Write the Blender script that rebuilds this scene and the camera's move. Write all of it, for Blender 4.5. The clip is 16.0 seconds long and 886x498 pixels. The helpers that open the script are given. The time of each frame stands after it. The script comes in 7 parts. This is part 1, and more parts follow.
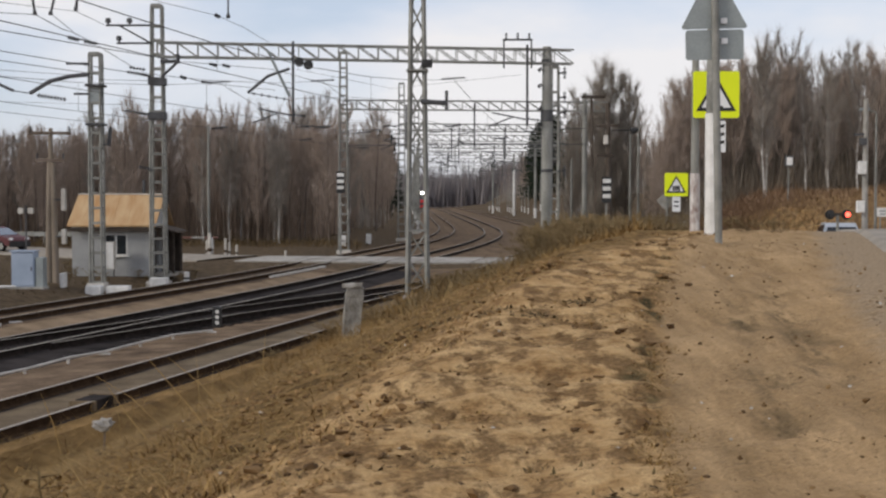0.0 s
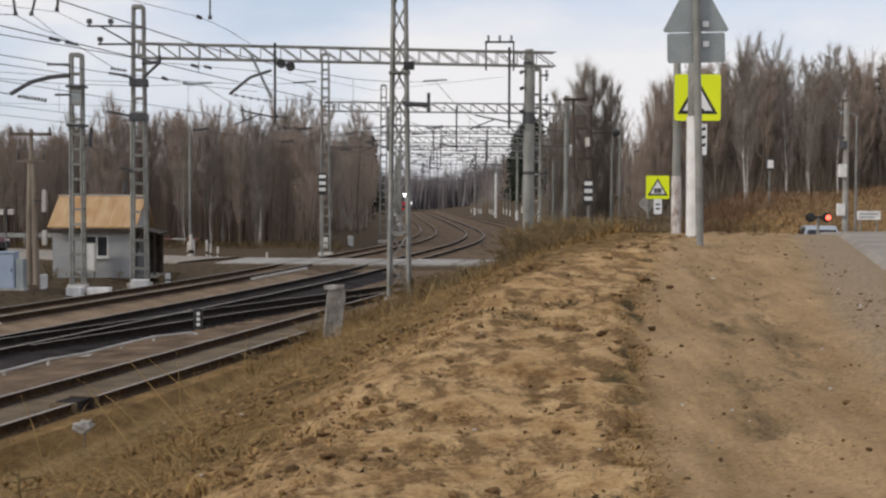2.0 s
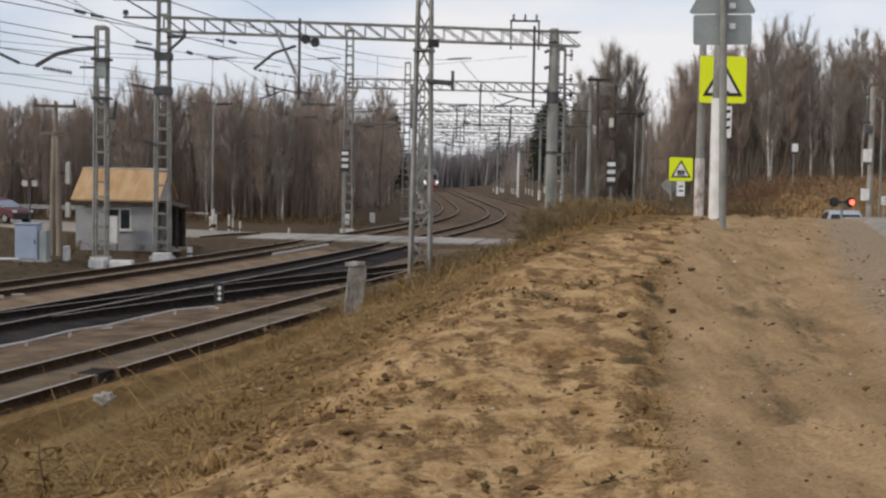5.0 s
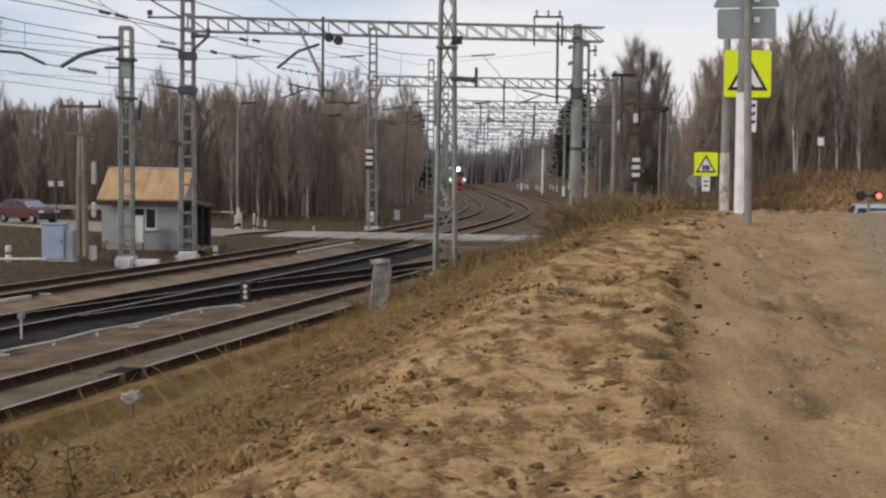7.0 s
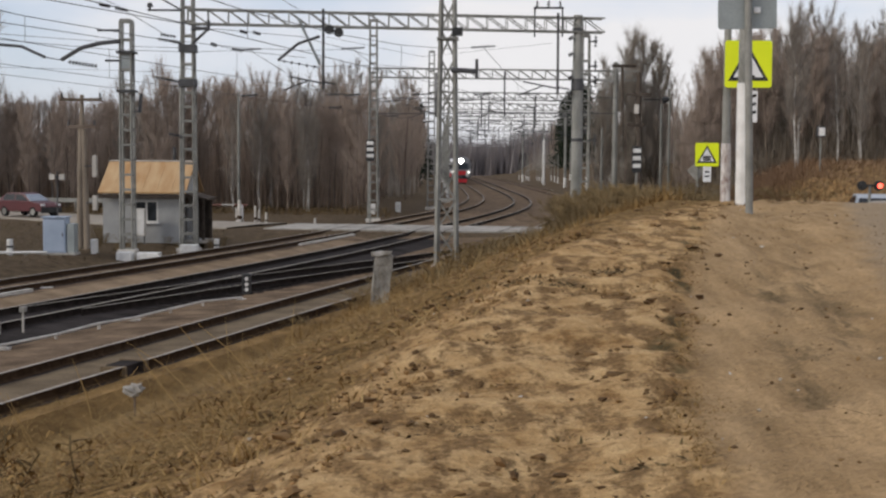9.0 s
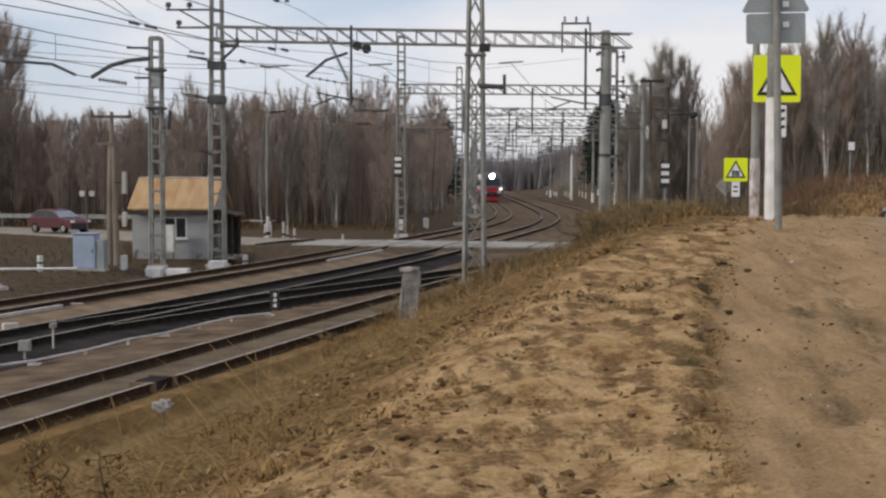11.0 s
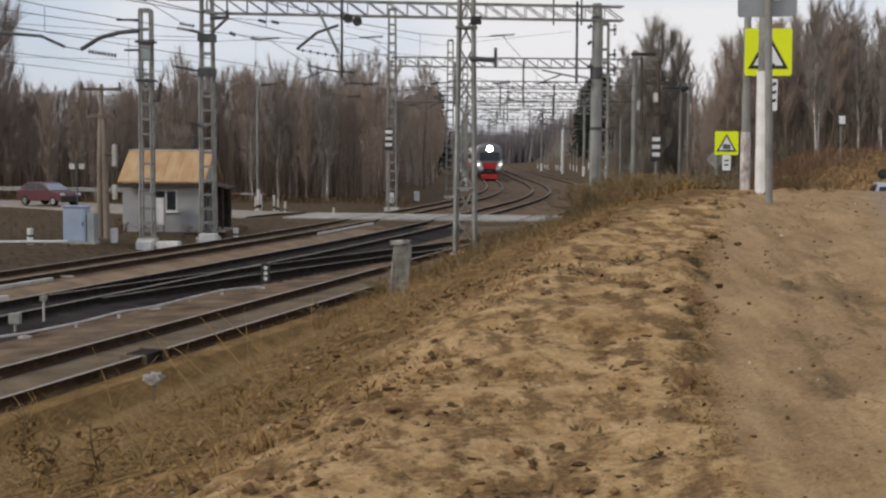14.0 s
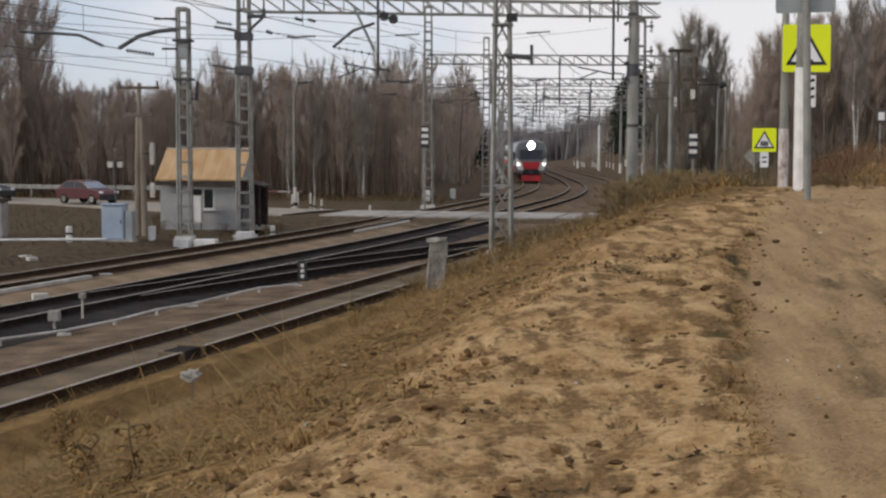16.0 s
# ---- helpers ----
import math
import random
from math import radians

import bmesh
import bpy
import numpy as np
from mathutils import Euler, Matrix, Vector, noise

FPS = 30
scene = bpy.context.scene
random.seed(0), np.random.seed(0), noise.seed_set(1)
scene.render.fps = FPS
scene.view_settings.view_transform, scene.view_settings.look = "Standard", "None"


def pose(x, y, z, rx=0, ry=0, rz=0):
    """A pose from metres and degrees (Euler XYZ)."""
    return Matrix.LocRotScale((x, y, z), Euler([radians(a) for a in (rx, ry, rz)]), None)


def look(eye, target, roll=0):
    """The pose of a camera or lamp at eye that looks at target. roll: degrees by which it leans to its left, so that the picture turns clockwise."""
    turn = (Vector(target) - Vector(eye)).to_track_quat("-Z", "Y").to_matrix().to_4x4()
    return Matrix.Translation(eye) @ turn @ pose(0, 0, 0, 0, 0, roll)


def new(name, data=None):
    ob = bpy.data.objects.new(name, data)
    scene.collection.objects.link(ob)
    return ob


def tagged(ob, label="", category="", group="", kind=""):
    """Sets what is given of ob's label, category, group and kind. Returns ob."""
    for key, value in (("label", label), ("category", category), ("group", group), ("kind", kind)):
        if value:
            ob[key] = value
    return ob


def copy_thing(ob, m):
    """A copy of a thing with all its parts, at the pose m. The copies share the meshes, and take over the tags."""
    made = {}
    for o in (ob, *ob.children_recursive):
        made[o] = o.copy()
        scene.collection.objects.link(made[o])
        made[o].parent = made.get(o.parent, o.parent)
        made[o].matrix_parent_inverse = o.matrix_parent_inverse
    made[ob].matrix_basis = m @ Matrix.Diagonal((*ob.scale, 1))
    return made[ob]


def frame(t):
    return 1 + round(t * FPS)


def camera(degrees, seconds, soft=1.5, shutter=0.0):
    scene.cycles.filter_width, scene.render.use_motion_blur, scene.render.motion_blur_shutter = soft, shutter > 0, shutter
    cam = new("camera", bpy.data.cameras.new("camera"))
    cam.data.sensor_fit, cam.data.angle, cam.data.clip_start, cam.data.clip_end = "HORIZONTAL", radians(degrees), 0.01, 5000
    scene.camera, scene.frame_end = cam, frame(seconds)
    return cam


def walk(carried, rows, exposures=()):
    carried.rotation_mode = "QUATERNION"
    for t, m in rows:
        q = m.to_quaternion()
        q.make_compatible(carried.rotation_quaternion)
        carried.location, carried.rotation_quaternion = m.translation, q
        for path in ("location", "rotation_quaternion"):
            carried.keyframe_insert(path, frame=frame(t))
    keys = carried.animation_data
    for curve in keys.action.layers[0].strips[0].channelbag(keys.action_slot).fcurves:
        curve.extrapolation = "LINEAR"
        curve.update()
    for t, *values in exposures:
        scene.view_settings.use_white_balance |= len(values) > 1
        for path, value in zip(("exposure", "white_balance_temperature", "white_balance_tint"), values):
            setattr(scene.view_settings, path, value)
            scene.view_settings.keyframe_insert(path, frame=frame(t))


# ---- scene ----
cam = camera(34.8, 16.0, soft=2.4)

EYE = Vector((0.0, 0.0, 3.5))
# seconds, turn to the left, tilt, lean, in degrees
LOOKS = [
    (0.0, 0.000, -2.199, 0.000), (0.5, 0.443, -2.123, 0.159), (1.0, 0.321, -2.157, -0.014), (1.5, 0.128, -2.160, 0.240),
    (2.0, -0.738, -2.114, 0.130), (2.5, -2.054, -3.011, -0.044), (3.0, -2.402, -3.471, 0.091), (3.5, -2.023, -2.628, 0.362),
    (4.0, -0.775, -2.007, 0.611), (4.5, 0.085, -1.991, 0.951), (5.0, 0.122, -2.998, 1.054), (5.2, 0.913, -3.225, 1.133),
    (7.3, 1.191, -3.083, 0.488), (7.5, 1.281, -2.869, 0.482), (8.0, 1.047, -2.843, 0.336), (8.5, 0.808, -3.587, 0.550),
    (9.0, 1.175, -3.470, 0.332), (9.2, 1.242, -3.166, 0.399), (11.3, 2.360, -2.838, 0.153), (11.5, 1.763, -3.393, 0.057),
    (12.0, 1.607, -3.014, -0.094), (12.5, 1.657, -2.919, -0.027), (13.0, 1.803, -3.061, -0.001), (13.5, 1.642, -3.958, 0.302),
    (14.0, 1.934, -3.921, 0.261), (14.5, 2.241, -3.788, 0.288), (15.0, 2.884, -3.235, 0.240), (15.5, 3.266, -3.819, 0.051),
    (16.0, 3.402, -4.026, 0.128)]


def aimed(turn, tilt, lean):
    a, b = radians(turn), radians(tilt)
    way = Vector((-math.sin(a) * math.cos(b), math.cos(a) * math.cos(b), math.sin(b)))
    return look(EYE, EYE + way, lean)


walk(cam, [(t, aimed(a, b, c)) for t, a, b, c in LOOKS], exposures=[(0.0, 0.02), (9.0, 0.0), (16.0, -0.04)])

# ---- world and sun ----
world = bpy.data.worlds.new("sky")
scene.world = world
world.use_nodes = True
wn, wl = world.node_tree.nodes, world.node_tree.links
wn.clear()
w_out = wn.new("ShaderNodeOutputWorld")
w_bg = wn.new("ShaderNodeBackground")
w_sky = wn.new("ShaderNodeTexSky")
w_sky.sky_type, w_sky.sun_disc = "NISHITA", False
SUN_EL, SUN_AZ = radians(27), radians(242)
w_sky.sun_elevation, w_sky.sun_rotation = SUN_EL, SUN_AZ
w_co = wn.new("ShaderNodeTexCoord")
w_map = wn.new("ShaderNodeMapping")
w_map.inputs["Scale"].default_value, w_map.inputs["Location"].default_value = (1.0, 1.0, 2.6), (0.35, 0.0, 0.0)
w_noise = wn.new("ShaderNodeTexNoise")
w_noise.inputs["Scale"].default_value, w_noise.inputs["Detail"].default_value = 3.1, 8
w_ramp = wn.new("ShaderNodeValToRGB")
w_ramp.color_ramp.elements[0].position, w_ramp.color_ramp.elements[1].position = 0.4, 0.6
w_ramp.color_ramp.elements[0].color, w_ramp.color_ramp.elements[1].color = (0.55, 0.55, 0.55, 1), (1, 1, 1, 1)
w_shade = wn.new("ShaderNodeMix")
w_shade.data_type = "RGBA"
w_shade.inputs[6].default_value, w_shade.inputs[7].default_value = (6.4, 7.0, 8.7, 1), (7.75, 7.65, 7.8, 1)
w_mix = wn.new("ShaderNodeMix")
w_mix.data_type = "RGBA"
wl.new(w_co.outputs["Generated"], w_map.inputs["Vector"])
wl.new(w_map.outputs["Vector"], w_noise.inputs["Vector"])
wl.new(w_noise.outputs["Fac"], w_ramp.inputs["Fac"])
w_range = wn.new("ShaderNodeMapRange")
w_range.inputs["From Min"].default_value, w_range.inputs["From Max"].default_value = 0.4, 0.6
wl.new(w_noise.outputs["Fac"], w_range.inputs["Value"])
wl.new(w_range.outputs["Result"], w_shade.inputs[0])
wl.new(w_ramp.outputs["Color"], w_mix.inputs[0])
wl.new(w_sky.outputs["Color"], w_mix.inputs[6])
wl.new(w_shade.outputs[2], w_mix.inputs[7])
wl.new(w_mix.outputs[2], w_bg.inputs["Color"])
w_bg.inputs["Strength"].default_value = 0.11
wl.new(w_bg.outputs["Background"], w_out.inputs["Surface"])

sun = new("sun", bpy.data.lights.new("sun", "SUN"))
sun.data.energy, sun.data.angle, sun.data.color = 1.6, radians(10), (1.0, 0.93, 0.83)
sun.matrix_world = look((0, 0, 60), Vector((0, 0, 60)) - Vector((math.sin(SUN_AZ) * math.cos(SUN_EL), math.cos(SUN_AZ) * math.cos(SUN_EL), math.sin(SUN_EL))))


# ---- materials ----
def paint(name, dark, light, scale=4.0, rough=0.8, metal=0.0, bump=0.2, grain=40.0, emit=0.0, vary=0.0, stretch=(1, 1, 1)):
    """Two tones mixed by coarse stains and fine grain, with a fine relief."""
    m = bpy.data.materials.new(name)
    m.use_nodes = True
    n, l = m.node_tree.nodes, m.node_tree.links
    b = n["Principled BSDF"]
    co = n.new("ShaderNodeTexCoord")
    mp = n.new("ShaderNodeMapping")
    mp.inputs["Scale"].default_value = stretch
    l.new(co.outputs["Object"], mp.inputs["Vector"])
    big, fine = n.new("ShaderNodeTexNoise"), n.new("ShaderNodeTexNoise")
    for t, s, d in ((big, scale, 5), (fine, grain, 3)):
        t.inputs["Scale"].default_value, t.inputs["Detail"].default_value = s, d
        l.new(mp.outputs["Vector"], t.inputs["Vector"])
    add = n.new("ShaderNodeMath")
    add.operation = "MULTIPLY_ADD"
    l.new(fine.outputs["Fac"], add.inputs[0])
    add.inputs[1].default_value = 0.45
    l.new(big.outputs["Fac"], add.inputs[2])
    ramp = n.new("ShaderNodeValToRGB")
    ramp.color_ramp.elements[0].position, ramp.color_ramp.elements[1].position = 0.5, 0.95
    ramp.color_ramp.elements[0].color, ramp.color_ramp.elements[1].color = (*dark, 1), (*light, 1)
    l.new(add.outputs[0], ramp.inputs["Fac"])
    colour = ramp.outputs["Color"]
    if vary:
        info, hsv, spread = n.new("ShaderNodeObjectInfo"), n.new("ShaderNodeHueSaturation"), n.new("ShaderNodeMapRange")
        spread.inputs["To Min"].default_value, spread.inputs["To Max"].default_value = 1 - vary, 1 + vary
        l.new(info.outputs["Random"], spread.inputs["Value"])
        l.new(spread.outputs["Result"], hsv.inputs["Value"])
        l.new(colour, hsv.inputs["Color"])
        colour = hsv.outputs["Color"]
    l.new(colour, b.inputs["Base Color"])
    b.inputs["Roughness"].default_value, b.inputs["Metallic"].default_value = rough, metal
    if rough > 0.84:
        b.inputs["Specular IOR Level"].default_value = 0.15
    if bump:
        bp = n.new("ShaderNodeBump")
        bp.inputs["Strength"].default_value, bp.inputs["Distance"].default_value = bump, 0.02
        l.new(add.outputs[0], bp.inputs["Height"])
        l.new(bp.outputs["Normal"], b.inputs["Normal"])
    if emit:
        b.inputs["Emission Color"].default_value, b.inputs["Emission Strength"].default_value = (*light, 1), emit
    return m


def island_paint(name, tones, rough=0.9):
    """Loose pieces, each with a tone of its own."""
    m = bpy.data.materials.new(name)
    m.use_nodes = True
    n, l = m.node_tree.nodes, m.node_tree.links
    geo, ramp = n.new("ShaderNodeNewGeometry"), n.new("ShaderNodeValToRGB")
    l.new(geo.outputs["Random Per Island"], ramp.inputs["Fac"])
    els = ramp.color_ramp.elements
    while len(els) < len(tones):
        els.new(0.5)
    for i, t in enumerate(tones):
        els[i].position, els[i].color = i / (len(tones) - 1), (*t, 1)
    l.new(ramp.outputs["Color"], n["Principled BSDF"].inputs["Base Color"])
    n["Principled BSDF"].inputs["Roughness"].default_value = rough
    n["Principled BSDF"].inputs["Specular IOR Level"].default_value = 0.12
    return m


def ground_paint():
    """Sand, dry grass and wet soil, blended by the zones that the ground's own attribute names."""
    m = bpy.data.materials.new("dry_ground")
    m.use_nodes = True
    n, l = m.node_tree.nodes, m.node_tree.links
    b = n["Principled BSDF"]
    at, co = n.new("ShaderNodeAttribute"), n.new("ShaderNodeTexCoord")
    at.attribute_name = "zone"
    sep = n.new("ShaderNodeSeparateColor")
    l.new(at.outputs["Color"], sep.inputs["Color"])

    def noise_at(scale, detail=6, rough=0.6, stretch=None):
        t = n.new("ShaderNodeTexNoise")
        t.inputs["Scale"].default_value, t.inputs["Detail"].default_value, t.inputs["Roughness"].default_value = scale, detail, rough
        if stretch:
            mp = n.new("ShaderNodeMapping")
            mp.inputs["Scale"].default_value = stretch
            l.new(co.outputs["Object"], mp.inputs["Vector"])
            l.new(mp.outputs["Vector"], t.inputs["Vector"])
        else:
            l.new(co.outputs["Object"], t.inputs["Vector"])
        return t.outputs["Fac"]

    def ramp(fac, stops):
        r = n.new("ShaderNodeValToRGB")
        els = r.color_ramp.elements
        while len(els) < len(stops):
            els.new(0.5)
        for i, (p, c) in enumerate(stops):
            els[i].position, els[i].color = p, (*c, 1)
        l.new(fac, r.inputs["Fac"])
        return r.outputs["Color"]

    def mix(fac, a, c):
        x = n.new("ShaderNodeMix")
        x.data_type = "RGBA"
        l.new(fac, x.inputs[0])
        l.new(a, x.inputs[6])
        l.new(c, x.inputs[7])
        return x.outputs[2]

    def edge(fac, zone, width=0.5):
        """A zone's share, its border frayed by noise."""
        a = n.new("ShaderNodeMath")
        a.operation = "MULTIPLY_ADD"
        l.new(fac, a.inputs[0])
        a.inputs[1].default_value = width
        l.new(zone, a.inputs[2])
        r = n.new("ShaderNodeMapRange")
        r.interpolation_type = "SMOOTHSTEP"
        r.inputs["From Min"].default_value, r.inputs["From Max"].default_value = 0.35 + width / 2, 0.65 + width / 2
        l.new(a.outputs[0], r.inputs["Value"])
        return r.outputs["Result"]

    coarse, mid, fine = noise_at(0.7), noise_at(3.0, 8, 0.68), noise_at(26, 4)
    dirt = ramp(mid, [(0.35, (0.255, 0.142, 0.057)), (0.43, (0.43, 0.266, 0.117)), (0.6, (0.585, 0.39, 0.192))])
    straw = ramp(noise_at(5.0, 8, 0.7, (1.0, 2.2, 1.0)), [(0.38, (0.06, 0.036, 0.013)), (0.5, (0.19, 0.114, 0.042)), (0.66, (0.38, 0.24, 0.1))])
    weeds = ramp(mid, [(0.38, (0.055, 0.044, 0.02)), (0.62, (0.19, 0.136, 0.064))])
    soil = ramp(mid, [(0.35, (0.055, 0.039, 0.024)), (0.65, (0.135, 0.097, 0.06))])
    wet = ramp(fine, [(0.3, (0.115, 0.08, 0.041)), (0.7, (0.2, 0.138, 0.074))])
    leaves = ramp(noise_at(4.2, 9, 0.7, (1.0, 0.5, 1.0)), [(0.47, (0.0, 0.0, 0.0)), (0.57, (0.9, 0.9, 0.9))])
    humus = ramp(fine, [(0.3, (0.125, 0.072, 0.03)), (0.7, (0.25, 0.148, 0.066))])
    dirt = mix(leaves, dirt, humus)
    c = mix(edge(coarse, sep.outputs["Red"], 0.6), straw, dirt)
    c = mix(edge(mid, sep.outputs["Green"], 0.6), c, soil)
    sand = ramp(noise_at(1.6, 7, 0.62, (2.9, 0.42, 1.0)), [(0.35, (0.315, 0.205, 0.103)), (0.65, (0.485, 0.325, 0.172))])
    path = n.new("ShaderNodeAttribute")
    path.attribute_name = "way"
    c = mix(edge(coarse, path.outputs["Fac"], 0.3), c, sand)
    streak = n.new("ShaderNodeMapRange")
    streak.interpolation_type = "SMOOTHSTEP"
    streak.inputs["From Min"].default_value, streak.inputs["From Max"].default_value = 0.38, 0.56
    l.new(noise_at(2.2, 6, 0.65, (3.2, 0.55, 1.0)), streak.inputs["Value"])
    soak = n.new("ShaderNodeMath")
    soak.operation = "MULTIPLY"
    l.new(streak.outputs["Result"], soak.inputs[0])
    l.new(sep.outputs["Blue"], soak.inputs[1])
    c = mix(soak.outputs[0], c, wet)
    side = n.new("ShaderNodeAttribute")
    side.attribute_name = "verge"
    c = mix(edge(mid, side.outputs["Fac"], 0.5), c, ramp(fine, [(0.3, (0.27, 0.196, 0.122)), (0.7, (0.425, 0.318, 0.208))]))
    al = n.new("ShaderNodeAttribute")
    al.attribute_name = "weeds"
    c = mix(edge(mid, al.outputs["Fac"], 0.7), c, weeds)
    speck = n.new("ShaderNodeMix")
    speck.data_type, speck.blend_type = "RGBA", "OVERLAY"
    speck.inputs[0].default_value = 0.36
    l.new(c, speck.inputs[6])
    l.new(ramp(fine, [(0.3, (0.25, 0.25, 0.25)), (0.7, (0.75, 0.75, 0.75))]), speck.inputs[7])
    l.new(speck.outputs[2], b.inputs["Base Color"])
    b.inputs["Roughness"].default_value, b.inputs["Specular IOR Level"].default_value = 0.95, 0.08
    bp = n.new("ShaderNodeBump")
    bp.inputs["Strength"].default_value, bp.inputs["Distance"].default_value = 1.0, 0.12
    l.new(mid, bp.inputs["Height"])
    bp2 = n.new("ShaderNodeBump")
    bp2.inputs["Strength"].default_value, bp2.inputs["Distance"].default_value = 0.9, 0.03
    l.new(fine, bp2.inputs["Height"])
    l.new(bp.outputs["Normal"], bp2.inputs["Normal"])
    l.new(bp2.outputs["Normal"], b.inputs["Normal"])
    return m


GROUND = ground_paint()
BALLAST = paint("ballast_stone", (0.072, 0.05, 0.034), (0.22, 0.156, 0.104), 1.2, 0.95, bump=0.9, grain=18)
# oil on the middle bed, and painted shade along the other rails
OILY_SHADED = paint("oily_shaded_ballast", (0.015, 0.013, 0.0125), (0.054, 0.046, 0.043), 1.4, 0.95, bump=0.9, grain=18)
DUSTY = paint("dusty_grey_ballast", (0.087, 0.062, 0.037), (0.195, 0.146, 0.093), 1.2, 0.95, bump=0.8, grain=18)
SANDY = paint("sandy_brown_ballast", (0.135, 0.092, 0.055), (0.28, 0.2, 0.126), 1.2, 0.95, bump=0.8, grain=18)
WOOD = paint("weathered_brown_wood", (0.16, 0.13, 0.1), (0.32, 0.265, 0.21), 2.0, 0.9, bump=0.4, stretch=(1, 1, 0.25))
CAR_GLASS = paint("tinted_car_glass", (0.012, 0.013, 0.015), (0.022, 0.024, 0.028), 1, 0.08, bump=0)
RAIL = paint("rusty_rail", (0.032, 0.02, 0.012), (0.075, 0.047, 0.028), 6, 0.9, 0.0)
RAILHEAD = paint("worn_rail_head", (0.22, 0.185, 0.15), (0.44, 0.385, 0.32), 8, 0.6, 0.25, bump=0.05)
OILY_RAIL = paint("oily_black_rail", (0.015, 0.012, 0.01), (0.04, 0.032, 0.028), 6, 0.9, 0.0)
OILY_SLEEPER = paint("oil_soaked_sleeper", (0.014, 0.012, 0.011), (0.042, 0.036, 0.033), 5, 0.9, bump=0.5, vary=0.3)
SCREEN = paint("sky_lit_windscreen", (0.1, 0.11, 0.12), (0.14, 0.15, 0.16), 1, 0.08, bump=0)
SCREEN.node_tree.nodes["Principled BSDF"].inputs["IOR"].default_value = 3.5
for low_gloss in (OILY_SHADED, RAIL, BALLAST, OILY_RAIL, OILY_SLEEPER):
    low_gloss.node_tree.nodes["Principled BSDF"].inputs["Specular IOR Level"].default_value = 0.03
SLEEPER = paint("tarred_sleeper", (0.035, 0.028, 0.023), (0.1, 0.08, 0.065), 5, 0.9, bump=0.5, vary=0.35)
ASPHALT = paint("grey_asphalt", (0.19, 0.16, 0.125), (0.32, 0.277, 0.222), 1.0, 0.8, bump=0.4, grain=60)
CONCRETE = paint("weathered_concrete", (0.2, 0.19, 0.17), (0.4, 0.38, 0.35), 2.0, 0.9, bump=0.4, vary=0.12)
POLE_CONCRETE = paint("dark_weathered_concrete", (0.15, 0.15, 0.135), (0.33, 0.325, 0.3), 2.0, 0.9, bump=0.4, vary=0.15, stretch=(1, 1, 0.3))
STUB = paint("stained_concrete", (0.13, 0.115, 0.095), (0.43, 0.41, 0.37), 3.2, 0.9, bump=0.6, grain=30, stretch=(1, 1, 0.6))
DECK = paint("worn_deck_concrete", (0.2, 0.185, 0.165), (0.42, 0.395, 0.355), 1.5, 0.9, bump=0.4, vary=0.2)
PALE_CONCRETE = paint("pale_concrete", (0.4, 0.37, 0.33), (0.6, 0.57, 0.52), 2.5, 0.9, bump=0.4, vary=0.1)
STEEL = paint("galvanised_mast_steel", (0.145, 0.143, 0.13), (0.33, 0.326, 0.298), 2.0, 0.75, 0.15, bump=0.15)
DARK_STEEL = paint("dark_grey_steel", (0.04, 0.04, 0.042), (0.11, 0.11, 0.115), 3.0, 0.65, 0.3, bump=0.15)
BLACK = paint("black_paint", (0.01, 0.01, 0.01), (0.03, 0.03, 0.03), 4, 0.6, bump=0.1)
WHITE = paint("white_paint", (0.55, 0.54, 0.51), (0.8, 0.79, 0.77), 3, 0.7, bump=0.15)
POST_WHITE = paint("chalky_white_paint", (0.68, 0.67, 0.63), (0.86, 0.85, 0.82), 6.0, 0.75, bump=0.2, stretch=(1, 1, 0.6))
PEELING = paint("peeling_whitewash", (0.26, 0.19, 0.165), (0.74, 0.72, 0.69), 7.0, 0.85, bump=0.4, grain=26, stretch=(1, 1, 0.45))
WALL = paint("grey_render", (0.27, 0.275, 0.275), (0.41, 0.41, 0.405), 1.1, 0.92, bump=0.3)
ROOF = paint("ochre_roof_sheet", (0.36, 0.19, 0.07), (0.5, 0.345, 0.185), 0.9, 0.75, bump=0.2, stretch=(3, 0.6, 1))
GLASS = paint("dark_window_glass", (0.015, 0.018, 0.02), (0.03, 0.035, 0.04), 1, 0.12, bump=0)
RED = paint("red_train_paint", (0.42, 0.012, 0.018), (0.58, 0.025, 0.03), 1.5, 0.4, bump=0.05)
TRAIN_GREY = paint("light_grey_train_paint", (0.5, 0.5, 0.51), (0.68, 0.68, 0.69), 1.5, 0.45, bump=0.05)
TRAIN_DARK = paint("dark_grey_train_paint", (0.12, 0.122, 0.13), (0.2, 0.2, 0.21), 1.5, 0.5, bump=0.05)
BEAM_LIGHT = paint("lit_headlamp", (1.0, 0.96, 0.88), (1.0, 0.97, 0.9), 1, 0.3, bump=0, emit=22)
BUFFER_LIGHT = paint("lit_buffer_lamp", (1.0, 0.96, 0.9), (1.0, 0.97, 0.92), 1, 0.3, bump=0, emit=2.5)
RED_LIGHT = paint("lit_red_signal_lens", (1.0, 0.05, 0.02), (1.0, 0.1, 0.06), 1, 0.3, bump=0, emit=3.5)
CAR_RED = paint("dark_red_car_paint", (0.06, 0.006, 0.01), (0.085, 0.01, 0.014), 1, 0.5, bump=0)
CAR_SILVER = paint("silver_blue_car_paint", (0.33, 0.36, 0.4), (0.42, 0.45, 0.49), 1, 0.3, 0.4, bump=0)
CAR_DARK = paint("black_car_paint", (0.015, 0.015, 0.018), (0.03, 0.03, 0.035), 1, 0.3, bump=0)
RUBBER = paint("tyre_rubber", (0.012, 0.012, 0.012), (0.03, 0.03, 0.03), 6, 0.85)
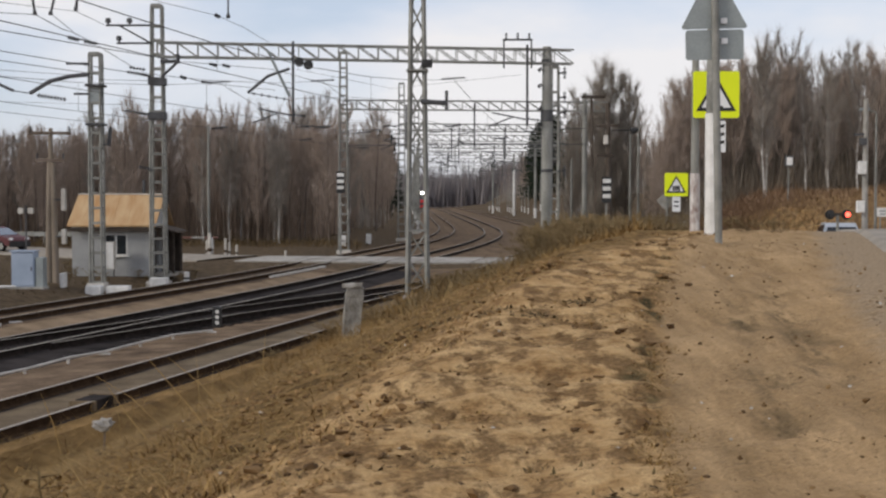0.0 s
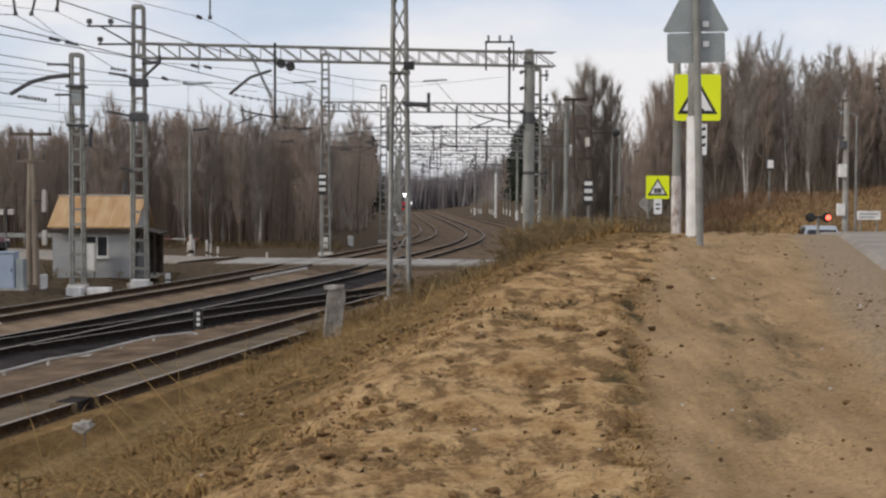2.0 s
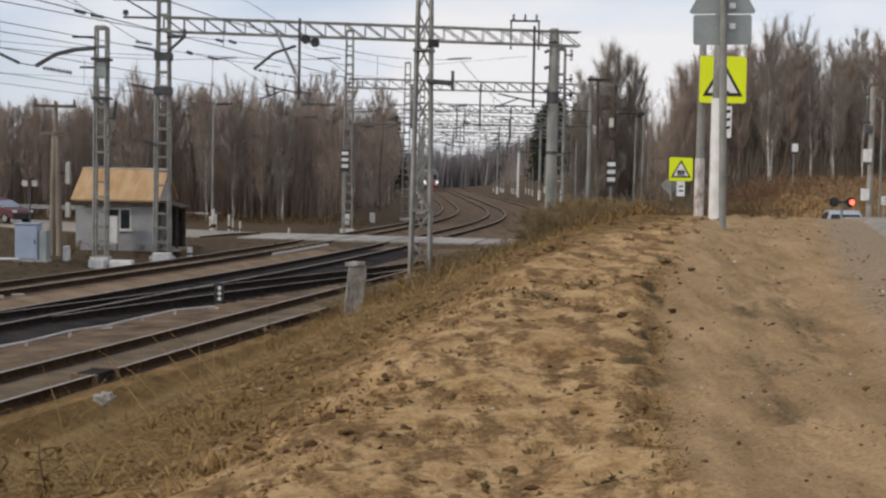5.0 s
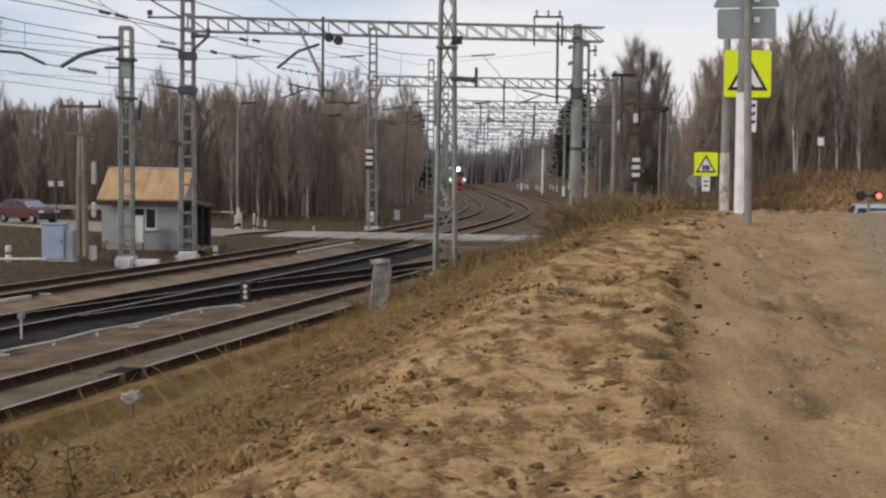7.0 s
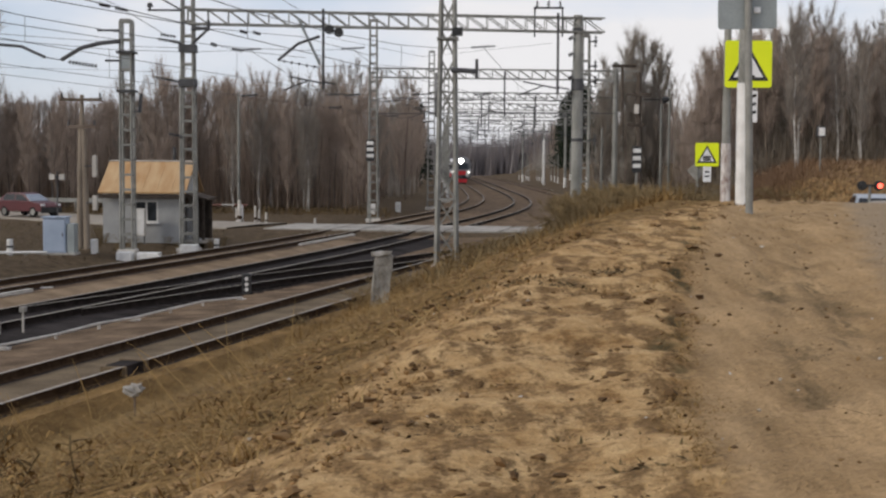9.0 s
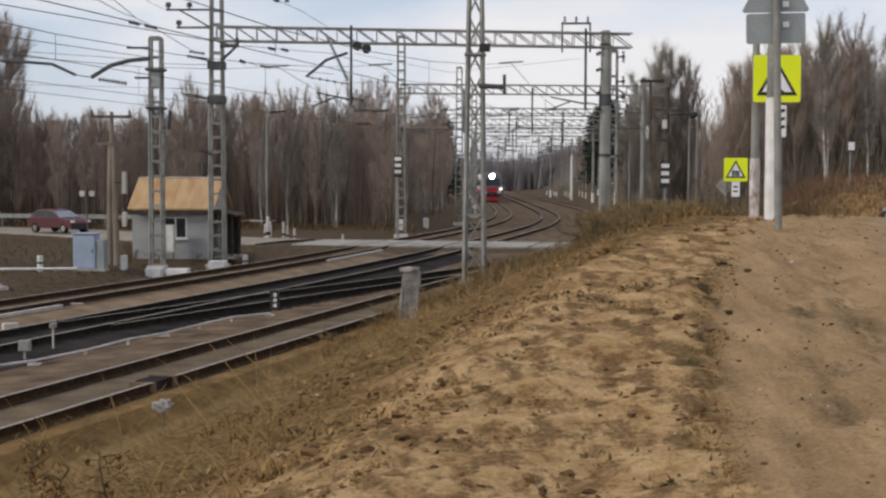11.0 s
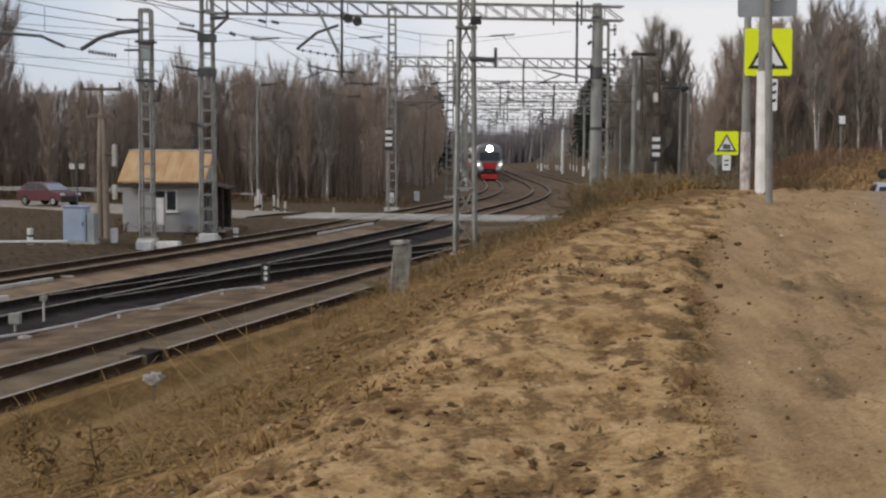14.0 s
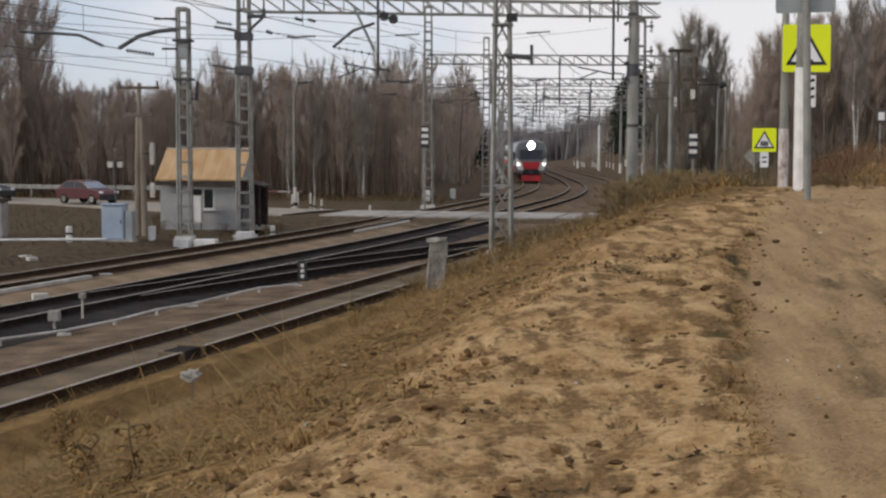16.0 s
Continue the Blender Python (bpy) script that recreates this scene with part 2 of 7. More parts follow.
BLUE_BOX = paint("pale_blue_cabinet_paint", (0.27, 0.33, 0.42), (0.36, 0.42, 0.52), 1.5, 0.6, bump=0.1)
LIME = paint("fluorescent_yellow_sheet", (0.74, 0.84, 0.0), (0.82, 0.92, 0.005), 1, 0.5, bump=0.02)
SIGN_WHITE = paint("sign_white", (0.72, 0.72, 0.72), (0.82, 0.82, 0.82), 2, 0.5, bump=0.02)
SIGN_BACK = paint("grey_sign_back", (0.23, 0.255, 0.255), (0.34, 0.37, 0.37), 2, 0.6, 0.25, bump=0.05)
SIGN_RED = paint("sign_red", (0.5, 0.02, 0.02), (0.6, 0.03, 0.03), 2, 0.5, bump=0.02)
BARK = paint("grey_brown_bark", (0.085, 0.064, 0.05), (0.2, 0.158, 0.125), 3, 0.95, bump=0.5, vary=0.3, stretch=(1, 1, 0.3))
BIRCH = paint("birch_bark", (0.17, 0.155, 0.14), (0.62, 0.59, 0.55), 1.6, 0.85, bump=0.3, vary=0.2, stretch=(1, 1, 1.5))
TWIGS = island_paint("bare_twigs", [(0.22, 0.172, 0.14), (0.335, 0.268, 0.222), (0.46, 0.375, 0.315)])
GREY_TWIGS = island_paint("grey_twigs", [(0.17, 0.147, 0.125), (0.26, 0.228, 0.196), (0.36, 0.32, 0.28)])
# sapling tone darkened to paint in the shade inside the right wood
SHADE_TONED = island_paint("shade_toned_saplings", [(0.125, 0.103, 0.079), (0.195, 0.162, 0.126), (0.27, 0.226, 0.178)])
# haze over the far wood is mixed into this greyer, flatter tone
HAZED_TWIGS = island_paint("hazed_distant_twigs", [(0.155, 0.136, 0.134), (0.19, 0.17, 0.168), (0.23, 0.207, 0.204)])
LARCH = island_paint("larch_twigs", [(0.18, 0.154, 0.128), (0.26, 0.225, 0.188), (0.34, 0.297, 0.25)])
SAPLING = island_paint("bare_saplings", [(0.2, 0.15, 0.115), (0.3, 0.226, 0.172), (0.41, 0.312, 0.24)])
NEEDLES = island_paint("spruce_needles", [(0.012, 0.018, 0.012), (0.02, 0.03, 0.018), (0.035, 0.045, 0.025)])
STRAW = island_paint("dry_grass_blades", [(0.145, 0.084, 0.031), (0.25, 0.154, 0.058), (0.4, 0.275, 0.118), (0.2, 0.12, 0.043)])
RED_GRASS = island_paint("reddish_dry_grass", [(0.12, 0.072, 0.043), (0.19, 0.117, 0.072), (0.27, 0.175, 0.108)])
HILL_GRASS = island_paint("russet_hill_grass", [(0.16, 0.1, 0.056), (0.245, 0.157, 0.09), (0.34, 0.225, 0.132)])
TUFT = island_paint("withered_tufts", [(0.125, 0.07, 0.024), (0.215, 0.127, 0.045), (0.335, 0.213, 0.084)])
BRUSH = island_paint("brown_weeds", [(0.06, 0.04, 0.02), (0.11, 0.073, 0.035), (0.17, 0.115, 0.055), (0.09, 0.066, 0.03)])
THICKET = island_paint("dead_weed_stems", [(0.09, 0.064, 0.034), (0.165, 0.118, 0.062), (0.25, 0.184, 0.098), (0.13, 0.106, 0.056)])
BUSH = island_paint("dry_bush_twigs", [(0.15, 0.105, 0.054), (0.24, 0.17, 0.086), (0.33, 0.235, 0.122), (0.18, 0.14, 0.073)])
YARD_GRASS = island_paint("dull_yard_grass", [(0.045, 0.034, 0.018), (0.08, 0.06, 0.032), (0.12, 0.092, 0.048), (0.062, 0.054, 0.028)])
SOD = island_paint("soil_crumbs", [(0.12, 0.07, 0.03), (0.22, 0.13, 0.058), (0.36, 0.225, 0.1)])
CLOD = island_paint("soil_clods", [(0.07, 0.04, 0.018), (0.13, 0.076, 0.034), (0.27, 0.165, 0.076)])
SHOULDER = paint("grassy_shoulder_soil", (0.105, 0.062, 0.022), (0.285, 0.174, 0.066), 1.6, 0.95, bump=0.9, grain=14)
LITTER = island_paint("pale_litter", [(0.4, 0.36, 0.3), (0.62, 0.58, 0.52)])
DULL_RED = paint("faded_red_paint", (0.1, 0.04, 0.03), (0.2, 0.09, 0.07), 3, 0.8, bump=0.1)


# ---- building helpers ----
def mesh_of(bm, name, material):
    me = bpy.data.meshes.new(name)
    bm.to_mesh(me)
    bm.free()
    for m in (material if isinstance(material, (list, tuple)) else [material]):
        me.materials.append(m)
    return me


def part(name, bm, material, parent, label=""):
    ob = new(name, mesh_of(bm, name, material))
    ob.parent = parent
    return tagged(ob, label=label)


def same_part(name, me, parent, m):
    ob = new(name, me)
    ob.parent = parent
    ob.matrix_basis = m
    return ob


def thing(name, label, category, group="", m=None, kind=""):
    ob = new(name)
    ob.empty_display_size = 0.2
    if m is not None:
        ob.matrix_basis = m
    return tagged(ob, label, category, group, kind)


def box(bm, x0, y0, z0, x1, y1, z1, bevel=0.0, index=0):
    r = bmesh.ops.create_cube(bm, size=1.0)
    for v in r["verts"]:
        v.co = Vector((x0 + (v.co.x + 0.5) * (x1 - x0), y0 + (v.co.y + 0.5) * (y1 - y0), z0 + (v.co.z + 0.5) * (z1 - z0)))
    fs = {f for v in r["verts"] for f in v.link_faces}
    for f in fs:
        f.material_index = index
    if bevel:
        es = list({e for v in r["verts"] for e in v.link_edges})
        bmesh.ops.bevel(bm, geom=es, offset=bevel, segments=2, affect="EDGES", profile=0.7)
    return bm


def bar(bm, a, b, r0, r1=None, sides=6):
    """A tapered bar from a to b."""
    a, b = Vector(a), Vector(b)
    r1 = r0 if r1 is None else r1
    q = (b - a).to_track_quat("Z", "Y")
    rings = []
    for p, r in ((a, r0), (b, r1)):
        rings.append([bm.verts.new(p + q @ Vector((r * math.cos(2 * math.pi * (i + 0.5) / sides), r * math.sin(2 * math.pi * (i + 0.5) / sides), 0))) for i in range(sides)])
    for i in range(sides):
        j = (i + 1) % sides
        bm.faces.new((rings[0][i], rings[0][j], rings[1][j], rings[1][i]))
    bm.faces.new(rings[1])
    bm.faces.new(rings[0][::-1])
    return bm


def ring_loft(bm, rings, cap=True, index=0):
    """Skins a row of rings, each a list of points of one length."""
    vs = [[bm.verts.new(p) for p in r] for r in rings]
    n = len(vs[0])
    for a, b in zip(vs, vs[1:]):
        for i in range(n):
            j = (i + 1) % n
            bm.faces.new((a[i], a[j], b[j], b[i])).material_index = index
    if cap:
        bm.faces.new(vs[0][::-1]).material_index = index
        bm.faces.new(vs[-1]).material_index = index
    return bm


def soft_mesh(name, verts, faces, material, parent=None):
    me = bpy.data.meshes.new(name)
    me.from_pydata(verts, [], faces)
    me.update()
    me.materials.append(material)
    ob = new(name, me)
    if parent:
        ob.parent = parent
    return ob


def B():
    return bmesh.new()


# ---- the plan: three tracks that bend to the left ----
SLOPES = ((-400, 0.2245), (50, 0.2245), (65, 0.175), (100, 0.145), (112, 0.10), (130, 0.035), (145, 0.0), (165, -0.025), (400, -0.03), (900, -0.03))
_ys = np.arange(-120.0, 901.0, 1.0)
_slope = np.interp(_ys, [a for a, b in SLOPES], [b for a, b in SLOPES])
_slope = np.convolve(np.pad(_slope, 4, mode="edge"), np.ones(9) / 9, mode="valid")
_mid = np.concatenate([[0.0], np.cumsum((_slope[1:] + _slope[:-1]) / 2)])
_mid += 0.14 - np.interp(165.0, _ys, _mid)
TRACKS = {"far": 0.0, "middle": 4.5, "near": 10.0}


def slope_at(y):
    return float(np.interp(y, _ys, _slope))


def on_track(off, y):
    """The point of the plan that lies off metres to the right of the far track."""
    g = math.atan(slope_at(y))
    return float(np.interp(y, _ys, _mid)) + off * math.cos(g), y - off * math.sin(g)


def aside(x, y):
    """Metres to the right of the near track's middle; works on arrays."""
    g = np.arctan(np.interp(y, _ys, _slope))
    return (x - np.interp(y, _ys, _mid)) * np.cos(g) - 9.95


def smooth(a, b, v):
    t = np.clip((v - a) / (b - a), 0, 1)
    return t * t * (3 - 2 * t)


ROAD = [(3.6, -40), (4.3, -10), (7.3, 10), (10.95, 25), (14.6, 43), (16.2, 57), (14.0, 69), (8.0, 75.0), (0, 76.3), (-12, 77), (-20, 82.3), (-30, 92), (-46, 99), (-80, 105), (-140, 109)]
_rp = np.array(ROAD, float)
_rd = np.concatenate([[0], np.cumsum(np.hypot(*(np.diff(_rp, axis=0)).T))])


def road_line(step=1.0):
    """Evenly spaced points of the road's middle, smoothed."""
    d = np.arange(0, _rd[-1], step)
    xs, ys = np.interp(d, _rd, _rp[:, 0]), np.interp(d, _rd, _rp[:, 1])
    k = 11
    ker = np.ones(k) / k
    xs = np.convolve(np.pad(xs, k // 2, mode="reflect", reflect_type="odd"), ker, mode="valid")
    ys = np.convolve(np.pad(ys, k // 2, mode="reflect", reflect_type="odd"), ker, mode="valid")
    return np.c_[xs, ys]


_rl = road_line()
_road_z = np.interp(_rl[:, 1], [-40, 0, 12, 24, 30, 57, 70, 76], [2.3, 2.3, 2.75, 2.9, 2.75, 0.95, 0.2, 0.02])
_road_z = np.where(_rl[:, 0] < 2, 0.03, _road_z)


def road_near(x, y):
    """Distance to the road's middle and the road's height there, on flat arrays."""
    best, z = np.full(x.shape, 1e9), np.zeros(x.shape)
    for (px, py), pz in zip(_rl, _road_z):
        d = (x - px) ** 2 + (y - py) ** 2
        hit = d < best
        best[hit], z[hit] = d[hit], pz
    return np.sqrt(best), z


def ground_height(x, y):
    x, y = np.asarray(x, float), np.asarray(y, float)
    s = aside(x, y)
    top = np.interp(y, [-20, 5, 8, 14, 19, 28, 36, 50, 62, 75, 90, 400], [1.75, 1.78, 1.93, 2.5, 2.8, 2.78, 2.5, 2.0, 1.5, 0.7, 0.5, 0.5])
    foot = np.interp(y, [-20, 24, 30, 34, 40, 48, 60, 75, 85], [-0.42, -0.38, 0.0, 0.3, 0.62, 0.75, 0.75, 0.1, -0.3])
    t = np.clip((s - 2.2) / 7.3, 0, 1)
    bank = foot + (top - foot) * (0.75 * t + 0.25 * t * t * (3 - 2 * t))
    z = np.where(s > 1.5, -0.42 + (bank + 0.42) * smooth(1.5, 2.3, s), -0.42)
    # the hill under the wood beyond the road
    hill = 3.1 * smooth(11.5, 19.5, x) * smooth(60, 78, y) + 0.7 * smooth(22, 30, x) * smooth(62, 80, y)
    z = np.maximum(z, np.where(x > 10, hill + 0.5 * smooth(10, 16, x), z))
    # left of the tracks the ground lies a little higher than the ballast's foot
    z = np.where(s < -13.2, -0.42 + 0.32 * smooth(13.2, 15.0, -s), z)
    return z


def full_height(x, y):
    """The ground with the road's bed cut into it."""
    x, y = np.asarray(x, float), np.asarray(y, float)
    shape = np.broadcast(x, y).shape
    xf, yf = np.broadcast_to(x, shape).ravel(), np.broadcast_to(y, shape).ravel()
    z = ground_height(xf, yf)
    near = (np.abs(xf) < 170) & (yf < 115) & (yf > -60)
    d, rz = np.full(xf.shape, 99.0), np.zeros(xf.shape)
    d[near], rz[near] = road_near(xf[near], yf[near])
    k = smooth(6.6, 3.7, d)
    z = z * (1 - k) + (rz - 0.06) * k
    return z.reshape(shape), d.reshape(shape)


def ground_z(x, y):
    return float(full_height(np.array([x]), np.array([y]))[0][0])


# ---- ground, ballast, tracks, road ----
def graded(marks):
    """Coordinates with a step of their own for each stretch."""
    out = []
    for a, b, step in marks:
        out += list(np.arange(a, b, step))
    return np.array(out + [marks[-1][1]])


def lumps(x, y, scale, seed=0.0):
    return np.array([noise.fractal(Vector((a * scale, b * scale, seed)), 1.0, 2.1, 4) for a, b in zip(x, y)])


def build_ground():
    xs = graded([(-900, -200, 70), (-200, -60, 10), (-60, -16, 2.0), (-16, 10, 0.2), (10, 22, 0.5), (22, 70, 2.5), (70, 200, 10), (200, 900, 70)])
    ys = graded([(-60, 4, 4.0), (4, 30, 0.2), (30, 60, 0.5), (60, 110, 2.0), (110, 300, 10), (300, 1500, 60)])
    gx, gy = np.meshgrid(xs, ys)
    z, d = full_height(gx, gy)
    s = aside(gx, gy)
    fx, fy = gx.ravel(), gy.ravel()
    close = (fx > -17) & (fx < 23) & (fy > 3) & (fy < 62)
    rough = np.zeros(fx.shape)
    rough[close] = lumps(fx[close], fy[close], 0.5) * 0.035 + lumps(fx[close], fy[close], 2.0, 7.0) * 0.055
    rough = rough.reshape(gx.shape)
    on_bank = smooth(1.8, 3.0, s) * smooth(3.6, 5.0, d)
    z = z + rough * on_bank
    patchy = np.zeros(fx.shape)
    patchy[close] = lumps(fx[close] * 1.5, fy[close] * 0.16, 1.25, 21.0)
    patchy = patchy.reshape(gx.shape)
    ragged = np.zeros(fx.shape)
    ragged[close] = lumps(fx[close], fy[close], 1.6, 33.0)
    ragged = ragged.reshape(gx.shape)
    # wheel ruts in the sandy way that runs along the road
    way = (gx - np.interp(gy, [0, 8, 14, 22, 30], [2.1, 2.45, 3.3, 5.0, 6.8]))
    rut = np.exp(-((way + 0.06) / 0.16) ** 2) + np.exp(-((way - 1.25) / 0.25) ** 2) + 0.8 * np.exp(-((way + 0.47) / 0.14) ** 2) - 0.5 * np.exp(-((way + 0.26) / 0.08) ** 2) + 0.5 * np.exp(-((way - 0.6) / 0.12) ** 2)
    z = z - 0.1 * smooth(-1.5, -1.0, way + 0.35 * ragged) * smooth(18, 13, gy) * smooth(3.8, 4.6, d)
    z = z - 0.045 * rut * smooth(26, 18, gy) * smooth(3.6, 4.6, d)
    sandy = smooth(-0.2, 0.5, way + 1.2) * smooth(2.5, 4.5, s) + 0.85 * smooth(0.0, 3.2, s - np.interp(gy, [7, 12, 18, 24], [6.7, 7.0, 8.0, 8.6])) * smooth(40, 24, gy)
    weedy = smooth(24, 34, gy) * smooth(2.4, 4, s) * smooth(13, 8, s) * smooth(120, 95, gy) + smooth(58, 70, gy) * smooth(3.0, 5, s) * smooth(17.5, 14.5, gx) * smooth(110, 90, gy)
    soil = np.where((s < 1.25) & (s > -14), 1.0, np.where(s <= -14, 0.85, 0.0))
    sandy = np.maximum(sandy, 0.1 * smooth(14.5, 17.5, gx) * smooth(58, 64, gy) * smooth(86, 80, gy))
    damp = np.exp(-((way + 0.06) / 0.1) ** 2) + 0.9 * np.exp(-((way + 0.47) / 0.1) ** 2) + 0.45 * np.exp(-((way - 0.62) / 0.08) ** 2) + 0.3 * np.exp(-((way + 0.85) / 0.05) ** 2)
    stains = np.clip(damp * (1.05 + 1.4 * patchy) + 0.08 * smooth(0.5, 2.8, way), 0, 1) * smooth(16, 11.5, gy) * smooth(6.5, 8.5, gy) + np.clip(damp * (0.3 + 0.6 * patchy), 0, 0.34) * smooth(27, 20, gy) * smooth(10, 14, gy)
    weedy = weedy + 0.5 * smooth(11.5, 8.5, gy) * smooth(6.5, 4.5, s) * smooth(2, 3, s)
    weedy = weedy + 0.85 * np.exp(-((way + 1.22 + 0.3 * ragged) / 0.16) ** 2) * np.clip(0.55 + 2.4 * patchy + 1.2 * ragged, 0, 1.2) * smooth(24, 16, gy) * (0.45 + 0.55 * smooth(8.4, 10.4, gy))
    weedy = np.maximum(weedy, 0.5 * smooth(13.5, 16.5, gx) * smooth(58, 64, gy) * smooth(90, 84, gy))
    far = smooth(95, 110, gy) * smooth(34, 28, gx)
    n, k = gx.shape
    idx = np.arange(n * k).reshape(n, k)
    faces = np.stack([idx[:-1, :-1], idx[:-1, 1:], idx[1:, 1:], idx[1:, :-1]], -1).reshape(-1, 4)
    me = bpy.data.meshes.new("ground")
    me.from_pydata(np.stack([fx, fy, z.ravel()], -1).tolist(), [], faces.tolist())
    me.polygons.foreach_set("use_smooth", np.ones(len(faces), bool))
    zone = me.color_attributes.new("zone", "FLOAT_COLOR", "POINT")
    cols = np.stack([np.clip(sandy * (1 - far), 0, 1), np.clip(soil + far, 0, 1), stains * (1 - far), np.ones_like(z)], -1)
    zone.data.foreach_set("color", cols.astype(np.float32).ravel())
    wd = me.attributes.new("weeds", "FLOAT", "POINT")
    wd.data.foreach_set("value", np.clip(weedy * 0.9, 0, 1).astype(np.float32).ravel())
    vg = me.attributes.new("verge", "FLOAT", "POINT")
    vg.data.foreach_set("value", (smooth(5.2, 3.3, d) * smooth(62, 54, gy)).astype(np.float32).ravel())
    wy = me.attributes.new("way", "FLOAT", "POINT")
    wy.data.foreach_set("value", (smooth(-1.8, -0.5, way) * smooth(40, 30, gy) * smooth(60, 50, gy) ).astype(np.float32).ravel())
    me.materials.append(GROUND)
    tagged(new("ground", me), "dry brown earth bank with straw grass and sandy ruts", "ground", kind="structure")


build_ground()


def build_ballast():
    """One low bed of broken stone that carries the three tracks."""
    ys = graded([(-60, 20, 4.0), (20, 110, 1.0), (110, 420, 5.0)])
    # height across the bed, and the stone of each strip to the right of a point
    cross = [(-3.2, -0.46, 0), (-2.0, -0.19, 0)]
    for o, inner in ((0.0, 0), (4.5, 1), (9.95, 2)):
        # dark strips along each rail paint in its shade; middle bed is also oily
        cross += [(o - 1.4, -0.175, 4 if inner == 1 else 0), (o - 1.02, -0.165, 1), (o - 0.58, -0.165, inner), (o + 0.55, -0.165, 1), (o + 1.02, -0.165, (0, 1, 3)[inner])]
        cross += [(o + 1.4, -0.18, 4 if inner == 0 else 1), (o + 2.1, -0.3 if inner == 0 else -0.24, 4 if inner == 0 else 0)] if o < 9 else [(o + 1.5, -0.14, 3), (o + 2.1, -0.5, 3)]
    stones = [c[2] for c in cross]
    cross = [c[:2] for c in cross]
    verts, faces = [], []
    for y in ys:
        for o, z in cross:
            x, yy = on_track(o, y)
            verts.append((x, yy, z + 0.018 * noise.noise(Vector((x * 1.5, yy * 1.1, 0)))))
    k = len(cross)
    for i in range(len(ys) - 1):
        for j in range(k - 1):
            a = i * k + j
            faces.append((a, a + 1, a + k + 1, a + k))
    ob = soft_mesh("ballast", verts, faces, BALLAST)
    ob.data.materials.append(OILY_SHADED)
    ob.data.materials.append(DUSTY)
    ob.data.materials.append(SHOULDER)
    ob.data.materials.append(SANDY)
    for poly in ob.data.polygons:
        if poly.center.y < 68:
            poly.material_index = stones[poly.index % (k - 1)]
    tagged(ob, "brown crushed stone ballast under the railway tracks", "ballast", kind="structure")


build_ballast()


def rail_mesh(off, y0, y1, name):
    """A rail with foot, web and head, bent along the line."""
    prof = [(-0.075, -0.18), (0.075, -0.18), (0.075, -0.165), (0.015, -0.14), (0.012, -0.045), (0.037, -0.035), (0.037, -0.004), (0.03, 0), (-0.03, 0), (-0.037, -0.004), (-0.037, -0.035), (-0.012, -0.045), (-0.015, -0.14), (-0.075, -0.165)]
    bm = B()
    rings = []
    for y in graded([(y0, 110, 3.0), (110, y1, 8.0)] if y1 > 110 else [(y0, y1, 2.0)]):
        ring = []
        for o, z in prof:
            x, yy = on_track((off(y) if callable(off) else off) + o, y)
            ring.append((x, yy, z - (0.004 if callable(off) else 0.0)))
        rings.append(ring)
    ring_loft(bm, rings)
    bm.normal_update()
    for f in bm.faces:
        c = f.calc_center_median()
        if c.z > -0.005:
            f.material_index = 1
    return mesh_of(bm, name, [OILY_RAIL if callable(off) or abs(off - TRACKS["middle"]) < 1 else RAIL, RAILHEAD])


def sleeper_mesh(mat):
    bm = B()
    box(bm, -1.35, -0.125, -0.34, 1.35, 0.125, -0.182, 0.015)
    for s in (-1, 1):
        box(bm, s * 0.79 - 0.14, -0.1, -0.183, s * 0.79 + 0.14, 0.1, -0.17)
    return mesh_of(bm, "sleeper", mat)


def build_tracks():
    plain, soaked = sleeper_mesh(SLEEPER), sleeper_mesh(OILY_SLEEPER)
    for key, off in TRACKS.items():
        sl = soaked if key == "middle" else plain
        tr = thing("railway_track", "rusty broad-gauge railway track on dark sleepers, bending", "railway track", "railway tracks")
        for s in (-0.79, 0.79):
            rail = new("rail", rail_mesh(off + s, -40, 420, "rail"))
            rail.parent = tr
        y = 17.0
        for i in range(270):
            x, yy = on_track(off, y)
            same_part("sleeper", sl, tr, pose(x, yy, 0, 0, 0, -math.degrees(math.atan(slope_at(y)))))
            y += 0.545 if y < 130 else 0.8

    # a crossover leaves the middle track and runs into the near one
    lead = lambda y: float(np.interp(y, [33, 36, 40, 44, 48, 52, 57, 61, 66], [4.52, 4.9, 5.55, 6.2, 7.0, 7.9, 9.0, 9.65, 9.98]))
    tr = thing("railway_track", "dark crossover track joining two railway tracks", "railway track", "railway tracks")
    for sd in (-0.79, 0.79):
        rail = new("rail", rail_mesh(lambda y, sd=sd: lead(y) + sd, 34.5, 64.5, "rail"))
        rail.parent = tr
    for k in range(46):
        y = 37.0 + k * 0.545
        x, yy = on_track(lead(y), y)
        same_part("sleeper", soaked, tr, pose(x, yy, -0.008, 0, 0, -math.degrees(math.atan(slope_at(y) + 0.17))))


build_tracks()


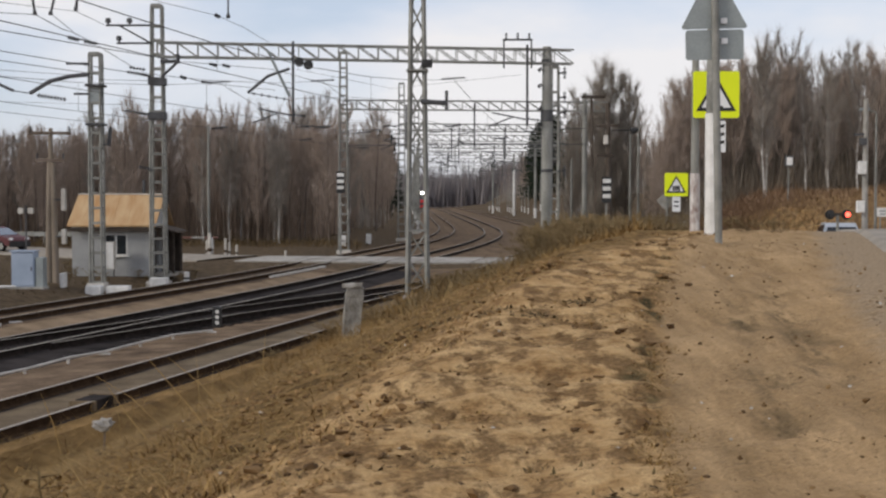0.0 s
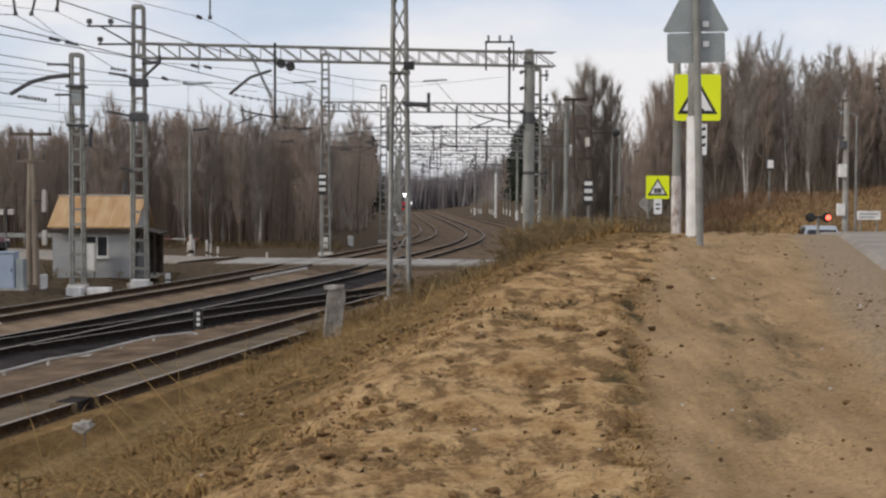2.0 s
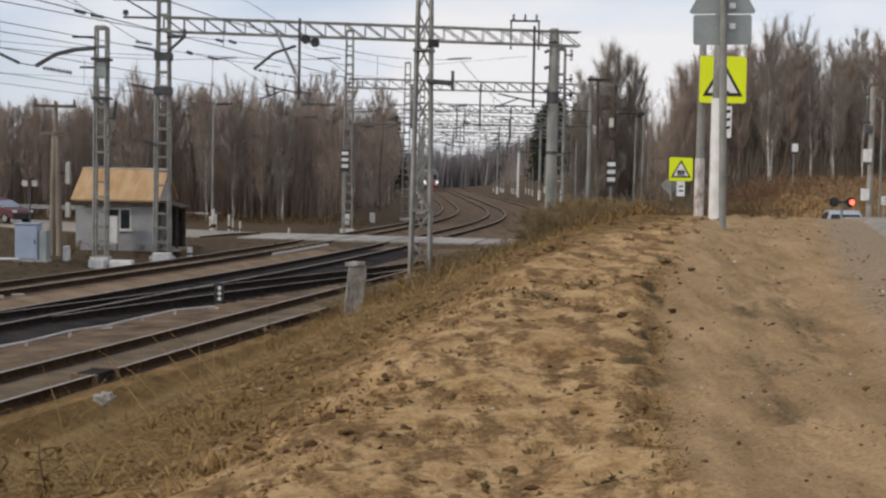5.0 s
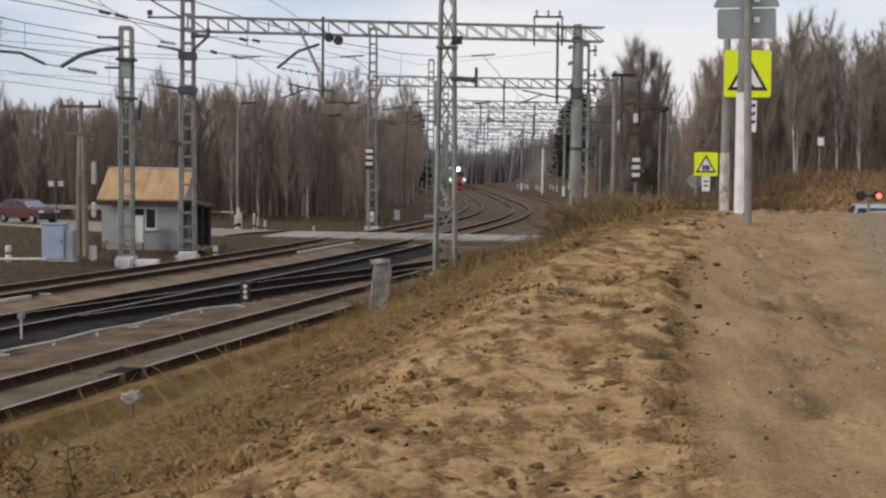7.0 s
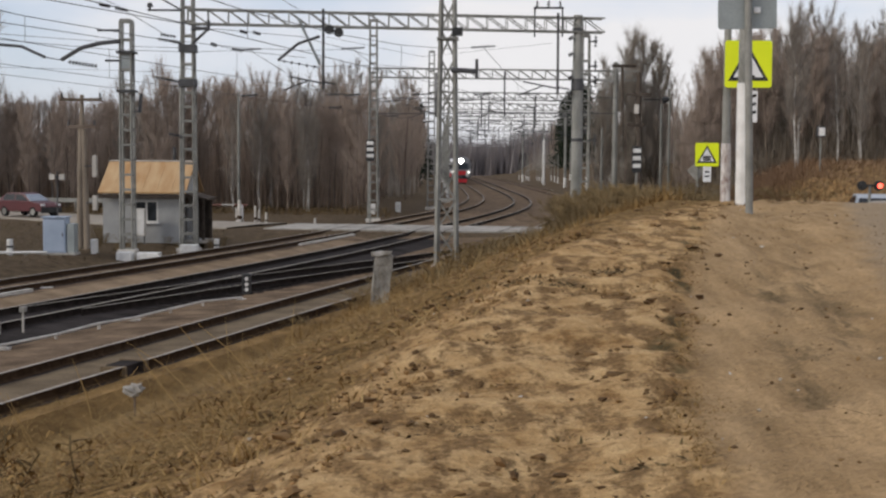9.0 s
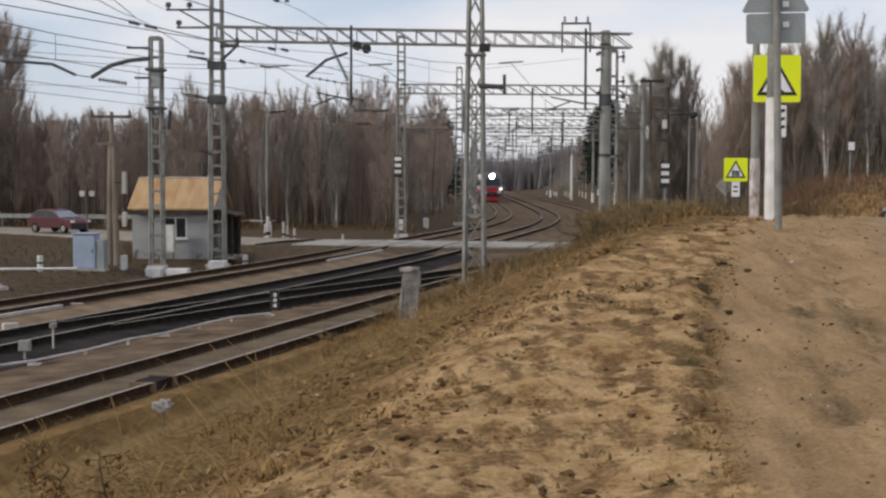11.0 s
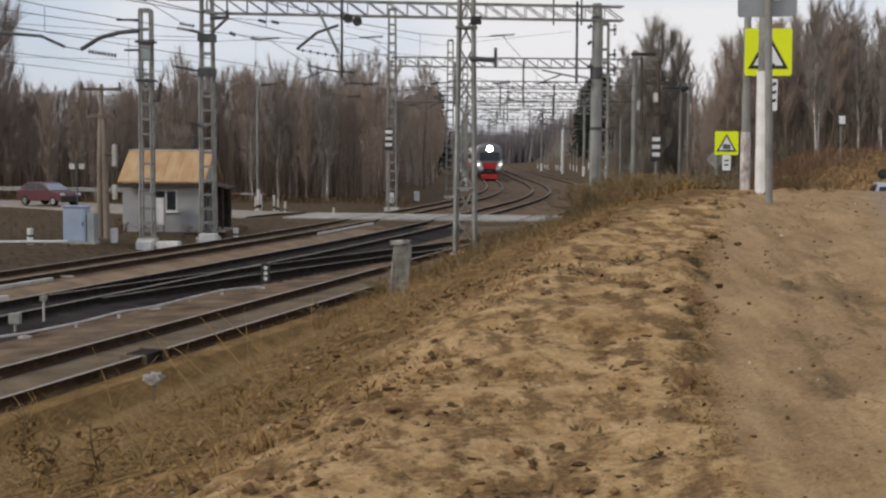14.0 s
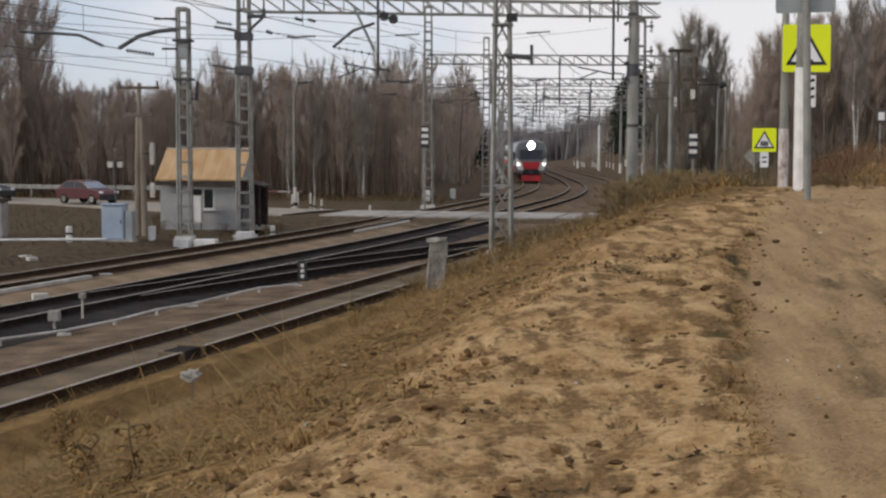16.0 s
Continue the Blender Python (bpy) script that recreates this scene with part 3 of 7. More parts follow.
def build_road():
    verts, faces = [], []
    pts = [(p, z) for p, z in zip(_rl, _road_z) if not (-11.0 < p[0] < 7.4 and p[1] > 60)]
    runs, last = [[]], None
    for p, z in pts:
        if last is not None and (p[0] - last[0]) ** 2 + (p[1] - last[1]) ** 2 > 9:
            runs.append([])
        runs[-1].append((p, z))
        last = p
    for run in runs:
        base = len(verts)
        for i, (p, z) in enumerate(run):
            a, b = run[max(i - 1, 0)][0], run[min(i + 1, len(run) - 1)][0]
            d = Vector((b[0] - a[0], b[1] - a[1])).normalized()
            for o, dz in ((-3.6, -0.12), (-3.4, 0.0), (-1.7, 0.03), (0, 0.05), (1.7, 0.03), (3.4, 0.0), (3.6, -0.12)):
                verts.append((p[0] + d.y * o, p[1] - d.x * o, z + dz))
        for i in range(len(run) - 1):
            for j in range(6):
                a = base + i * 7 + j
                faces.append((a, a + 1, a + 8, a + 7))
    tagged(soft_mesh("road", verts, faces, ASPHALT), "grey asphalt road with dusty edges over a rise", "road", kind="structure")


build_road()


def build_crossing():
    """The deck of the level crossing: slabs between and beside the rails."""
    deck = thing("crossing_deck", "pale concrete slab deck of the level crossing", "level crossing")
    slab = {}
    spans = []
    for off in TRACKS.values():
        spans += [(off - 0.70, off + 0.70), (off - 1.75, off - 0.88), (off + 0.88, off + 1.75)]
    spans += [(1.8, 2.7), (6.3, 8.1), (-4.4, -1.8), (11.75, 12.9)]
    for o0, o1 in spans:
        for k in range(3):
            w = round(o1 - o0, 2)
            if w not in slab:
                bm = B()
                box(bm, -w / 2, -0.98, -0.2, w / 2, 0.98, 0.03, 0.02)
                slab[w] = mesh_of(bm, "slab", DECK)
            y = 74.6 + k * 2.0
            x, yy = on_track((o0 + o1) / 2, y)
            same_part("slab", slab[w], deck, pose(x, yy, 0.004 * k, 0, 0, -math.degrees(math.atan(slope_at(y)))))


build_crossing()


# ---- overhead line: lattice masts, gantries, wires ----
def lattice_mast(name, label, height, base, top, ladder, m, group="lattice masts", foot=0.3):
    """Four angle legs that draw together, held by battens or by crossed laces."""
    ob = thing(name, label, "mast", group, m)
    def leg_at(sx, sy, z):
        w = base + (top - base) * z / height
        return Vector((sx * w / 2, sy * w / 2, z))
    for sx in (-1, 1):
        for sy in (-1, 1):
            bm = B()
            bar(bm, leg_at(sx, sy, 0), leg_at(sx, sy, height), 0.055 if ladder else 0.075, 0.05 if ladder else 0.06, 4)
            part("leg", bm, STEEL, ob)
    bm = B()
    z, i = 0.3, 0
    step = 0.6 if ladder else 0.8
    while z + step < height:
        for a, b in (((-1, -1), (1, -1)), ((1, -1), (1, 1)), ((1, 1), (-1, 1)), ((-1, 1), (-1, -1))):
            if ladder:
                one = B()
                box_between(one, leg_at(*a, z), leg_at(*b, z), 0.03, 0.09)
                part("batten", one, STEEL, ob)
            else:
                p, q = (leg_at(*a, z), leg_at(*b, z + step)) if i % 2 else (leg_at(*b, z), leg_at(*a, z + step))
                one = B()
                bar(one, p, q, 0.036, None, 4)
                part("lace", one, STEEL, ob)
        z += step
        i += 1
    bm.free()
    for sx, sy in ((-1, -1), (1, 1)):
        one = B()
        box_between(one, leg_at(sx, sy, height), leg_at(-sx, sy, height), 0.12, 0.14)
        part("cap_bar", one, STEEL, ob)
    bm = B()
    box(bm, -base * 0.75, -base * 0.75, -0.7, base * 0.75, base * 0.75, foot, 0.04)
    part("footing", bm, PALE_CONCRETE, ob, "whitewashed concrete footing")
    return ob


def box_between(bm, p, q, thick, high):
    d = (q - p)
    n = Vector((-d.y, d.x, 0)).normalized() * thick / 2
    u = Vector((0, 0, high / 2))
    ring_loft(bm, [[p - n - u, p + n - u, p + n + u, p - n + u], [q - n - u, q + n - u, q + n + u, q - n + u]])


def concrete_pole(label, height, m, white=0.0, r=0.2, group="concrete poles"):
    ob = thing("concrete_pole", label, "pole", group, m)
    bm = B()
    bar(bm, (0, 0, -0.6), (0, 0, height), r, r * 0.72, 14)
    part("shaft", bm, POLE_CONCRETE, ob)
    if white:
        bm = B()
        bar(bm, (0, 0, -0.3), (0, 0, white), r * 1.03, r * 1.02, 14)
        part("painted_base", bm, PEELING if "peeling" in label else WHITE, ob, "peeling whitewashed base" if "peeling" in label else "whitewashed base")
    return ob


def gantry(name, p, q, z, deep, label):
    """A trussed beam between two supports."""
    ob = thing(name, label, "gantry beam", "gantry beams")
    p, q = Vector((*p, z)), Vector((*q, z - 0.12))
    n = Vector((-(q - p).y, (q - p).x, 0)).normalized() * 0.28
    length = (q - p).length
    k = max(8, int(length / 0.85))
    for s in (-1, 1):
        for u in (-deep / 2, deep / 2):
            bm = B()
            bar(bm, p + n * s + Vector((0, 0, u)), q + n * s + Vector((0, 0, u)), 0.048, None, 4)
            part("chord", bm, STEEL, ob)
        bm = B()
        for i in range(k):
            a, b = p.lerp(q, i / k) + n * s, p.lerp(q, (i + 1) / k) + n * s
            up = Vector((0, 0, deep / 2))
            bar(bm, a + up, b - up, 0.03, None, 4)
            bar(bm, a - up, a + up, 0.026, None, 4)
        part("web", bm, STEEL, ob)
    return ob


def insulator(bm, a, b, r=0.07, n=4):
    """A string of discs on a rod."""
    a, b = Vector(a), Vector(b)
    bar(bm, a, b, 0.018, None, 5)
    for i in range(n):
        c = a.lerp(b, (i + 0.7) / (n + 0.4))
        d = (b - a).normalized() * 0.025
        bar(bm, c - d, c + d, r, r * 0.5, 8)


def hanger(x, y, z_top, z_low, side):
    """A drop post under a gantry, with its steady arm and insulators."""
    ob = thing("drop_bracket", "dark steel drop post with steady arm and insulators", "bracket", "drop brackets")
    bm = B()
    bar(bm, (x, y, z_top), (x, y, z_low), 0.06, None, 6)
    part("post", bm, DARK_STEEL, ob)
    bm = B()
    bar(bm, (x, y, z_low + 0.25), (x + side * 1.5, y, z_low + 0.55), 0.035, 0.03, 6)
    bar(bm, (x + side * 0.6, y, z_low + 0.38), (x + side * 1.7, y, z_low - 0.05), 0.028, None, 6)
    part("steady_arm", bm, DARK_STEEL, ob)
    bm = B()
    insulator(bm, (x, y, z_low + 0.3), (x - side * 0.55, y, z_low + 0.22), 0.08)
    part("insulator", bm, DARK_STEEL, ob)


GANTRIES = (59.6, 93.0, 119.0, 141.0, 163.0, 192.0, 230.0, 285.0)
CONTACT, BEAM = 6.25, 9.62


def wire(name, pts, r, label, group):
    bm = B()
    for a, b in zip(pts, pts[1:]):
        bar(bm, a, b, r, None, 4)
    ob = new(name, mesh_of(bm, name, DARK_STEEL))
    tagged(ob, label, "wire", group)
    return ob


def build_line():
    for i, y in enumerate(GANTRIES):
        lx, ly = on_track(-3.0, y)
        rx, ry = on_track(13.1 if i else 13.95, y)
        z = BEAM - (-0.02 if i == 0 else 0.2 if i == 1 else 0.45)
        tall = 11.95 if i == 0 else 13.3
        if i < 4:
            lattice_mast("lattice_mast", "tall grey galvanised lattice mast with ladder battens", tall, 0.62, 0.42, True, pose(lx, ly, ground_z(lx, ly) - 0.05))
        else:
            concrete_pole("slender grey concrete catenary pole with white base", 10.4, pose(lx, ly, ground_z(lx, ly)), 1.1, 0.19)
        ry = y + (2.4 if i == 0 else 0.6)
        gh = ground_z(rx, ry)
        concrete_pole("weathered concrete catenary pole beside the track" if i < 2 else "slender grey concrete catenary pole with white base", (9.95 if i == 0 else 10.2) - gh, pose(rx, ry, gh), 0.0 if i < 2 else (7.5 if i == 6 else 1.3), 0.27 if i == 0 else 0.2)
        ex, ey = on_track(15.1 if i == 0 else 14.6, y)
        ry, ey = y + (2.4 if i == 0 else 0.6), y + (2.6 if i == 0 else 0.6)
        gantry("gantry_beam", (lx, ly), (ex, ey), z, 0.6, "grey trussed steel gantry beam spanning the tracks")
        if i == 0:
            hanger(-6.35, y + 0.5, z + 0.35, 6.6, -1)
            hanger(3.65, y + 1.9, z + 0.35, 6.5, -1)
        else:
            for off in TRACKS.values():
                hx, hy = on_track(off + 1.2, y)
                hanger(hx, hy, z, 6.5, -1)
    for y in GANTRIES[1:7:2]:
        span = thing("cross_span", "dark steel cross span between the far masts", "overhead line", "overhead lines")
        for z, r in ((7.75, 0.03), (6.75, 0.035)):
            pts = [on_track(o, y) for o in (-2.8, 1.5, 6.0, 10.0, 12.9)]
            bm = B()
            for p, q in zip(pts, pts[1:]):
                bar(bm, (*p, z), (*q, z), r, None, 4)
            part("span_cable", bm, DARK_STEEL, span)
        for o in (0.2, 4.7, 10.1):
            x, yy = on_track(o, y)
            bm = B()
            insulator(bm, (x, yy, 7.75), (x, yy, 6.75), 0.13, 5)
            part("insulator", bm, DARK_STEEL, span)
    sup = (-45.0, 8.0) + GANTRIES + (345.0, 410.0)
    for key, off in TRACKS.items():
        mess, cont, drops = [], [], []
        for a, b in zip(sup, sup[1:]):
            n = 8 if a < 120 else 4
            for k in range(n):
                t = k / n
                y = a + (b - a) * t
                x, yy = on_track(off + 0.25 * (1 if sup.index(a) % 2 else -1) * (1 - 2 * t), y)
                zm = 8.2 - 1.35 * 4 * t * (1 - t)
                mess.append((x, yy, zm))
                cont.append((x, yy, CONTACT))
                if 0 < k and k % 2 == 0 and a < 150:
                    drops.append(((x, yy, CONTACT), (x, yy, zm)))
        w = thing("catenary", "dark catenary wires strung over a railway track", "overhead line", "overhead lines")
        for nm, pts, r in (("messenger_wire", mess, 0.012), ("contact_wire", cont, 0.011)):
            bm = B()
            for p, q in zip(pts, pts[1:]):
                bar(bm, p, q, r, None, 4)
            part(nm, bm, DARK_STEEL, w)
        for k, p in enumerate(mess):
            if 50 < p[1] < 150 and k % 3 == 1:
                for z, ln in ((p[2], 0.5), (CONTACT + 0.03, 0.35)):
                    bm = B()
                    insulator(bm, (p[0] - ln, p[1], z), (p[0] + ln, p[1], z + 0.06), 0.06, 9)
                    part("insulator", bm, DARK_STEEL, w)
        for p, q in drops:
            bm = B()
            bar(bm, p, q, 0.008, None, 3)
            part("dropper", bm, DARK_STEEL, w)
    # feeders that end on the masts beside the house, and slack jumpers between them
    for pts, r in (
            (((-12.08, 59.3, 9.25), (-14.77, 47.3, 8.97), (-19.2, 27.5, 8.5)), 0.024),
            (((-14.08, 56.5, 8.33), (-15.58, 49.8, 8.21), (-19.0, 34.5, 7.95)), 0.02),
            (((-14.64, 56.5, 8.26), (-15.9, 50.9, 7.97), (-18.6, 39.0, 7.4)), 0.014),
            (((-14.28, 56.5, 6.42), (-15.69, 50.2, 6.44), (-18.6, 37.2, 6.48)), 0.014),
            (((-12.15, 59.3, 7.23), (-14.82, 47.4, 6.61), (-17.3, 36.3, 6.0)), 0.01),
            (((-12.26, 59.3, 8.26), (-13.7, 56.9, 8.11)), 0.016),
            (((-12.85, 59.0, 8.78), (-13.05, 53.0, 9.16), (-13.0, 50.0, 9.2), (-13.0, 48.5, 9.15), (-12.91, 45.0, 9.2)), 0.016),
            (((-13.0, 50.0, 9.22), (-12.38, 45.0, 9.2)), 0.014),
            (((-13.57, 57.0, 10.3), (-11.61, 45.0, 9.3), (-12.46, 40.0, 8.91), (-13.6, 30.0, 8.5)), 0.012),
            (((-15.0, 38.0, 8.6), (-13.4, 43.0, 9.0), (-12.91, 45.0, 9.2)), 0.018),
            (((-7.28, 59.2, 9.85), (-8.02, 57.0, 10.22), (-8.72, 55.0, 10.42), (-10.01, 50.0, 10.29), (-11.0, 45.0, 10.4)), 0.014),
            (((-11.2, 59.5, 9.05), (-10.75, 59.5, 9.06), (-7.99, 66.0, 9.33), (-5.2, 77.0, 9.2)), 0.018),
            (((-10.97, 59.9, 8.46), (-10.01, 60.2, 8.23), (-7.4, 62.5, 8.1)), 0.016),
            (((-6.4, 60.0, 7.55), (-4.2, 64.0, 7.9), (0.5, 75.0, 8.3), (4.6, 93.0, 8.6)), 0.014),
            (((-6.2, 60.0, 8.8), (-2.2, 60.8, 8.05), (3.4, 61.5, 8.7)), 0.01)):
        wire("feeder_wire", pts, r * 0.85, "dark slack feeder wire on the masts", "feeder wires")
    for x, y, z, ln in ((-13.0, 50.0, 9.0, 0.3), (-13.05, 52.6, 9.14, 0.35), (-10.0, 60.1, 8.26, 0.35), (-10.97, 60.0, 8.46, 0.2), (-9.52, 62.4, 9.17, 0.25), (-9.94, 61.4, 9.13, 0.25), (-8.72, 55.0, 10.42, 0.15), (-12.7, 59.0, 8.75, 0.5)):
        bm = B()
        insulator(bm, (x - ln * 0.7, y, z + 0.04), (x + ln * 0.7, y, z - 0.06), 0.085, 5)
        ob = new("wire_insulator", mesh_of(bm, "wire_insulator", DARK_STEEL))
        tagged(ob, "dark disc insulator strung in a feeder wire", "insulator", "wire insulators")
    # slim feeder mast close behind the concrete gantry pole
    x, y = 5.05, 64.0
    g = ground_z(x, y)
    fm = lattice_mast("lattice_mast", "slim grey lattice mast hung with insulators behind the pole", 9.3 - g, 0.34, 0.3, True, pose(x, y, g - 0.05), foot=0.1)
    for z, sd in ((9.0, 1), (8.45, -1), (7.9, 1), (7.2, 1), (5.9, -1), (4.6, 1)):
        bm = B()
        bar(bm, (0.1 * sd, -0.2, z - g), (0.5 * sd, -0.2, z - g + 0.05), 0.035, None, 6)
        insulator(bm, (0.42 * sd, -0.2, z - g - 0.25), (0.42 * sd, -0.2, z - g + 0.3), 0.1, 4)
        part("insulator", bm, DARK_STEEL, fm)
    # dark clamps round the concrete pole in front of it
    x, y = on_track(13.95, GANTRIES[0])[0], GANTRIES[0] + 2.4
    ob = thing("pole_fittings", "dark steel clamps and insulators strapped round a concrete pole", "bracket", m=pose(x, y, 0))
    for z, w, h in ((6.95, 0.34, 0.5), (4.55, 0.32, 0.14), (9.3, 0.3, 0.2)):
        bm = B()
        bar(bm, (0, 0, z - h / 2), (0, 0, z + h / 2), w * 0.82, w * 0.8, 12)
        part("clamp", bm, DARK_STEEL, ob)
    for z in (9.0, 8.3, 7.3, 6.6):
        bm = B()
        insulator(bm, (-0.22, -0.2, z), (-0.42, -0.2, z - 0.12), 0.1, 3)
        part("insulator", bm, DARK_STEEL, ob)


build_line()


# ---- crossing keeper's house ----
def build_house():
    h = thing("keepers_house", "small grey rendered crossing house with an ochre gable roof", "house", m=pose(-14.62, 62.3, -0.12))
    w, d, ht = 1.74, 3.6, 2.42
    bm = B()
    # walls with a window opening in the front and a door opening in the right side
    def wall_run(x0, x1, y0, y1, holes, along):
        cuts = sorted({a for hh in holes for a in hh[:2]} | ({x0, x1} if along == "x" else {y0, y1}))
        for a, b in zip(cuts, cuts[1:]):
            zs = [(0, ht)]
            for p, q, z0, z1 in holes:
                if p <= a and b <= q:
                    zs = [(0, z0), (z1, ht)]
            for z0, z1 in zs:
                if z1 - z0 > 0.01:
                    if along == "x":
                        box(bm, a, y0, z0, b, y1, z1)
                    else:
                        box(bm, x0, a, z0, x1, b, z1)
    wall_run(-w, w, 0, 0.25, [(-0.35, 0.7, 0.92, 1.9)], "x")
    wall_run(-w, w, d - 0.25, d, [], "x")
    wall_run(-w, -w + 0.25, 0.25, d - 0.25, [], "y")
    wall_run(w - 0.25, w, 0.25, d - 0.25, [(0.9, 1.8, 0.0, 2.0)], "y")
    bmesh.ops.remove_doubles(bm, verts=bm.verts, dist=0.001)
    part("wall", bm, WALL, h)
    ridge = 3.58
    for s in (-1, 1):
        bm = B()
        x = s * w
        a, b, c = (x, 0.02, ht), (x, d - 0.02, ht), (x, d / 2, ridge - 0.14)
        i = (x - s * 0.2, 0.02, ht), (x - s * 0.2, d - 0.02, ht), (x - s * 0.2, d / 2, ridge - 0.14)
        ring_loft(bm, [[a, b, c], list(i)])
        part("gable", bm, WALL, h)
    for s in (-1, 1):
        e = 0.32
        y0, yr = (-e, d / 2) if s < 0 else (d + e, d / 2)
        z0 = ht - e * (ridge - ht) / (d / 2)
        o = 0.07
        n = 6
        for k in range(n):
            bm = B()
            xa, xb = -w - 0.14 + k * (2 * w + 0.42) / n, -w - 0.14 + (k + 1) * (2 * w + 0.42) / n
            ring_loft(bm, [[(xa, y0, z0), (xa, y0, z0 + o), (xa, yr, ridge + o), (xa, yr, ridge)],
                           [(xb - 0.006, y0, z0), (xb - 0.006, y0, z0 + o + 0.006), (xb - 0.006, yr, ridge + o + 0.006), (xb - 0.006, yr, ridge)]])
            part("roof_sheet", bm, ROOF, h)
    bm = B()
    box(bm, -w - 0.16, d / 2 - 0.09, ridge + 0.04, w + 0.3, d / 2 + 0.09, ridge + 0.1, 0.02)
    part("ridge_cap", bm, PALE_CONCRETE, h, "pale ridge cap")
    bm = B()
    box(bm, -w - 0.15, -0.36, ht - 0.42, w + 0.25, -0.32, ht - 0.26)
    part("eaves_board", bm, SLEEPER, h, "dark eaves board")
    bm = B()
    for x0, x1, z0, z1 in ((-0.35, 0.7, 0.92, 0.99), (-0.35, 0.7, 1.83, 1.9), (-0.35, -0.28, 0.99, 1.83), (0.63, 0.7, 0.99, 1.83), (0.14, 0.22, 0.99, 1.83)):
        box(bm, x0, 0.08, z0, x1, 0.15, z1)
    win = part("window", bm, WHITE, h, "white-framed window")
    for x0, x1 in ((-0.28, 0.14), (0.22, 0.63)):
        bm = B()
        box(bm, x0, 0.1, 0.99, x1, 0.115, 1.83)
        part("pane", bm, GLASS, win)
    bm = B()
    box(bm, -0.42, -0.1, 0.87, 0.77, 0.08, 0.916, 0.008)
    part("sill", bm, WHITE, win)
    bm = B()
    box(bm, w - 0.2, 0.91, 0.02, w - 0.13, 1.79, 1.99, 0.01)
    part("door", bm, SLEEPER, h, "dark wooden door")
    # lean-to porch on the right side
    bm = B()
    box(bm, w + 0.01, 0.5, 0.0, w + 0.95, 2.6, 0.12, 0.01)
    part("porch_step", bm, CONCRETE, h)
    for y in (0.6, 2.5):
        bm = B()
        box(bm, w + 0.82, y - 0.05, 0.12, w + 0.92, y + 0.05, 1.95)
        part("porch_post", bm, SLEEPER, h)
    bm = B()
    box(bm, w + 0.02, 2.5, 0.12, w + 0.85, 2.58, 1.98, 0.01)
    part("porch_wall", bm, SLEEPER, h, "dark board wall of the porch")
    bm = B()
    ring_loft(bm, [[(w, 0.4, 2.2), (w + 1.1, 0.4, 1.92), (w + 1.1, 0.4, 1.99), (w, 0.4, 2.27)], [(w, 2.7, 2.2), (w + 1.1, 2.7, 1.92), (w + 1.1, 2.7, 1.99), (w, 2.7, 2.27)]])
    part("porch_roof", bm, SLEEPER, h, "dark porch roof")
    bm = B()
    bar(bm, (0.9, 2.6, 3.2), (0.9, 2.6, 4.3), 0.07, None, 8)
    part("flue", bm, DARK_STEEL, h)


build_house()


# ---- road signs and poles on the bank ----
def plate(bm, pts, y0, y1, index=0):
    """A flat sheet of a given outline (x, z)."""
    ring_loft(bm, [[(x, y0, z) for x, z in pts], [(x, y1, z) for x, z in pts]], index=index)


def rounded(cx, cz, w, h, r, n=4):
    pts = []
    for sx, sz, a0 in ((1, -1, -90), (1, 1, 0), (-1, 1, 90), (-1, -1, 180)):
        for i in range(n + 1):
            a = radians(a0 + 90 * i / n)
            pts.append((cx + sx * (w / 2 - r) + r * math.cos(a), cz + sz * (h / 2 - r) + r * math.sin(a)))
    return pts


def warning_sign(ob, size, x, y, z, symbol):
    """A fluorescent square with a black-edged white triangle on it, facing the camera's side."""
    bm = B()
    plate(bm, rounded(x, z, size, size, 0.05), y - 0.012, y)
    sheet = part("sign_panel", bm, LIME, ob, "fluorescent yellow-green panel")
    t = size * 0.43
    def tri(k, dz=0.0):
        return [(x - t * k, z - t * 0.80 * k + dz), (x + t * k, z - t * 0.80 * k + dz), (x, z + t * 0.95 * k + dz)]
    bm = B()
    plate(bm, tri(1.0, -0.01), y - 0.017, y - 0.0125)
    part("triangle_border", bm, BLACK, sheet, "black triangle border")
    bm = B()
    plate(bm, tri(0.74, -0.025), y - 0.022, y - 0.0175)
    part("triangle_field", bm, SIGN_WHITE, sheet, "white triangle field")
    bm = B()
    s = size
    if symbol == "walker":
        for k in range(3):
            plate(bm, [(x - 0.16 * s + k * 0.12 * s, z - 0.3 * s), (x - 0.09 * s + k * 0.12 * s, z - 0.3 * s), (x - 0.07 * s + k * 0.1 * s, z - 0.24 * s), (x - 0.13 * s + k * 0.1 * s, z - 0.24 * s)], y - 0.027, y - 0.0225)
        plate(bm, [(x - 0.03 * s, z - 0.22 * s), (x + 0.07 * s, z - 0.22 * s), (x + 0.05 * s, z + 0.04 * s), (x - 0.02 * s, z + 0.04 * s)], y - 0.027, y - 0.0225)
    else:
        for k in range(4):
            xx = x - 0.15 * s + k * 0.08 * s
            plate(bm, [(xx, z - 0.26 * s), (xx + 0.055 * s, z - 0.26 * s), (xx + 0.055 * s, z - 0.06 * s), (xx + 0.027 * s, z - 0.02 * s), (xx, z - 0.06 * s)], y - 0.027, y - 0.0225)
        for dz in (-0.11, -0.21):
            plate(bm, [(x - 0.17 * s, z + dz * s), (x + 0.17 * s, z + dz * s), (x + 0.17 * s, z + (dz + 0.035) * s), (x - 0.17 * s, z + (dz + 0.035) * s)], y - 0.03, y - 0.0275)
    part("symbol", bm, BLACK, sheet, "black symbol")


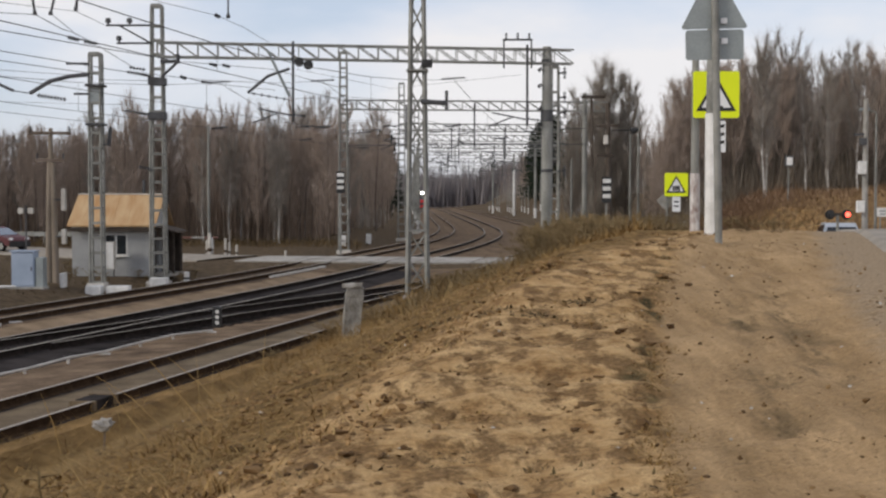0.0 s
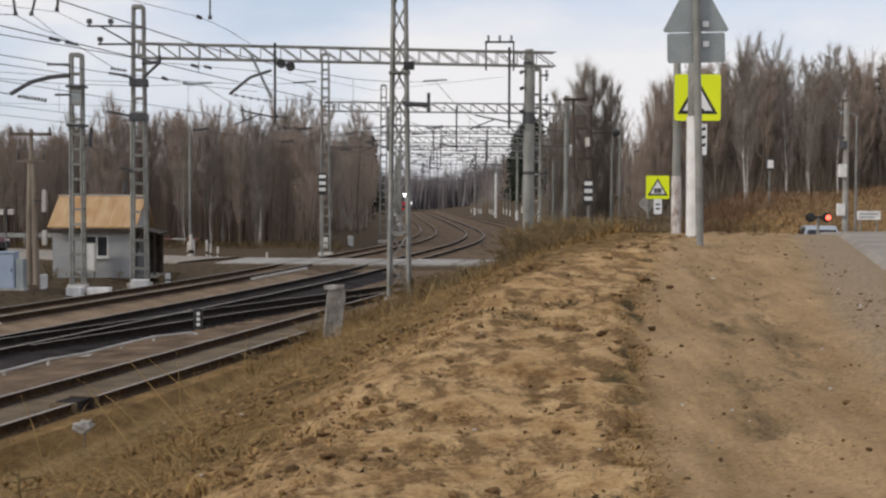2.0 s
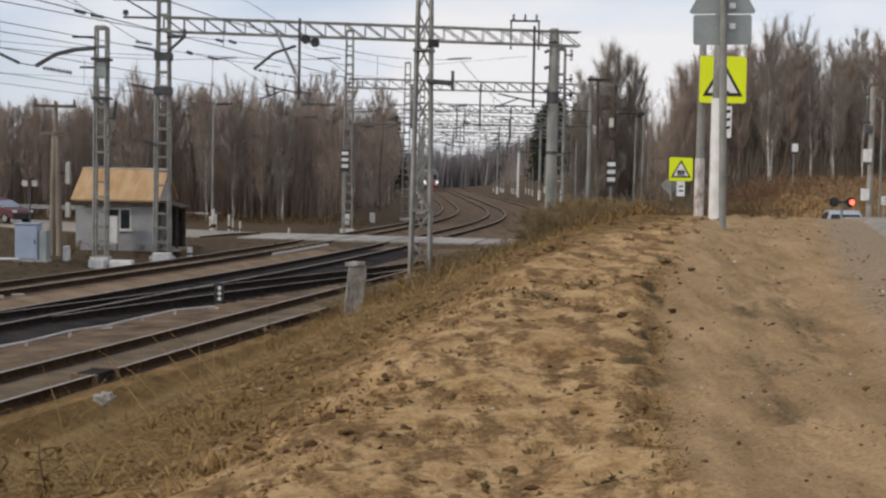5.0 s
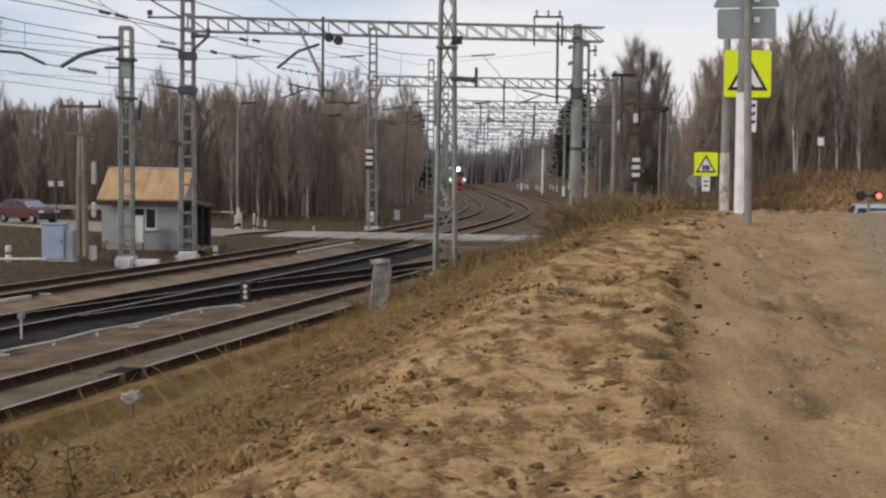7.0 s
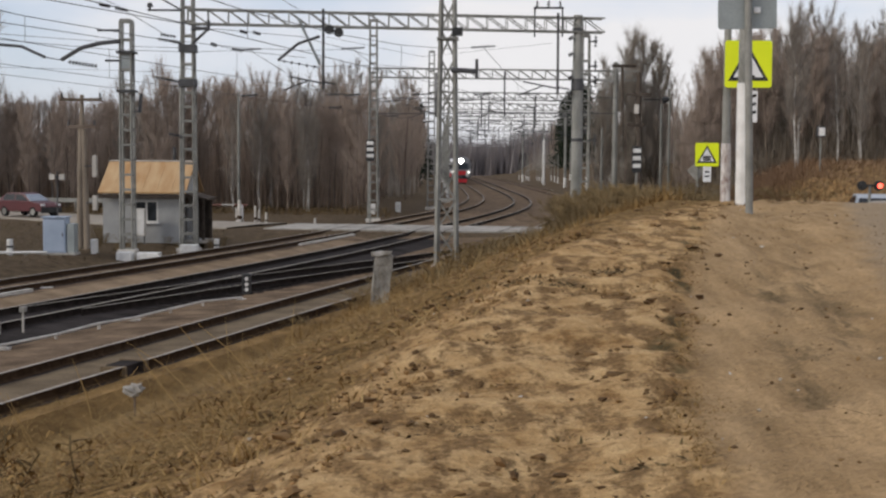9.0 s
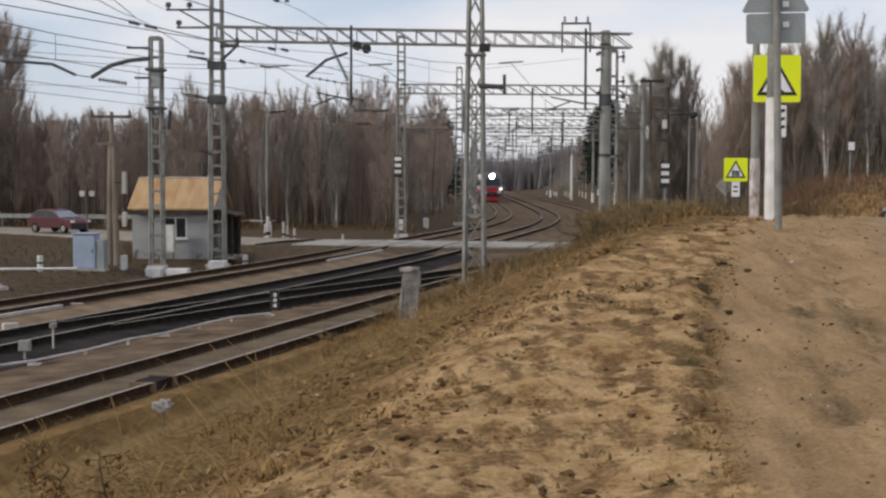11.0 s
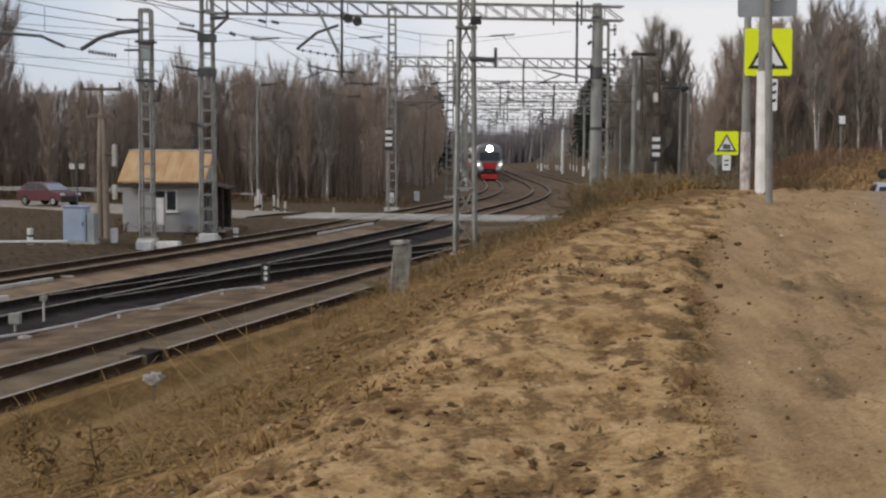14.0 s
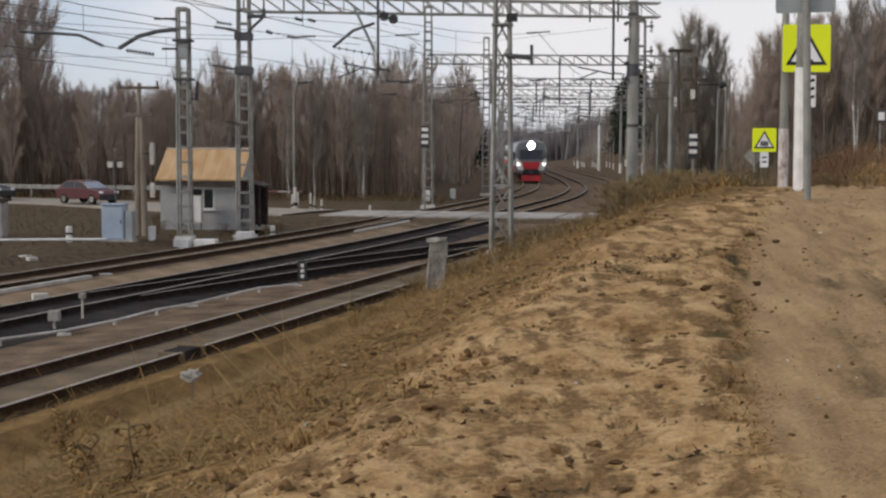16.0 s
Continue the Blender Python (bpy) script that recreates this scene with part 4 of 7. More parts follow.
def build_signs():
    # thick lamp pole, whitewashed to two metres
    gz = ground_z(4.98, 26.0)
    ob = concrete_pole("tall grey pole whitewashed up to head height", 7.5, pose(4.95, 26.0, gz), 2.2, 0.135, "roadside poles")
    # pole that carries the crossing sign
    x = 5.02
    gz = ground_z(x, 28.2)
    ob = concrete_pole("concrete post with peeling white base and fluorescent sign", 3.55, pose(x, 28.2, gz), 1.15, 0.095, "roadside poles")
    z0 = 5.48 - gz
    warning_sign(ob, 0.92, 0.385, -0.13, z0, "walker")
    bm = B()
    box(bm, -0.07, -0.128, z0 - 0.25, 0.8, -0.1, z0 - 0.2)
    box(bm, -0.07, -0.128, z0 + 0.2, 0.8, -0.1, z0 + 0.25)
    part("bracket", bm, DARK_STEEL, ob)
    bm = B()
    plate(bm, rounded(0.52, z0 - 0.83, 0.12, 0.62, 0.02), -0.13, -0.12)
    p = part("number_plate", bm, SIGN_WHITE, ob, "narrow white plate with dark marks")
    for k in range(3):
        bm = B()
        plate(bm, [(0.48, z0 - 0.66 - k * 0.16), (0.55, z0 - 0.64 - k * 0.16), (0.55, z0 - 0.58 - k * 0.16), (0.48, z0 - 0.6 - k * 0.16)], -0.135, -0.1305)
        part("mark", bm, BLACK, p)
    bm = B()
    bar(bm, (0.52, -0.11, z0 - 1.1), (0.52, -0.11, z0 - 0.2), 0.02, None, 6)
    part("plate_rail", bm, DARK_STEEL, ob)
    # leaning thin pole with two signs seen from the back
    gz = ground_z(4.0, 20.5)
    ob = thing("road_sign", "triangular and square sign backs on a thin grey pole", "road sign", "roadside signs", m=pose(4.0, 20.5, gz, 0, -1.3, 0))
    bm = B()
    bar(bm, (0, 0, -0.5), (0, 0, 4.8), 0.054, 0.052, 12)
    part("pole", bm, STEEL, ob)
    zt = 3.5 + (345 - 45) * 20.5 / 2500 - gz
    bm = B()
    plate(bm, [(-0.475, zt - 0.03), (-0.445, zt - 0.06), (0.445, zt - 0.06), (0.475, zt - 0.03), (0.04, zt + 0.78), (-0.04, zt + 0.78)], 0.06, 0.085)
    tri = part("triangle_sign", bm, SIGN_BACK, ob)
    bm = B()
    plate(bm, rounded(0.0, zt - 0.29, 0.84, 0.43, 0.04), 0.06, 0.085)
    part("square_sign", bm, SIGN_BACK, ob)
    bm = B()
    for z in (zt + 0.05, zt - 0.24):
        box(bm, 0.09, 0.03, z - 0.04, 0.18, 0.06, z + 0.04, 0.005)
    part("clamp", bm, SIGN_WHITE, ob, "pale clamps")
    # small crossing-ahead sign further down the road
    gz = ground_z(8.75, 52.0)
    ob = thing("road_sign", "fluorescent yellow level crossing sign on a post", "road sign", "roadside signs", m=pose(8.28, 52.0, gz))
    bm = B()
    bar(bm, (-0.05, 0.04, -0.5), (-0.05, 0.04, 4.15 - gz), 0.035, None, 8)
    part("post", bm, STEEL, ob)
    warning_sign(ob, 0.86, 0.29, 0, 3.87 - gz, "fence")
    bm = B()
    plate(bm, rounded(0.3, 3.16 - gz, 0.3, 0.56, 0.02), 0.0, 0.012)
    p = part("plate_below", bm, SIGN_WHITE, ob)
    for k in range(2):
        bm = B()
        box(bm, 0.22, -0.006, 3.05 + k * 0.16 - gz, 0.38, -0.001, 3.11 + k * 0.16 - gz)
        part("mark", bm, BLACK, p)
    bm = B()
    c = 3.5 - 11 * 52 / 2500 - gz
    plate(bm, [(-0.42, c), (-0.07, c - 0.36), (0.28, c), (-0.07, c + 0.36)], 0.08, 0.1)
    part("diamond_sign", bm, CONCRETE, ob, "grey back of a diamond sign")
    # white post close to the way
    gz = ground_z(1.32, 3.6)
    ob = thing("white_post", "white painted square steel post with bolt heads", "post", "roadside posts", m=pose(1.335, 3.6, gz))
    bm = B()
    box(bm, -0.08, -0.07, -0.4, 0.08, 0.07, 3.6, 0.008)
    part("shaft", bm, POST_WHITE, ob)
    bolt = B()
    bar(bolt, (-0.005, 0, 0), (0.003, 0, 0), 0.0055, 0.0055, 8)
    bolt = mesh_of(bolt, "bolt", DARK_STEEL)
    for k in range(28):
        same_part("bolt", bolt, ob, pose(-0.081, 0.03 - 0.035 * ((k * 5) % 3), 0.2 + k * 0.118))


build_signs()


def striped_signal(x, y, z, post_h, label):
    ob = thing("striped_signal", label, "signal", "striped signals", m=pose(x, y, ground_z(x, y)))
    g = ground_z(x, y)
    bm = B()
    bar(bm, (0, 0, -0.3), (0, 0, z + 0.6 - g), 0.06, 0.05, 8)
    part("post", bm, STEEL, ob)
    bm = B()
    box(bm, -0.24, -0.12, z - 0.65 - g, 0.24, -0.06, z + 0.65 - g, 0.03)
    bd = part("board", bm, BLACK, ob)
    for k in range(3):
        bm = B()
        box(bm, -0.2, -0.128, z - 0.42 + k * 0.38 - g, 0.2, -0.123, z - 0.22 + k * 0.38 - g)
        part("band", bm, WHITE, bd, "white band")


striped_signal(-6.15, 85.0, 4.25, 5, "black signal board with three white bands on a post")
striped_signal(8.2, 71.0, 3.75, 4, "black signal board with three white bands on a post")


# ---- crossing lights and poles on the far roadside ----
def build_crossing_lights():
    x, y = 16.05, 57.5
    g = ground_z(x, y) - 0.05
    ob = thing("crossing_signal", "twin railway crossing lamp, one red lens lit", "traffic signal", m=pose(x, y, g))
    bm = B()
    z = 3.5 - 35 * 57.5 / 2500 - g
    bar(bm, (0, 0, -0.2), (0, 0, z), 0.06, None, 8)
    part("post", bm, STEEL, ob)
    bm = B()
    box(bm, -0.36, -0.05, z - 0.05, 0.36, 0.0, z + 0.05)
    part("cross_bar", bm, BLACK, ob)
    for s in (-1, 1):
        bm = B()
        bar(bm, (s * 0.33, -0.08, z), (s * 0.33, -0.05, z), 0.2, 0.2, 20)
        bar(bm, (s * 0.33, -0.3, z + 0.03), (s * 0.33, -0.08, z), 0.13, 0.12, 16)
        lamp = part("lamp_head", bm, BLACK, ob)
        bm = B()
        bar(bm, (s * 0.33, -0.32, z), (s * 0.33, -0.305, z), 0.105, 0.11, 16)
        part("lens", bm, RED_LIGHT if s > 0 else BLACK, lamp, "lit red lens" if s > 0 else "dark lens")
    # pole with boxes
    x, y = 17.9, 60.0
    g = ground_z(x, y)
    ob = thing("utility_pole", "weathered wooden pole with white switch boxes", "utility pole", "utility poles", m=pose(x, y, g))
    bm = B()
    bar(bm, (0, 0, -0.4), (0, 0, 7.55 - g), 0.14, 0.1, 10)
    part("shaft", bm, CONCRETE, ob)
    for dx, zz, h in ((-0.2, 4.65, 0.55), (-0.25, 3.0, 0.5)):
        bm = B()
        box(bm, dx - 0.16, -0.32, zz - g - h / 2, dx + 0.16, -0.1, zz - g + h / 2, 0.02)
        part("switch_box", bm, WHITE, ob, "white switch box")
    bm = B()
    box(bm, -0.5, -0.06, 6.0 - g, 0.1, 0.06, 6.1 - g)
    box(bm, -0.3, -0.2, 5.6 - g, 0.0, -0.08, 5.9 - g)
    part("bracket", bm, DARK_STEEL, ob)
    # street lamp
    x, y = 18.5, 60.5
    g = ground_z(x, y)
    ob = thing("street_lamp", "thin grey street lamp with a short arm", "street lamp", m=pose(x, y, g))
    bm = B()
    bar(bm, (0, 0, -0.3), (0, 0, 7.0 - g), 0.06, 0.045, 8)
    bar(bm, (0, 0, 7.0 - g), (-0.4, 0, 7.15 - g), 0.035, None, 8)
    part("pole", bm, STEEL, ob)
    bm = B()
    box(bm, -0.7, -0.1, 7.08 - g, -0.3, 0.1, 7.2 - g, 0.03)
    part("lamp_head", bm, SIGN_BACK, ob)
    # white name board
    ob = thing("direction_board", "white rectangular board on two short posts", "board", m=pose(18.9, 60.0, ground_z(18.9, 60.0)))
    g = ground_z(18.9, 60.0)
    z = 3.5 - 31 * 60 / 2500
    for dx in (-0.35, 0.35):
        bm = B()
        bar(bm, (dx, 0, -0.2), (dx, 0, z - g), 0.035, None, 8)
        part("post", bm, STEEL, ob)
    bm = B()
    box(bm, -0.5, -0.05, z - 0.19 - g, 0.5, -0.03, z + 0.19 - g, 0.008)
    bd = part("board", bm, WHITE, ob)
    bm = B()
    for k, (a, b) in enumerate(((-0.4, 0.38), (-0.38, 0.25))):
        box(bm, a, -0.056, z + 0.02 - k * 0.13 - g, b, -0.0505, z + 0.08 - k * 0.13 - g)
    part("text_bar", bm, SIGN_BACK, bd, "grey unreadable text bars")
    # floodlight on a thin post at the wood's edge
    x, y = 18.3, 75.0
    g = ground_z(x, y)
    ob = thing("floodlight", "small white floodlight on a thin post", "lamp", m=pose(x, y, g))
    z = 3.5 + 56 * 75 / 2500 - g
    bm = B()
    bar(bm, (0, 0, -0.2), (0, 0, z), 0.04, None, 8)
    part("post", bm, STEEL, ob)
    bm = B()
    box(bm, -0.2, -0.25, z - 0.2, 0.2, 0.05, z + 0.38, 0.06)
    hd = part("lamp_head", bm, DARK_STEEL, ob)
    bm = B()
    box(bm, -0.16, -0.258, z - 0.12, 0.16, -0.252, z + 0.3)
    part("lens", bm, WHITE, hd)


build_crossing_lights()


# ---- vehicles ----
def build_car(label, paint_mat, m, group="waiting cars"):
    """A small hatchback, front towards +x."""
    ob = thing("car", label, "car", group, m)
    half = 0.85
    side = [(-2.0, 0.35), (-2.05, 0.75), (-1.95, 0.95), (-0.95, 0.98), (0.0, 0.98), (0.95, 0.95), (1.75, 0.82), (2.0, 0.65), (2.02, 0.35)]
    bm = B()
    rings = []
    for y, k in ((-half, 0.94), (-half * 0.97, 1.0), (half * 0.97, 1.0), (half, 0.94)):
        rings.append([(x * (0.985 if k < 1 else 1), y, 0.3 + (z - 0.3) * k) for x, z in side])
    ring_loft(bm, rings)
    body = part("body", bm, paint_mat, ob)
    cab = [(-1.85, 0.93), (-1.6, 1.28), (-1.2, 1.44), (-0.2, 1.47), (0.25, 1.38), (1.05, 0.92)]
    bm = B()
    rings = []
    for y, k in ((-half * 0.93, 0.0), (-half * 0.74, 1.0), (half * 0.74, 1.0), (half * 0.93, 0.0)):
        rings.append([(x, y, 0.93 + (z - 0.93) * (0.02 if k == 0 else 1)) for x, z in cab])
    ring_loft(bm, rings)
    part("roof", bm, paint_mat, ob)
    for s in (-1, 1):
        bm = B()
        q = [(-1.55, 0.99), (-1.35, 1.36), (-0.5, 1.38), (-0.42, 0.99)]
        def lift(p):
            k = (p[1] - 0.93) / 0.52
            return (p[0], s * (half * 0.93 - half * 0.19 * k + 0.008), p[1])
        for q in (q, [(-0.34, 0.99), (-0.42, 1.38), (0.2, 1.3), (0.72, 0.99)]):
            ring_loft(bm, [[lift(p) for p in q], [(lift(p)[0], lift(p)[1] - s * 0.02, lift(p)[2]) for p in q]])
        part("side_window", bm, CAR_GLASS, ob)
    bm = B()
    ring_loft(bm, [[(0.31, -0.58, 1.37), (0.31, 0.58, 1.37), (1.0, 0.72, 0.97), (1.0, -0.72, 0.97)], [(0.27, -0.58, 1.35), (0.27, 0.58, 1.35), (0.96, 0.72, 0.95), (0.96, -0.72, 0.95)]])
    part("windscreen", bm, SCREEN, ob)
    bm = B()
    ring_loft(bm, [[(-1.67, -0.56, 1.27), (-1.67, 0.56, 1.27), (-1.88, 0.66, 0.99), (-1.88, -0.66, 0.99)], [(-1.6, -0.56, 1.27), (-1.6, 0.56, 1.27), (-1.8, 0.66, 0.99), (-1.8, -0.66, 0.99)]])
    part("rear_window", bm, CAR_GLASS, ob)
    bm = B()
    box(bm, 1.9, -0.8, 0.24, 2.06, 0.8, 0.6, 0.04)
    part("front_bumper", bm, BLACK, body, "black front bumper")
    for x, mat, nm, lb in ((1.93, SIGN_WHITE, "headlight", "clear headlight"), (-2.03, SIGN_RED, "tail_light", "red tail light")):
        for s in (-1, 1):
            bm = B()
            box(bm, x - 0.04, s * 0.62 - 0.14, 0.66, x + 0.04, s * 0.62 + 0.14, 0.8, 0.02)
            part(nm, bm, mat, body, lb)
    for x in (-1.3, 1.3):
        for s in (-1, 1):
            bm = B()
            bar(bm, (x, s * 0.66, 0.3), (x, s * 0.86, 0.3), 0.3, None, 18)
            t = part("wheel", bm, RUBBER, ob)
            bm = B()
            bar(bm, (x, s * 0.861, 0.3), (x, s * 0.868, 0.3), 0.19, None, 14)
            part("rim", bm, STEEL, t)
    return ob


build_car("dark red hatchback waiting on the road before the crossing", CAR_RED, pose(-27.4, 86.9, 0.09, 0, 0, -32))
build_car("black car waiting behind the red hatchback", CAR_DARK, pose(-36.2, 92.4, 0.09, 0, 0, -22))
build_car("silver car waiting at the crossing lights, seen from behind", CAR_SILVER, pose(16.75, 60.2, 0.84, 0, 2, 82))


def rail_point(s):
    """A point of the far track at s metres up the line from y = 0."""
    return on_track(0.0, s)


def train_front():
    """The leading car: nose at the origin, looking towards -y."""
    ob = thing("train", "red and grey electric multiple unit with a bright headlamp", "train", "train cars")
    hw = 1.74
    # body skin: rounded cross section, nose drawn in
    def section(y, k, low, topz, sag=0.0):
        w = hw * k
        return [(-w * 0.93, y, low), (-w, y, low + 0.25), (-w, y + sag, 2.6), (-w * 0.96, y + sag * 1.5, 3.5), (-w * 0.8, y + sag * 2, topz - 0.25), (-w * 0.45, y + sag * 2.2, topz), (w * 0.45, y + sag * 2.2, topz), (w * 0.8, y + sag * 2, topz - 0.25), (w * 0.96, y + sag * 1.5, 3.5), (w, y + sag, 2.6), (w, y, low + 0.25), (w * 0.93, y, low)]
    bm = B()
    ring_loft(bm, [section(0.0, 0.84, 1.0, 4.15, 0.12), section(0.25, 0.95, 1.0, 4.38, 0.1), section(0.9, 1.0, 1.0, 4.5)])
    part("front_shell", bm, TRAIN_DARK, ob, "dark grey front shell")
    bm = B()
    ring_loft(bm, [section(0.905, 0.998, 1.0, 4.49), section(22.0, 1.0, 1.0, 4.5)])
    part("body", bm, TRAIN_GREY, ob, "light grey body shell")
    # dark mask round the windscreen
    bm = B()
    ring_loft(bm, [[(-1.05, -0.06, 2.2), (1.05, -0.06, 2.2), (1.56, 0.12, 3.2), (1.2, 0.24, 4.25), (-1.2, 0.24, 4.25), (-1.56, 0.12, 3.2)],
                   [(-1.05, 0.3, 2.2), (1.05, 0.3, 2.2), (1.56, 0.4, 3.2), (1.2, 0.5, 4.25), (-1.2, 0.5, 4.25), (-1.56, 0.4, 3.2)]])
    mask = part("front_mask", bm, TRAIN_DARK, ob, "dark front mask")
    bm = B()
    ring_loft(bm, [[(-1.2, -0.09, 2.5), (1.2, -0.09, 2.5), (1.22, 0.08, 3.5), (-1.22, 0.08, 3.5)], [(-1.2, 0.1, 2.5), (1.2, 0.1, 2.5), (1.22, 0.2, 3.5), (-1.22, 0.2, 3.5)]])
    part("windscreen", bm, GLASS, mask)
    bm = B()
    ring_loft(bm, [[(-0.72, -0.16, 1.45), (0.72, -0.16, 1.45), (0.98, -0.12, 2.2), (-0.98, -0.12, 2.2)], [(-0.72, 0.2, 1.45), (0.72, 0.2, 1.45), (0.98, 0.2, 2.2), (-0.98, 0.2, 2.2)]])
    part("front_panel", bm, RED, ob, "red front panel")
    for s in (-1, 1):
        bm = B()
        ring_loft(bm, [[(s * 0.76, -0.14, 1.3), (s * 1.3, -0.02, 1.3), (s * 1.7, 0.02, 2.05), (s * 1.55, -0.02, 2.6), (s * 1.02, -0.11, 2.15)][::s], [(s * 0.76, 0.2, 1.3), (s * 1.3, 0.3, 1.3), (s * 1.7, 0.3, 2.05), (s * 1.55, 0.3, 2.6), (s * 1.02, 0.2, 2.15)][::s]])
        c = part("corner_panel", bm, WHITE, ob, "white corner panel")
        bm = B()
        bar(bm, (s * 1.36, -0.16, 1.95), (s * 1.36, 0.0, 1.95), 0.13, 0.14, 14)
        part("buffer_light", bm, BUFFER_LIGHT, c, "lit white lamp")
        bm = B()
        box(bm, s * 1.83 - 0.1, 0.15, 2.6, s * 1.83 + 0.1, 0.3, 3.05, 0.03)
        part("mirror", bm, BLACK, ob)
    bm = B()
    box(bm, -0.85, -0.12, 0.85, 0.85, 0.4, 1.42, 0.05)
    part("coupler_bay", bm, BLACK, ob, "black coupler recess")
    bm = B()
    box(bm, -0.18, -0.5, 0.95, 0.18, 0.1, 1.25, 0.06)
    part("coupler", bm, DARK_STEEL, ob)
    bm = B()
    ring_loft(bm, [[(-0.98, -0.28, 0.16), (0.98, -0.28, 0.16), (1.05, -0.22, 0.78), (-1.05, -0.22, 0.78)], [(-0.95, 0.3, 0.2), (0.95, 0.3, 0.2), (1.0, 0.3, 0.78), (-1.0, 0.3, 0.78)]])
    part("snow_plough", bm, RED, ob, "red snow plough")
    bm = B()
    bar(bm, (0, 0.02, 3.95), (0, 0.3, 3.95), 0.4, 0.42, 24)
    hl = part("headlamp_housing", bm, BLACK, ob)
    bm = B()
    bar(bm, (0, -0.01, 3.95), (0, 0.019, 3.95), 0.37, 0.37, 24)
    part("headlamp_lens", bm, BEAM_LIGHT, hl, "glowing white headlamp")
    train_sides(ob, 0.6, 22.0)
    return ob


def train_sides(ob, y0, y1):
    for s in (-1, 1):
        bm = B()
        box(bm, s * 1.745 - 0.012, y0 + 0.8, 1.02, s * 1.745 + 0.012, y1, 1.7)
        part("side_stripe", bm, RED, ob, "red side stripe")
        for k in range(9):
            ya = y0 + 2.2 + k * (y1 - y0 - 3) / 9
            bm = B()
            box(bm, s * 1.75 - 0.012, ya, 2.3, s * 1.75 + 0.012, ya + 1.5, 3.25, 0.004)
            part("side_window", bm, GLASS, ob)
    for yb in (y0 + 3.5, y1 - 3.5):
        bm = B()
        box(bm, -1.2, yb - 1.6, 0.35, 1.2, yb + 1.6, 0.85, 0.05)
        bg = part("bogie", bm, BLACK, ob)
        for yy in (yb - 1.2, yb + 1.2):
            bm = B()
            for s in (-1, 1):
                bar(bm, (s * 0.72, yy, 0.46), (s * 0.86, yy, 0.46), 0.46, None, 18)
            bar(bm, (-0.8, yy, 0.46), (0.8, yy, 0.46), 0.09, None, 8)
            part("wheelset", bm, DARK_STEEL, bg)
    bm = B()
    box(bm, -1.3, y0 + 5.5, 0.4, 1.3, y1 - 5.5, 1.0, 0.05)
    part("underframe_box", bm, BLACK, ob)
    bm = B()
    box(bm, -0.8, y0 + 2.5, 4.48, 0.8, y0 + 6.0, 4.72, 0.08)
    part("roof_unit", bm, TRAIN_DARK, ob)


def train_car():
    ob = thing("train_car", "grey electric train car with a red stripe and dark windows", "train", "train cars")
    bm = B()
    hw = 1.74
    def section(y):
        return [(-hw * 0.93, y, 1.0), (-hw, y, 1.25), (-hw, y, 2.6), (-hw * 0.96, y, 3.5), (-hw * 0.8, y, 4.25), (-hw * 0.45, y, 4.5), (hw * 0.45, y, 4.5), (hw * 0.8, y, 4.25), (hw * 0.96, y, 3.5), (hw, y, 2.6), (hw, y, 1.25), (hw * 0.93, y, 1.0)]
    ring_loft(bm, [section(0.3), section(22.0)])
    part("body", bm, TRAIN_GREY, ob, "light grey body shell")
    bm = B()
    box(bm, -0.9, -0.3, 1.1, 0.9, 0.3, 3.6)
    part("gangway", bm, BLACK, ob)
    train_sides(ob, 0.3, 22.0)
    return ob


TRAIN = [train_front()]
TRAIN.append(train_car())
for _ in range(4):
    TRAIN.append(copy_thing(TRAIN[1], pose(0, 0, 0)))


def motions():
    """The train runs down the far track towards the crossing."""
    for i, car in enumerate(TRAIN):
        rows = []
        for k in range(33):
            t = k * 0.5
            y = 372.0 - 13.8 * t + i * 22.3
            a, b = rail_point(y + 3.5), rail_point(y + 18.5)
            turn = math.degrees(math.atan2(-(b[0] - a[0]), b[1] - a[1]))
            d = Vector((b[0] - a[0], b[1] - a[1])).normalized()
            rows.append((t, pose(a[0] - d.x * 3.5, a[1] - d.y * 3.5, 0.0, 0, 0, turn)))
        walk(car, rows)


# ---- trees ----
def twig_cloud(rnd, verts, faces, a, b, n, length, width, up=0.5):
    """Fine twigs, each a slim three-sided blade, that leave a limb."""
    d = (b - a).normalized()
    for _ in range(n):
        p = a.lerp(b, rnd.uniform(0.15, 1.05))
        out = Vector((rnd.gauss(0, 1), rnd.gauss(0, 1), rnd.gauss(up, 0.7))).normalized()
        way = (d * rnd.uniform(0.3, 1.0) + out).normalized()
        tip = p + way * length * rnd.uniform(0.5, 1.3)
        sd = way.cross(Vector((rnd.gauss(0, 1), rnd.gauss(0, 1), rnd.gauss(0, 1)))).normalized() * width * rnd.uniform(0.6, 1.3)
        k = len(verts)
        verts += [p - sd, p + sd, tip]
        faces.append((k, k + 1, k + 2))


def tube(verts, faces, pts, radii, sides=5):
    k0 = len(verts)
    for i, (p, r) in enumerate(zip(pts, radii)):
        d = (pts[min(i + 1, len(pts) - 1)] - pts[max(i - 1, 0)]).normalized()
        q = d.to_track_quat("Z", "Y")
        for j in range(sides):
            an = 2 * math.pi * j / sides
            verts.append(p + q @ Vector((r * math.cos(an), r * math.sin(an), 0)))
    for i in range(len(pts) - 1):
        for j in range(sides):
            a, b = k0 + i * sides + j, k0 + i * sides + (j + 1) % sides
            faces.append((a, b, b + sides, a + sides))


